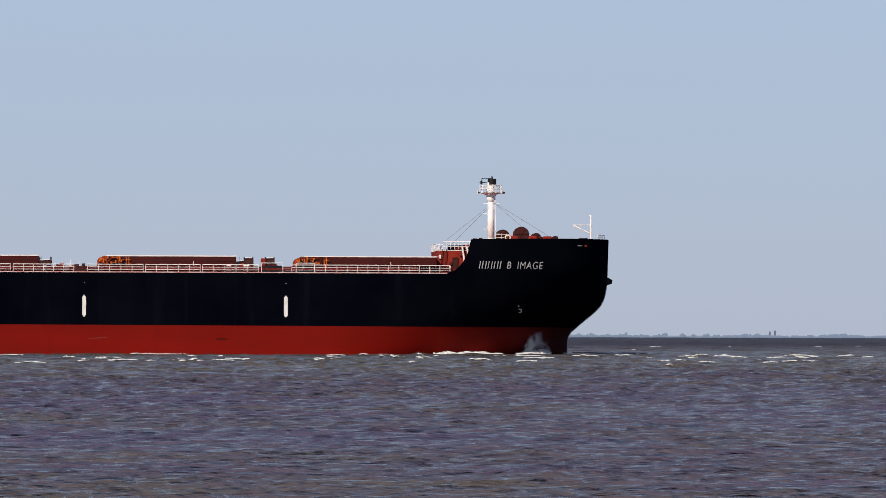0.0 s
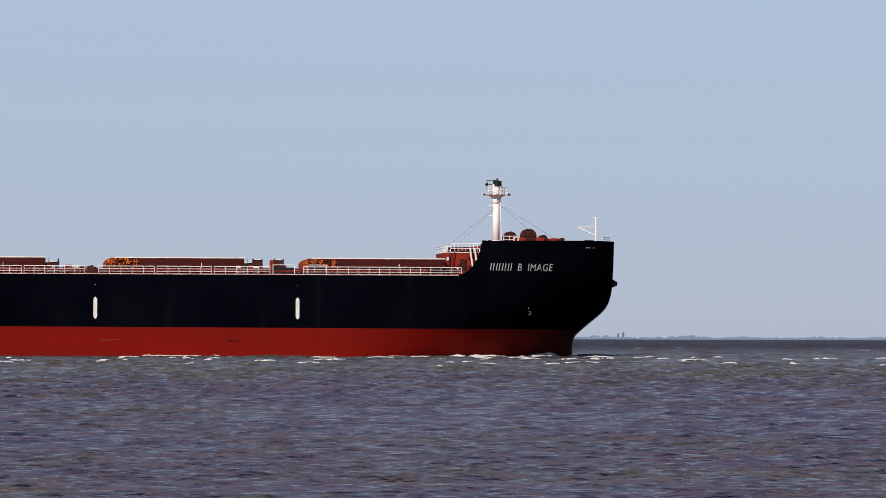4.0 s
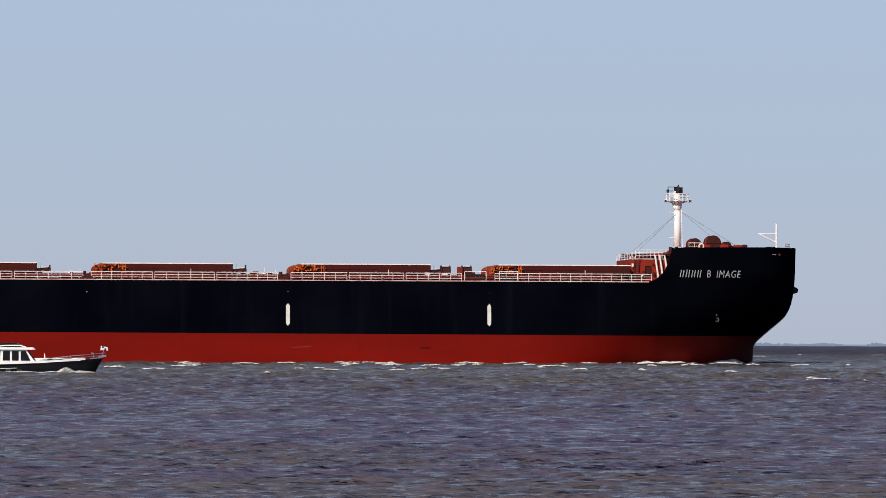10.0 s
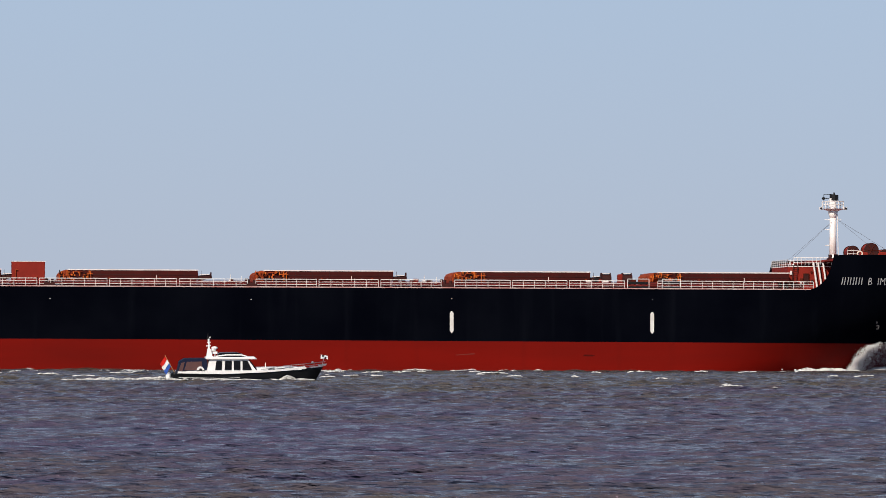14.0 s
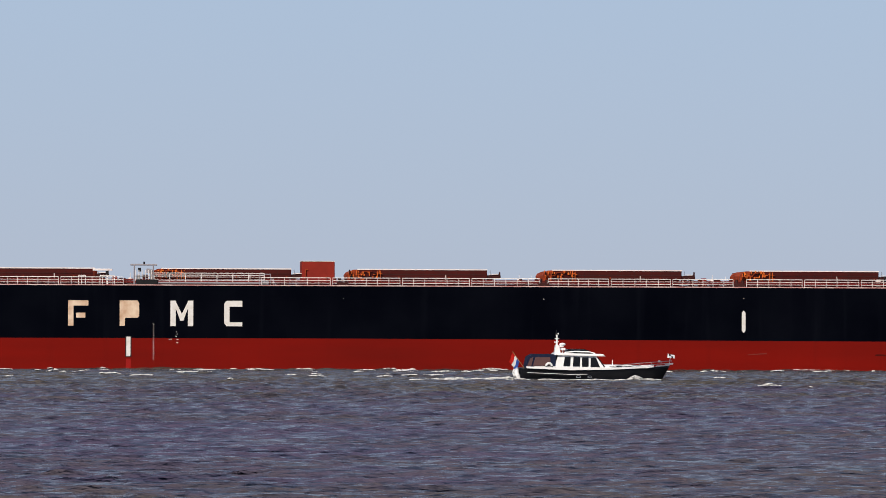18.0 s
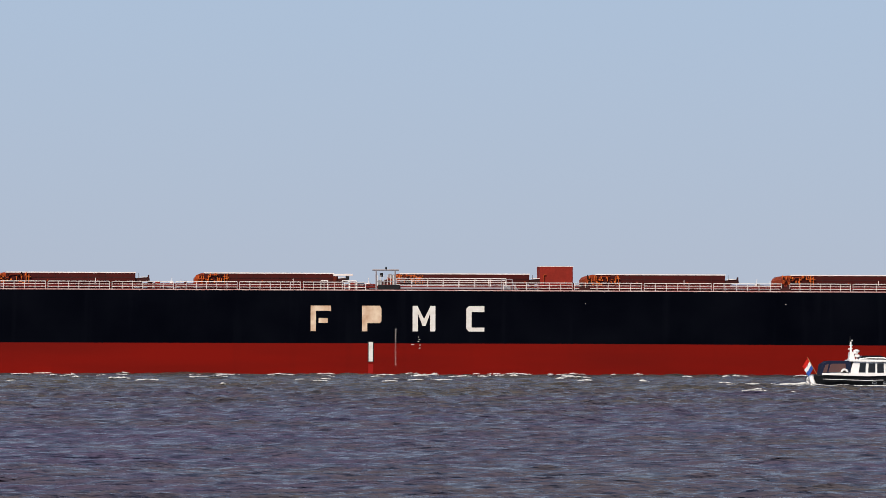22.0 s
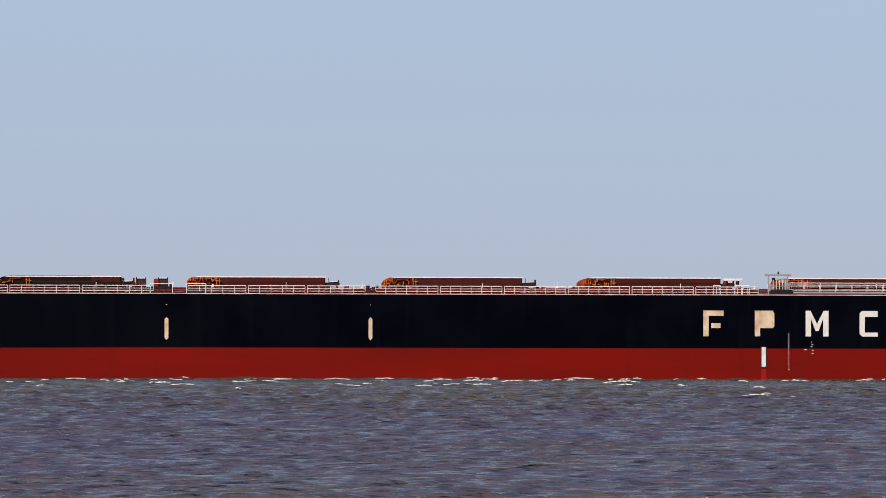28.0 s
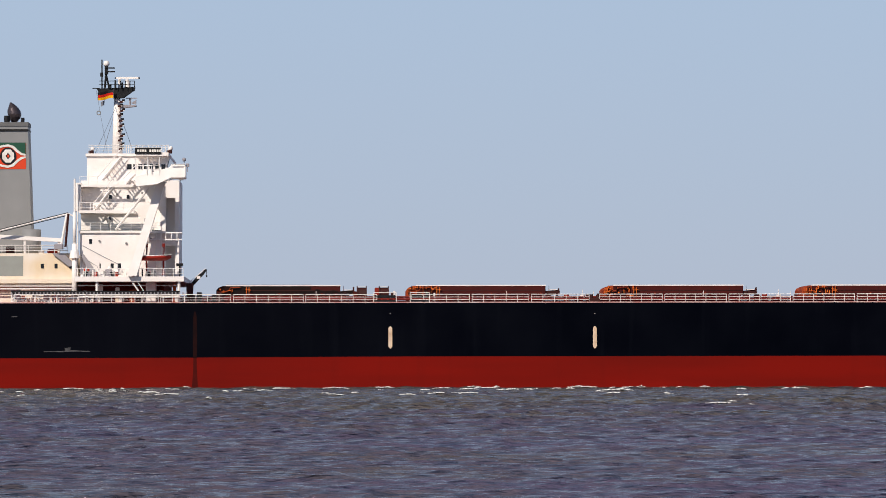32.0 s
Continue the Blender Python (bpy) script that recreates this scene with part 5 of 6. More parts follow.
part("platform_rail", Shape().tube((-225.23, 21.2, 41.16), (-220.45, 21.2, 41.16), 0.05).tube((-225.23, 21.2, 40.70), (-220.45, 21.2, 40.70), 0.04), BLACK, mm)
part("radar_pedestal", Shape().tube((-221.51, 22.5, 40.24), (-221.51, 22.5, 41.46), 0.42, 0.25, n=10).tube((-222.57, 22.5, 40.24), (-222.57, 22.5, 41.54), 0.2), WHITE, mm)
scanner = part("radar_scanner", Shape().box(-1.5, 1.5, -0.16, 0.0, -0.12, 0.14, 0.03), WHITE, ship, "white turning radar scanner")
part("scanner_back", Shape().box(-1.7, 1.7, 0.0, 0.14, -0.1, 0.1), BLACK, scanner)
scanner.location = (-221.51, 22.5, 41.65)
part("second_platform", Shape().prism([(-222.42, 37.58), (-220.30, 37.81), (-220.30, 37.96), (-222.42, 38.04)], 21.8, 23.4).box(-221.74, -220.22, 22.3, 22.6, 38.87, 38.99).tube((-221.13, 22.5, 37.88), (-221.13, 22.5, 38.95), 0.16).prism([(-220.98, 38.27), (-220.30, 38.04), (-220.30, 38.72)], 22.2, 22.6), SHADE_GREY, mm)
for i in range(11):
    y = 262 - i * 8.3
    z, out = 52.05 - y / 13.17 + 0.12 * math.sin(i * 5.7), -222.25 + 0.16 * math.sin(i * 2.6)
    part("lamp_bracket", Shape().box(-222.75, out + 0.25, 21.5, 21.9, z - 0.12, z - 0.05).tube((-222.3, 21.7, z - 0.3), (out + 0.2, 21.7, z - 0.1), 0.04), WHITE, mm)
    part("mast_lamp", Shape().tube((out + 0.12, 21.7, z - 0.06), (out + 0.12, 21.7, z + 0.22), 0.2, n=8), BLACK, mm)
    part("lamp_shade", Shape().box(out - 0.35, out + 0.05, 21.45, 21.6, z - 0.26, z + 0.02), WINCH_DARK, mm)
for q in ((-225.27, 12.0, 30.93), (-224.77, 22.5, 31.65), (-220.68, 22.5, 31.65)):
    part("stay_wire", Shape().tube((-222.95, 22.5, 37.96), q, 0.03, n=4), WIRE, mm)
part("yard", Shape().tube((-226.21, 22.5, 40.24), (-225.23, 22.5, 40.28), 0.06), BLACK, mm)
flag = thing("courtesy_flag", "black, red and gold flag streaming aft from the mast", "flag")
FLAG_AT = (-223.35, 21.0, 39.98)
part("toggle_rope", Shape().tube((0, 0, -1.25), (0, 0, 0.1), 0.03), WIRE, flag)
for j, m in enumerate((BLACK, FLAG_RED, FLAG_GOLD)):
    sh = Shape()
    for i in range(6):
        f0, f1 = i / 6, (i + 1) / 6
        z0, z1, w0, w1 = -0.36 * j - 0.3 * f0 + 0.06 * math.sin(7 * f0), -0.36 * j - 0.3 * f1 + 0.06 * math.sin(7 * f1), 0.2 * math.sin(5 * f0), 0.2 * math.sin(5 * f1)
        sh.add([(-2.1 * f0, w0, z0), (-2.1 * f1, w1, z1), (-2.1 * f1, w1, z1 - 0.36), (-2.1 * f0, w0, z0 - 0.36)], [(0, 1, 2, 3)])
    part("stripe", sh, m, flag)
part("signal_pennant", Shape().prism([(-225.05, 38.34), (-224.5, 38.6), (-224.58, 37.95), (-224.98, 37.75)], 21.6, 21.64), WIRE, mm)
part("platform_gear", Shape().box(-223.2, -222.95, 21.5, 21.9, 40.2, 41.3, 0.03).box(-222.3, -222.05, 21.5, 21.9, 40.2, 41.0, 0.03).box(-224.0, -223.6, 21.4, 21.8, 40.2, 40.75, 0.04), BLACK, mm)
part("signal_ball", Shape().ring((-225.30, 21.6, 36.90), 0.24, 0.07, "y", 12, 5), GREY, mm)
part("halyard", Shape().tube((-225.68, 21.6, 40.09), (-224.16, 21.6, 31.65), 0.02, n=4), WIRE, mm)

# aft casing, crane and funnel
aft = part("aft_deckhouse", Shape().box(-243.09, -227.46, 5.0, 40.0, 13.46, 17.59), CREAM, ship, "cream aft deckhouse with yellowish stains")
# flat panel; the shade of the recess is put into its colour
part("recess_shade_panel", Shape().box(-237.81, -234.21, 4.95, 5.02, 14.64, 17.22), paint("recess_shade_grey", (0.30, 0.31, 0.28), (0.24, 0.24, 0.22), 0.6, scale=0.8), aft, "flat grey-green panel with a recess's shade painted in")
for x in (75, 99, 125):
    part("porthole", Shape().box(-237.22 + x / 13.58 - 0.2, -237.22 + x / 13.58 + 0.2, 4.95, 5.02, 50.57 - 470.5 / 13.58 - 0.3, 50.57 - 470.5 / 13.58 + 0.3, 0.03), GLASS_DARK, aft)
part("casing_ledge", Shape().box(-243.09, -227.38, 4.6, 5.0, 13.68, 14.27), CREAM, aft)
part("lower_casing", Shape().box(-243.18, -227.44, 6.0, 37.0, DECK, 13.46), CREAM, aft)
for y in (506, 511):
    part("casing_pipe", Shape().tube((-241.63, 4.8, 50.57 - y / 13.58), (-227.82, 4.8, 50.57 - y / 13.58), 0.09), RAIL_WHITE, aft)
part("overhead_beam", Shape().prism([(-239.47, 20.17), (-229.30, 19.55), (-229.30, 19.07), (-239.47, 19.58)], 5.2, 6.2), WHITE, aft, "white sloping gantry beam")
for x in (-234.02, -229.59):
    part("beam_leg", Shape().box(x - 0.16, x + 0.16, 5.4, 5.8, 17.59, 19.36), WHITE, aft)
part("crane_bracket", Shape().prism([(-230.42, 17.57), (-228.95, 17.57), (-227.85, 16.54), (-227.85, 15.88), (-228.29, 15.88)], 4.4, 4.9), SHADE_GREY, aft)
part("stay_bracket", Shape().prism([(-226.67, 17.35), (-226.37, 17.50), (-224.54, 15.00), (-224.54, 14.70), (-225.42, 14.70)], 4.5, 4.9), SHADE_GREY, house)
part("beam_post", Shape().box(-234.14, -233.92, 5.3, 5.7, 17.59, 18.99), WHITE, aft)
railing((-238.69, 5.1, 17.59), (-228.41, 5.1, 17.59), gap=1.6)
part("deck_fitting", Shape().box(-232.38, -231.64, 7, 8, 17.59, 18.10, 0.1), WHITE, aft)
part("deck_fitting", Shape().box(-231.20, -229.73, 7, 8, 17.59, 18.18, 0.1), DECK_RED, aft)
part("deck_fitting", Shape().box(-236.63, -235.46, 7, 8, 17.59, 18.54, 0.1), WINCH_DARK, aft)
crane = part("provision_crane", Shape().tube((-227.47, 4.0, DECK), (-227.47, 4.0, 18.81), 0.34, n=12).tube((-227.47, 4.0, 18.81), (-227.47, 4.0, 22.85), 0.22, n=10), WHITE, ship, "white provision crane post", True)
part("crane_collar", Shape().tube((-227.47, 4.0, 16.90), (-227.47, 4.0, 17.93), 0.7, 0.5, n=12), WHITE, crane)
part("crane_frame", Shape().tube((-229.23, 4.0, 18.37), (-228.42, 4.0, 22.71), 0.2).tube((-228.27, 4.0, 22.71), (-227.47, 4.0, 22.34), 0.12), WHITE, crane)
part("crane_ram", Shape().tube((-228.64, 3.9, 18.37), (-228.27, 3.9, 22.71), 0.17), WINCH_DARK, crane)
part("crane_cab", Shape().box(-230.11, -228.93, 3.6, 4.6, 18.07, 18.81, 0.12), SHADE_GREY, crane)
for y, r, m in ((402, 0.06, BLACK), (404, 0.09, WHITE), (406.5, 0.06, BLACK)):
    part("crane_boom", Shape().tube((-239.34, 4.0, 50.48 - (y + 11) / 13.61), (-228.27, 4.0, 50.48 - (y - 26) / 13.61), r), m, crane)
part("vent_drum", Shape().tube((-233.61, 12.0, 17.78), (-233.61, 12.0, 20.91), 1.25, n=18), GREY, ship, "grey round vent trunk", True)

FUN = [(-242.11, 18.01), (-233.74, 18.01), (-234.34, 34.75), (-242.11, 34.75)]
fun = part("funnel", Shape().prism(FUN, 15.0, 20.0), GREY, ship, "tall grey funnel with a red and green panel")
part("funnel_rim", Shape().box(-242.19, -234.27, 14.8, 20.2, 34.14, 34.33), BLACK, fun)
part("funnel_top", Shape().box(-242.19, -234.27, 14.9, 20.1, 34.75, 35.27), paint("funnel_rim_grey", (0.13, 0.13, 0.13), None, 0.6), fun)
part("badge_panel", Shape().box(-239.50, -234.57, 14.94, 15.0, 29.04, 32.42), LOGO_RED, fun, "red panel of the funnel badge")
part("badge_green", Shape().prism([(-239.63, 32.56), (-234.61, 32.56), (-234.61, 30.99), (-235.28, 31.14), (-235.88, 31.74), (-236.93, 32.19), (-237.98, 32.11), (-239.63, 31.36)], 14.9, 14.94), LOGO_GREEN, fun)
for low in (1, -1):
    part("badge_band", Shape().prism([(x, 30.76 + low * h) for x, h in ((-238.73, 1.05), (-237.83, 1.42), (-236.93, 1.57), (-236.18, 1.35), (-235.58, 0.75), (-235.13, 0.41), (-234.61, 0.26), (-234.61, 0.04), (-235.28, 0.15), (-235.81, 0.52), (-236.41, 1.09), (-236.93, 1.27), (-237.68, 1.16), (-238.73, 0.75))], 14.86, 14.9), MARK_WHITE, fun, "white curved line of the badge")
part("badge_white", Shape().prism([(-236.14, 30.40), (-236.60, 29.90), (-237.26, 29.90), (-237.73, 30.40), (-237.73, 31.12), (-237.26, 31.63), (-236.60, 31.63), (-236.14, 31.12)], 14.82, 14.86), MARK_WHITE, fun)
part("badge_dark", Shape().prism([(-235.84, 30.76), (-235.93, 30.32), (-236.16, 29.94), (-236.52, 29.69), (-236.93, 29.60), (-237.35, 29.69), (-237.70, 29.94), (-237.93, 30.32), (-238.02, 30.76), (-237.93, 31.21), (-237.70, 31.58), (-237.35, 31.83), (-236.93, 31.92), (-236.52, 31.83), (-236.16, 31.58), (-235.93, 31.21)], 14.865, 14.885), BLACK, fun)
part("badge_dark", Shape().prism([(-237.27, 30.76), (-236.93, 31.21), (-236.59, 30.76), (-236.93, 30.31)], 14.79, 14.82), BLACK, fun)
part("badge_core", Shape().prism([(-237.12, 30.76), (-236.93, 31.01), (-236.74, 30.76), (-236.93, 30.51)], 14.76, 14.79), LOGO_RED, fun)
cowl, rings = Shape(), ((35.45, -236.35, 0.42), (35.75, -236.3, 0.6), (36.1, -236.25, 0.82), (36.5, -236.3, 0.92), (36.9, -236.38, 0.88), (37.3, -236.45, 0.7), (37.7, -236.6, 0.42), (38.05, -236.8, 0.12))
for (z0, c0, r0), (z1, c1, r1) in zip(rings, rings[1:]):
    n = 14
    cowl.add([(c + r * math.cos(2 * math.pi * i / n), 17.6 + 1.2 * r * math.sin(2 * math.pi * i / n), z) for z, c, r in ((z0, c0, r0), (z1, c1, r1)) for i in range(n)], [(i, (i + 1) % n, n + (i + 1) % n, n + i) for i in range(n)])
part("exhaust_cowl", cowl, paint("sooty_steel", (0.10, 0.08, 0.085), (0.02, 0.02, 0.02), 0.35, metal=0.6, scale=0.8), fun, "sooty rounded exhaust cowl", True)
part("exhaust_pipe", Shape().tube((-237.19, 16.2, 35.37), (-237.19, 16.2, 36.20), 0.4, n=10), BLACK, fun)
part("exhaust_pipe", Shape().tube((-235.16, 17, 35.37), (-235.16, 17, 35.97), 0.25, n=8), BLACK, fun)

# pale fittings crowded behind the aft rail
rng = random.Random(77)
for i in range(34):
    x, w, hh = -235.67 + rng.uniform(0, 9.6), rng.uniform(0.15, 0.6), rng.uniform(0.5, 1.5)
    g = part("deck_gear", Shape().box(x, x + w, 2.2, 2.8, DECK, DECK + hh, 0.05), (WHITE, CREAM, WHITE, RAIL_WHITE, CREAM)[i % 5], ship)
    if i % 3 == 0:
        part("gear_pipe", Shape().path([(x, 2.1, DECK + hh * 0.7), (x + 0.9, 2.1, DECK + hh * 0.7), (x + 0.9, 2.1, DECK)], 0.07), WHITE, g)
for i in range(22):
    x, w, hh = -226.44 + rng.uniform(0, 9.0), rng.uniform(0.1, 0.4), rng.uniform(0.3, 1.0)
    part("deck_gear", Shape().box(x, x + w, 3.0, 3.4, 14.52, 14.52 + hh, 0.04), (WHITE, GREY, WHITE, BLACK)[i % 4], ship)

# rack of dark pipes and clutter along the aft side
rack = part("pipe_rack", Shape().box(-235.45, -213.71, 1.2, 1.6, 12.21, 12.62), BLACK, ship, "dark pipe rack along the deck edge")
for i in range(50):
    x = -235.45 + i * 0.46
    part("rack_clip", Shape().box(x, x + 0.16, 1.05, 1.2, 12.11, 12.43), SHADE_GREY, rack)
for i in range(9):
    x = -235.09 + i * 2.75
    part("rack_leg", Shape().tube((x, 1.4, DECK), (x, 1.4, 12.29), 0.09), WHITE, rack)
part("rack_pipe", Shape().tube((-226.70, 1.0, 11.85), (-213.71, 1.0, 11.85), 0.07), WHITE, rack)
rng = random.Random(12)
for i in range(16):
    x, w, hh = -236.49 + rng.uniform(0, 22), rng.uniform(0.4, 1.2), rng.uniform(0.6, 2.0)
    part("deck_gear", Shape().box(x, x + w, 5.5, 6.5, DECK, DECK + hh, 0.08), (WHITE, CREAM, DECK_RED, SHADE_GREY)[i % 4], ship)
jib = part("hose_crane", Shape().tube((-212.53, 5.0, DECK), (-212.53, 5.0, 13.31), 0.45, n=10).box(-212.97, -212.09, 4.5, 5.5, 12.65, 13.68, 0.1), WINCH_DARK, ship, "small dark hose crane with raised jib")
part("jib", Shape().prism([(-212.46, 13.09), (-212.16, 13.24), (-210.75, 14.75), (-210.35, 15.25), (-210.30, 15.52), (-210.55, 15.45), (-211.0, 15.02), (-211.4, 14.75), (-212.53, 13.5)], 4.85, 5.15), BLACK, jib)
part("jib_stay", Shape().tube((-212.6, 4.8, 13.75), (-210.5, 4.8, 15.55), 0.045, n=5).box(-211.6, -211.15, 4.75, 4.84, 14.25, 14.62), COVER_EDGE, jib)
part("jib_hook", Shape().tube((-210.33, 5.0, 15.3), (-210.33, 5.0, 14.7), 0.04, n=5).box(-210.42, -210.24, 4.9, 5.1, 14.5, 14.72, 0.03), BLACK, jib)
for i in range(9):
    x = -213.56 + 0.65 * i
    part("crane_base_gear", Shape().box(x, x + 0.3 + 0.12 * (i % 4), 4.6, 5.4, DECK, DECK + 0.6 + 0.28 * ((i * 5) % 4), 0.05), (BLACK, WINCH_DARK, NEAR_BLACK)[i % 3], jib)
for i in range(14):
    x, w, hh = -226.68 + rng.uniform(0, 12.5), rng.uniform(0.15, 0.7), rng.uniform(0.9, 2.6)
    part("deck_gear", Shape().box(x, x + w, 3.4, 4.2, DECK, DECK + hh, 0.06), (WHITE, CREAM, WHITE, RUST_ORANGE)[i % 4], ship)
part("deck_trunk", Shape().box(-218.22, -216.90, 4.0, 6.0, DECK, 13.88, 0.08), WHITE, ship)
for y in (505, 522):
    part("deck_pipe", Shape().tube((-226.97, 3.0, 50.39 - y / 13.63), (-213.64, 3.0, 50.39 - y / 13.63), 0.08), RAIL_WHITE, ship)

# ---- motor cruiser: x back from the stem head, y inboard, z up ----
boat = thing("motor_cruiser", "dark-hulled motor cruiser with white cabin under way", "boat")


def boat_hull(z_of_top, z_low, stem, name, mat, label=""):
    v, f, n, m = [], [], 40, 8
    for side in (-1, 1):
        k0 = len(v)
        for i in range(n + 1):
            u = i / n
            for j in range(m + 1):
                g = j / m
                x0 = -13.4
                top = z_of_top(-13.4 + 13.4 * u)
                z = z_low + (top - z_low) * g
                xs = stem(z)
                x = x0 + (xs - x0) * u
                b = 2.05 * (1 - max(0, (u - 0.45) / 0.55) ** 2.3) ** 0.8 * (0.80 + 0.2 * min(1, max(0, (z + 0.4) / 1.4))) * (1 - 0.12 * (1 - u) ** 2)
                v.append((x, side * b, z))
        for i in range(n):
            for j in range(m):
                q = (k0 + i * (m + 1) + j, k0 + (i + 1) * (m + 1) + j, k0 + (i + 1) * (m + 1) + j + 1, k0 + i * (m + 1) + j + 1)
                f.append(q if side < 0 else q[::-1])
    w = n * 0
    e = (n + 1) * (m + 1)
    f.append(tuple(range(0, m + 1)) + tuple(reversed(range(e, e + m + 1))))
    for i in range(n):
        f.append((i * (m + 1) + m, (i + 1) * (m + 1) + m, e + (i + 1) * (m + 1) + m, e + i * (m + 1) + m))
    return part(name, Shape().add(v, f), mat, boat, label, True)


def sheer(x):
    return lerp([(-13.4, 1.0), (-9.0, 0.92), (-5.5, 1.06), (-2.5, 1.27), (0.0, 1.5)], x)


boat_hull(sheer, -0.5, lambda z: -0.85 + 0.53 * max(0, z), "hull", GELCOAT_BLACK, "glossy black hull")


def side_y(x, z=0.9):
    u = (x + 13.4) / 13.4
    return -2.05 * (1 - max(0, (u - 0.45) / 0.55) ** 2.3) ** 0.8


def follow(name, z0, z1, a, b, mat, out=0.04, n=24):
    """A strip along the boat's side at the sheer plus z0 to z1."""
    for side in (-1, 1):
        v, f = [], []
        for i in range(n + 1):
            x = a + (b - a) * i / n
            y = side * (-side_y(x) + out)
            for dy, z in ((0, z0), (0, z1), (-side * 0.12, z1), (-side * 0.12, z0)):
                v.append((x, y + dy, sheer(x) + z))
        for i in range(n):
            for j in range(4):
                f.append((i * 4 + j, (i + 1) * 4 + j, (i + 1) * 4 + (j + 1) % 4, i * 4 + (j + 1) % 4))
        part(name, Shape().add(v, f), mat, boat)


follow("gunwale", -0.03, 0.14, -12.9, -1.6, GELCOAT)
follow("rubbing_strake", -0.42, -0.38, -12.8, -7.5, GELCOAT, out=0.03)
follow("toe_rail", 0.0, 0.07, -1.2, -0.15, STEEL, out=0.02)
part("boot_stripe", Shape().box(-12.6, -2.2, -2.02, 2.02, -0.02, 0.06), GELCOAT_BLACK, boat)
trunk = part("coachroof", Shape().prism([(-6.3, 0.95), (-2.0, 1.25), (-2.3, 1.48), (-5.9, 1.45), (-6.3, 1.42)], -1.35, 1.35), GELCOAT, boat, "low white coachroof forward")
for x in (-4.95, -4.15):
    part("side_port", Shape().box(x, x + 0.55, -1.39, -1.34, 1.24, 1.38), GLASS_DARK, trunk)
part("deckhouse", Shape().prism([(-12.2, 0.9), (-5.4, 1.0), (-5.4, 1.2), (-10.4, 1.2), (-12.2, 1.15)], -1.75, 1.75), GELCOAT, boat)
wheel = part("wheelhouse", Shape().prism([(-10.4, 1.1), (-5.95, 1.1), (-6.75, 2.18), (-10.1, 2.18)], -1.5, 1.5), GELCOAT, boat, "white wheelhouse with five dark windows")
for a, b, c, d in ((-9.62, -9.02, -9.5, -9.0), (-8.78, -8.16, -8.74, -8.16), (-7.98, -7.4, -7.98, -7.42), (-7.22, -6.38, -7.22, -6.78)):
    for side in (-1, 1):
        y = side * 1.5
        part("side_window", Shape().prism([(a, 1.22), (b, 1.22), (d, 2.05), (c, 2.05)], min(y - side * 0.01, y + side * 0.04), max(y - side * 0.01, y + side * 0.04)), GLASS_DARK, wheel)
part("windscreen", Shape().prism([(-6.18, 1.25), (-5.9, 1.25), (-6.55, 2.08), (-6.86, 2.08)], -1.4, 1.4), GLASS_DARK, wheel)
part("wheelhouse_roof", Shape().box(-10.45, -6.05, -1.7, 1.7, 2.18, 2.37, 0.08), GELCOAT, boat)
part("roof_visor", Shape().prism([(-6.5, 2.2), (-5.95, 2.18), (-6.1, 2.32), (-6.5, 2.35)], -1.6, 1.6), GELCOAT, boat)
hump = part("sliding_hatch", Shape().prism([(-9.4, 2.37), (-6.9, 2.37), (-7.15, 2.6), (-7.7, 2.76), (-9.2, 2.72), (-9.35, 2.6)], -0.9, 0.9), GELCOAT_BLACK, boat, "dark sliding roof hatch")
part("hatch_frame", Shape().path([(-9.5, -0.95, 2.42), (-8.6, -0.95, 2.54), (-7.3, -0.95, 2.54), (-6.8, -0.95, 2.4)], 0.06), GELCOAT, hump)
bm_ = part("boat_mast", Shape().prism([(-10.35, 2.35), (-9.8, 2.35), (-9.95, 3.05), (-10.25, 3.05)], -0.5, 0.5), GELCOAT, boat, "short white mast with radar dome")
part("mast_pole", Shape().tube((-10.12, 0, 3.05), (-10.12, 0, 3.75), 0.1, 0.07, n=8).tube((-10.35, 0, 3.3), (-9.95, 0, 3.35), 0.06).tube((-10.3, 0, 3.62), (-9.95, 0, 3.62), 0.05), GELCOAT, bm_)
part("radar_dome", Shape().ball((-9.62, 0, 3.12), (0.3, 0.3, 0.16), 12, 6, -0.7).box(-9.9, -9.5, -0.2, 0.2, 2.88, 3.02, 0.04), GELCOAT, bm_, "", True)
part("sensor_box", Shape().box(-9.85, -9.35, -0.25, 0.25, 2.62, 2.82, 0.05).tube((-9.6, 0, 2.37), (-9.6, 0, 2.65), 0.08), GELCOAT, bm_)
part("pennant_mark", Shape().box(-0.16, 0.0, -0.02, 0.02, 2.36, 2.52), BLACK, boat)
part("pennant_mark", Shape().box(0.06, 0.22, -0.02, 0.02, 2.18, 2.34), BLACK, boat)
part("mast_light", Shape().tube((-10.14, 0, 3.75), (-10.14, 0, 3.95), 0.09, n=8).tube((-10.02, 0, 4.0), (-10.02, 0, 4.12), 0.07, n=8), GELCOAT, bm_, "white mast-head light")
part("mast_aerial", Shape().tube((-10.2, 0, 3.6), (-10.2, 0, 4.4), 0.035, n=5).tube((-10.2, 0, 4.12), (-9.98, 0, 4.02), 0.03, n=5).box(-10.28, -10.1, -0.06, 0.06, 3.92, 4.1, 0.02), BLACK, bm_)
canopy = part("aft_canopy", Shape().prism([(-12.95, 1.0), (-10.35, 1.1), (-10.3, 2.17), (-10.6, 2.25), (-12.3, 2.22), (-12.75, 1.95)], -1.6, 1.6), CANVAS, boat, "dark navy canvas aft canopy with clear panes")
part("canopy_pane", Shape().prism([(-12.3, 1.2), (-10.75, 1.25), (-10.8, 1.98), (-12.1, 1.95)], -1.64, -1.6), VINYL, canopy)
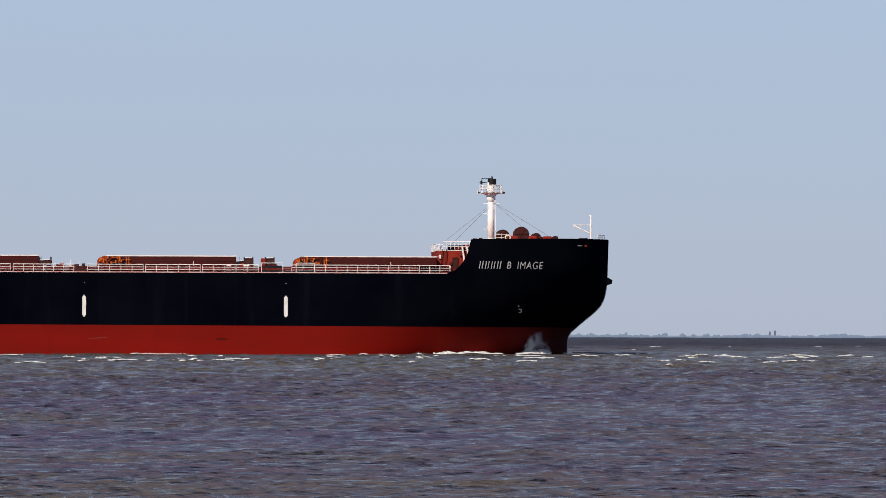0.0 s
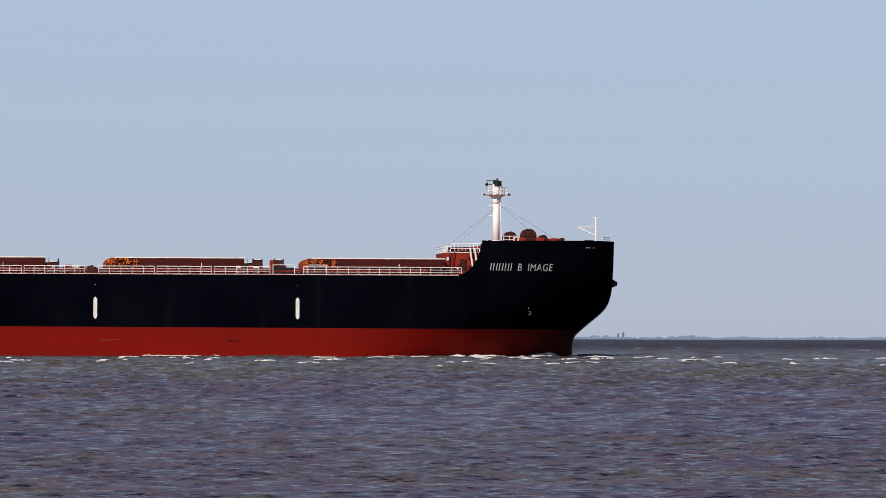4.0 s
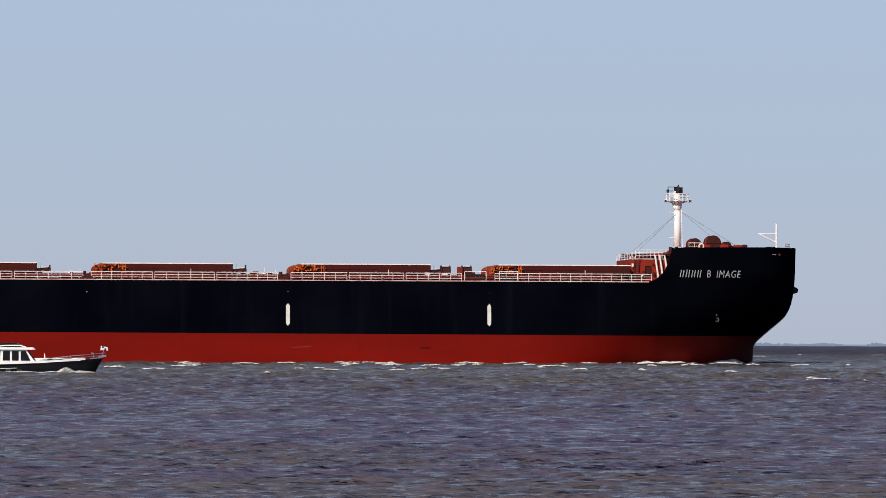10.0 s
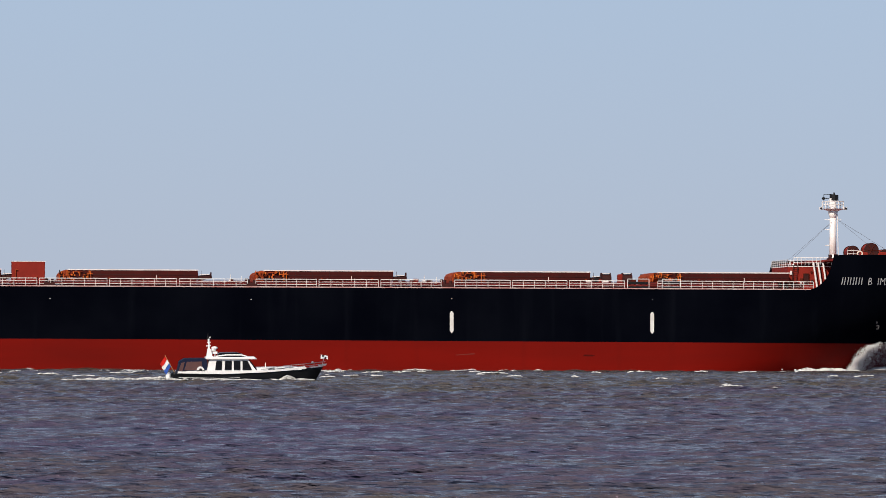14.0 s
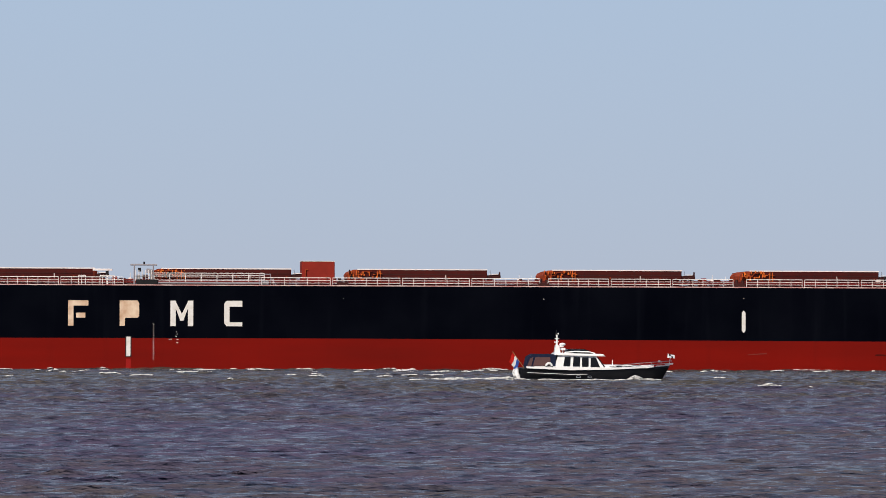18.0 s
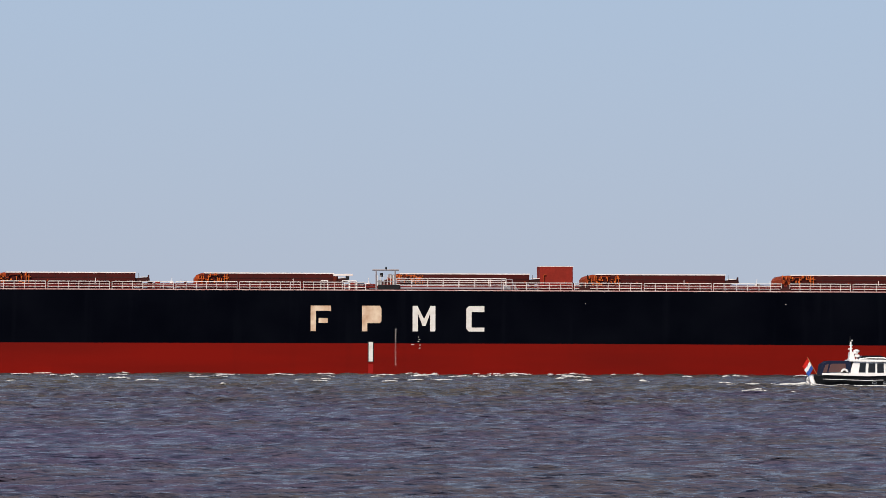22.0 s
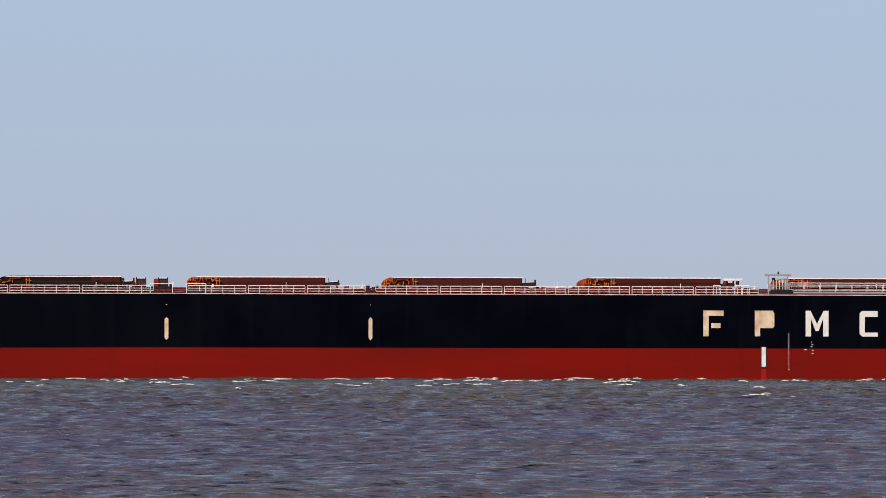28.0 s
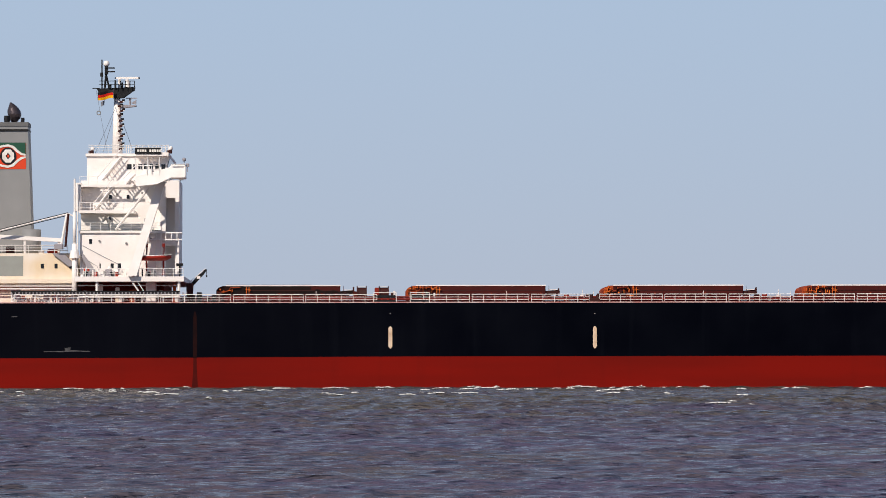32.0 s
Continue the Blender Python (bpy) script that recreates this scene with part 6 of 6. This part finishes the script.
part("canopy_pane", Shape().prism([(-12.82, 1.15), (-12.45, 1.18), (-12.28, 1.93), (-12.55, 1.85)], -1.64, -1.6), VINYL, canopy)
buoy = thing("lifebuoy", "white horseshoe lifebuoy on the cruiser's rail", "lifebuoy")
AFLOAT.append(buoy)
part("ring", Shape().ring((-10.9, -1.80, 1.2), 0.25, 0.1, "y", 16, 6), GELCOAT, buoy)
part("strap", Shape().box(-11.25, -10.55, -1.93, -1.89, 1.16, 1.22), GELCOAT_BLACK, buoy)
dinghy = thing("inflatable_dinghy", "small white inflatable dinghy stowed on edge at the stern", "dinghy")
AFLOAT.append(dinghy)
part("pontoon", Shape().path([(-13.55, -1.45, 0.15), (-13.72, -1.3, 0.55), (-13.62, -0.6, 0.78), (-13.62, 0.9, 0.78), (-13.72, 1.3, 0.55), (-13.55, 1.45, 0.15)], 0.2, 10).ball((-13.55, -1.45, 0.15), 0.2, 10, 6).ball((-13.72, -1.3, 0.55), 0.21, 10, 6).ball((-13.62, -0.6, 0.78), 0.2, 10, 6).ball((-13.55, 1.45, 0.15), 0.2, 10, 6), GELCOAT, dinghy, "", True)
part("dinghy_floor", Shape().box(-13.68, -13.6, -1.3, 1.3, 0.15, 0.7), SHADE_GREY, dinghy)
part("dinghy_transom", Shape().box(-13.72, -13.45, -1.25, 1.25, 0.05, 0.2, 0.03), GELCOAT_BLACK, dinghy)
for x in (-8.3, -7.3):
    fr = part("hull_port", Shape().box(x - 0.19, x + 0.19, -2.12, -1.9, 0.26, 0.44, 0.05), STEEL, boat)
    part("port_glass", Shape().box(x - 0.13, x + 0.13, -2.14, -2.11, 0.3, 0.4), GLASS_DARK, fr)
for z in (0.22, 0.42):
    part("bow_rail", Shape().path([(x, side_y(x) + 0.12, sheer(x) + z * min(1, 0.4 + (x + 6) / 4)) for x in (-5.6, -4.2, -2.9, -1.8, -0.9, -0.2)] + [(0.12, 0, sheer(0) + z)], 0.03, 5), STEEL, boat)
for x in (-4.2, -2.9, -1.8, -0.9, -0.1):
    part("stanchion", Shape().tube((x, side_y(x) + 0.12, sheer(x)), (x, side_y(x) + 0.12, sheer(x) + 0.42 * min(1, 0.4 + (x + 6) / 4)), 0.025, n=5), STEEL, boat)
part("deck_light", Shape().tube((-5.15, 0, 1.45), (-5.15, 0, 1.85), 0.06, 0.04), GELCOAT, boat)
part("bow_staff", Shape().tube((-0.15, 0, 1.6), (0.05, 0, 2.5), 0.025, n=5), STEEL, boat)
part("bow_pennant", Shape().prism([(-0.30, 2.16), (0.08, 2.22), (0.34, 2.12), (0.36, 2.42), (0.05, 2.5), (-0.26, 2.56)], -0.01, 0.01), FLAG_WHITE, boat)
part("anchor", Shape().prism([(-0.5, 1.55), (0.2, 1.6), (0.25, 1.75), (-0.5, 1.7)], -0.12, 0.12), STEEL, boat)
part("searchlight", Shape().ball((-1.0, 0, 1.85), 0.13, 8, 5), STEEL, boat)
ens = thing("ensign", "red, white and blue ensign on a raked varnished staff", "flag")
ENS_AT = (-13.05, -0.3, 1.95)
part("staff", Shape().tube((0, 0, -1.0), (-0.98, 0, 0.5), 0.03, n=6), paint("varnished_staff", (0.35, 0.18, 0.07), None, 0.4), ens)
for j, m in enumerate((FLAG_RED, FLAG_WHITE, FLAG_BLUE)):
    sh = Shape()
    for i in range(5):
        f0, f1 = i / 5, (i + 1) / 5
        ax, az = -0.95 + 0.19 * j, 0.45 - 0.29 * j
        sh.add([(ax - 0.42 * f0, 0.1 * math.sin(6 * f0), az - 0.80 * f0), (ax - 0.42 * f1, 0.1 * math.sin(6 * f1), az - 0.80 * f1), (ax + 0.19 - 0.36 * f1, 0.1 * math.sin(6 * f1 + 0.5), az - 0.29 - 0.78 * f1), (ax + 0.19 - 0.36 * f0, 0.1 * math.sin(6 * f0 + 0.5), az - 0.29 - 0.78 * f0)], [(0, 1, 2, 3)])
    part("stripe", sh, m, ens)


# ---- foam and spray ----
LUMP = Shape().ball((0, 0, 0), 1.0, 6, 3, -0.3)
DROP = [(0.0, 0.0, 1.0), (0.94, 0.0, -0.33), (-0.47, 0.82, -0.33), (-0.47, -0.82, -0.33)]
DROP_F = [(0, 1, 2), (0, 2, 3), (0, 3, 1), (1, 3, 2)]


def lump(s, c, r, rng):
    s.add([(c[0] + a * r[0] * rng.uniform(0.7, 1.25), c[1] + b * r[1] * rng.uniform(0.7, 1.25), c[2] + d * r[2] * rng.uniform(0.6, 1.3)) for a, b, d in LUMP.v], LUMP.f)


def foam_object(name, shape, label, smooth=True):
    me = bpy.data.meshes.new(name)
    me.from_pydata(shape.v, [], shape.f)
    me.polygons.foreach_set("use_smooth", [smooth] * len(me.polygons))
    me.materials.append(FOAM)
    return tagged(new(name, me), label, "foam", kind="stuff")


def whitecaps():
    rng = random.Random(31)
    s = Shape()
    nrng = np.random.RandomState(3)
    for y0, y1, want in ((300, 400, 10), (400, 565, 125), (600, 1000, 20)):
        n = want * 30
        y = nrng.uniform(y0, y1, n)
        x = -0.12 * y - 8 + nrng.uniform(0, 1, n) * (0.33 * y + 70)
        h, dx, dy = swell(x, y, y * (0.00136 if y1 < 440 else 0.00192))
        for i in np.argsort(-h)[:want]:
            sink = 0.05 * min(1.0, max(0.0, (y[i] - 250) / 200))
            near = min(1.0, y[i] / 430) ** 1.5
            length = rng.choice((0.4, 0.6, 0.9, 1.3, 1.9, 2.6)) * near
            tall = rng.choice((0.05, 0.07, 0.10, 0.16)) * near * min(1.0, 430 / y[i] + 0.2)
            bend = rng.uniform(-0.5, 0.5)
            for j in range(6 + int(length * 14 / near)):
                q = rng.uniform(-1, 1)
                thin = (1 - q * q) * rng.uniform(0.3, 1.0)
                lump(s, (x[i] + dx[i] + q * length * 0.6, y[i] + dy[i] + bend * q * length + rng.gauss(0, 0.2), h[i] - 0.02 - sink + thin * tall * rng.random() - 0.05 * q * q), (rng.uniform(0.08, 0.28) * (0.4 + 0.6 * near), rng.uniform(0.08, 0.2), rng.uniform(0.025, 0.07) * near), rng)
    return foam_object("whitecap_foam", s, "scattered white foam on breaking wave crests")


caps = whitecaps()


def side_foam():
    """Foam where the ship's side cuts the waves."""
    rng = random.Random(17)
    s = Shape()
    x = -250.0
    while x < 24:
        if noise.noise((x * 0.09, 2, 7)) > 0.17:
            wide, tall = rng.uniform(0.4, 2.4), rng.choice((0.04, 0.06, 0.1, 0.16))
            for j in range(int(10 + wide * 14)):
                q = rng.uniform(-1, 1)
                lump(s, (x + q * wide * 0.6, -0.25 - rng.random() * 1.4, 0.1 + (1 - q * q) * tall * rng.random()), (rng.uniform(0.08, 0.3), 0.15, rng.uniform(0.02, 0.07)), rng)
        x += rng.uniform(1.2, 4.5)
    return foam_object("side_foam", s, "thin broken foam along the ship's waterline")


def bow_wave():
    rng = random.Random(23)
    s = Shape()
    for i in range(2600):
        u = rng.random() ** 0.5
        x = 18 + 22.4 * u
        curl = noise.noise((x * 0.55, 3.3, 0.0))
        if curl < -0.18:
            continue
        top = 0.16 + 0.5 * max(0.0, curl) + 0.55 * max(0.0, 1 - abs(x - 36.5) / 4.0)
        out = rng.random() ** 1.6
        lump(s, (x, hull_y(x, 0.5) - 0.25 - 3.6 * out, 0.03 + top * rng.random() * (1 - 0.6 * out)), (rng.uniform(0.08, 0.3), 0.2, rng.uniform(0.04, 0.12)), rng)
    return foam_object("bow_wave_foam", s, "white bow wave foam curling off the stem")


hull_foam, bow_foam = side_foam(), bow_wave()
ridge = Shape()
rng = random.Random(9)
for i in range(10):
    c = -5.0 + 1.45 * i
    ridge.ball((c, 0.25 * c + rng.uniform(-0.8, 0.8), 0.0), (rng.uniform(1.4, 2.6), 0.9, 0.50 - 0.035 * i + rng.uniform(-0.14, 0.06)), 18, 8, -0.3)
for i in range(70):                       # short peaks that break its back
    c = -6.0 + 17.0 * rng.random() ** 1.2
    ridge.ball((c, 0.25 * c + rng.uniform(-1.6, 1.2), 0.0), (rng.uniform(0.5, 1.6), 0.6, rng.uniform(0.15, 0.48) * (1 - max(0.0, c) / 16)), 10, 5, -0.3)
me_ = ridge.mesh("bow_swell", True)
me_.materials.append(SMOOTH_WATER)
bow_swell = tagged(new("bow_swell", me_), "swell pushed up ahead of the bow, dark reflection painted in", "wave")


RISE = [(0.0, 0.75), (0.2, 1.0), (0.6, 0.9), (0.85, 0.6), (1.0, 0.2)]


def spray(seed, s0, s1, height, count, lean, size=1.0, ragged=0.18):
    """A burst of fine drops thrown up beside the bow: thick at the foot, thinning to mist."""
    rng = random.Random(seed)
    v = []
    made = 0
    while made < count:
        thick = rng.random() < 0.68         # a bright rising edge, then a veil of mist behind it
        p = abs(rng.gauss(0, 0.17)) if thick else rng.random() ** 0.7
        if p > 1:
            continue
        top = height * lerp(RISE, p) * max(0.15, 0.9 + ragged * noise.noise((p * 6 * (1 + ragged), seed, 0)))
        g = rng.random() ** (0.75 if thick else 0.6)
        z = top * g
        x = s0 + (s1 - s0) * p + (lean + 0.5 * (1 - p) ** 2) * z + rng.gauss(0, 0.08 + 0.3 * g)
        if rng.random() > 0.6 + 0.9 * noise.noise((x * 1.1, seed * 3.0, z * 0.9)):
            continue
        made += 1
        y = hull_y(max(20.0, min(x, 40.0)), max(0.5, z)) - 0.5 - abs(rng.gauss(0, 0.7))
        r = rng.uniform(0.013, 0.024) if thick else rng.uniform(0.008, 0.015)
        r *= size * (2.2 if rng.random() < 0.04 else 1.0)
        v += [(x + a * r * 1.3, y + b * r, z + c * r) for a, b, c in DROP]
    f = [tuple(4 * i + k for k in t) for i in range(count) for t in DROP_F]
    me = bpy.data.meshes.new("bow_spray")
    me.from_pydata(v, [], f)
    me.materials.append(SPRAY)
    return tagged(new("bow_spray", me), "burst of fine white spray beside the bow", "spray", group="spray bursts at the bow", kind="stuff")


SPRAYS = [
    # burst, start, peak, end, height
    (spray(5, 37.6, 39.8, 1.5, 6000, 0.05, 1.9, 0.6), 11.55, 12.0, 12.6, 1.6),
    (spray(1, 33.4, 37.4, 2.5, 4500, 0.1, 1.7, 0.9), -0.8, 0.0, 1.0, 3.0),
    (spray(2, 29.0, 35.0, 2.2, 6000, -0.1, 1.9, 1.0), 0.6, 1.1, 1.9, 2.2),
    (spray(3, 28.3, 34.3, 2.2, 7000, 0.25, 1.4, 0.5), 8.2, 8.95, 9.8, 2.3),
    (spray(4, 29.2, 40.0, 6.0, 52000, 0.12), 11.7, 13.15, 15.2, 6.4),
]


def boat_foam():
    rng = random.Random(41)
    s = Shape()
    for x0, x1, high, n in ((-5.0, -0.9, 0.38, 900), (-9.4, -5.2, 0.16, 260), (-12.8, -9.0, 0.16, 260), (-16.2, -12.6, 0.42, 900), (-23.0, -13.2, 0.26, 1100)):
        for i in range(n):
            q = rng.random()
            x = x0 + (x1 - x0) * q
            up = high * (0.25 + 0.75 * math.sin(math.pi * q) ** 2) * (0.6 + 0.8 * noise.noise((x * 1.3, high, 2)))
            y = side_y(x) - 0.1 - 0.6 * rng.random() if x > -13.2 else rng.uniform(-1.9, 1.2)
            lump(s, (x, y, 0.04 + max(0.0, up) * rng.random()), (rng.uniform(0.05, 0.2), 0.1, rng.uniform(0.014, 0.045)), rng)
    return foam_object("boat_wake_foam", s, "white foam and wake round the motor cruiser")


wake = boat_foam()


# ---- what moves ----
def ship_pose(t, x=0.0, y=0.0, z=0.0):
    a = radians(SHIP_COURSE)
    base = pose(SHIP_SPEED * t * math.cos(a), SHIP_Y + SHIP_SPEED * t * math.sin(a), 0, 0, 0, SHIP_TURN)
    return base @ Matrix.Translation((x, y, z))


# the boat's bow dips and lifts on the waves: seconds, degrees down
NOD = [(0, 0), (9, 0.5), (10, 0), (11, -0.5), (12, 0.3), (13, 1.2), (14, -0.4), (15, 0.6), (15.5, -0.9), (16, -0.25), (16.5, 0.45), (17, 0), (17.5, 0),
       (18, 1.1), (18.5, 0.25), (19, -0.9), (19.5, 0.2), (20, 0.45), (20.5, 0.2), (21, -0.3), (22, 0.4), (32, 0)]


def motions():
    walk(ship, [(t, ship_pose(t)) for t in (0, 8, 16, 24, 32)])
    for ob in (water, caps):
        walk(ob, [(t, pose(DRIFT[0] * t, DRIFT[1] * t, 0)) for t in (0, 16, 32)])
    steps = [0.5 * i for i in range(65)]
    walk(hull_foam, [(t, ship_pose(t, z=-0.06 + 0.06 * math.sin(2.1 * t))) for t in steps])
    walk(bow_foam, [(t, ship_pose(t, z=-0.05 + 0.14 * math.sin(2.4 * t + 0.6))) for t in steps])
    walk(bow_swell, [(t, ship_pose(t, 47.6, 20.0, -0.08 + 0.08 * math.sin(1.7 * t))) for t in steps])
    for ob, start, peak, end, high in SPRAYS:
        rows = [(0.0, ship_pose(0.0, z=-high - 1.5))] if start > 0 else []
        for i in range(9):
            t = start + (end - start) * i / 8
            if t >= 0:
                lift = 1 - ((t - peak) / (peak - start if t < peak else end - peak)) ** 2
                rows.append((round(t, 2), ship_pose(t, x=-1.5 * (t - peak), z=(high + 1.5) * (lift - 1))))
        rows.append((32.0, ship_pose(32.0, z=-high - 1.5)))
        walk(ob, rows)
    # the boat pitches a little as it goes
    rows = []
    for t in steps:
        nod = 0.25 + lerp(NOD, t)
        rows.append((t, pose(-46.42 + 4.857 * t, 370.1, -0.17 + 0.05 * math.sin(2.6 * t), 1.2 * math.sin(1.9 * t), nod, 0)))
    walk(boat, rows)
    for ob in AFLOAT:
        walk(ob, rows)
    for ob in ABOARD:
        walk(ob, [(t, ship_pose(t)) for t in (0, 8, 16, 24, 32)])
    walk(wake, [(t, pose(-46.42 + 4.857 * t, 370.1, 0.04 * math.sin(3.3 * t), 0, 0, 0)) for t in steps])
    walk(scanner, [(t, Matrix.Translation(scanner_at) @ pose(0, 0, 0, 0, 0, 120.0 * (t - 32.0))) for t in steps])
    walk(ens, [(t, m @ Matrix.Translation(ENS_AT) @ pose(0, 0, 0, 0, 5 * math.sin(4.1 * t), 14 * math.sin(5.3 * t))) for t, m in rows])
    walk(flag, [(t, ship_pose(t, *FLAG_AT) @ pose(0, 0, 0, 0, 4 * math.sin(3.7 * t), 12 * math.sin(4.6 * t))) for t in steps])


scanner_at = scanner.location.copy()
motions()
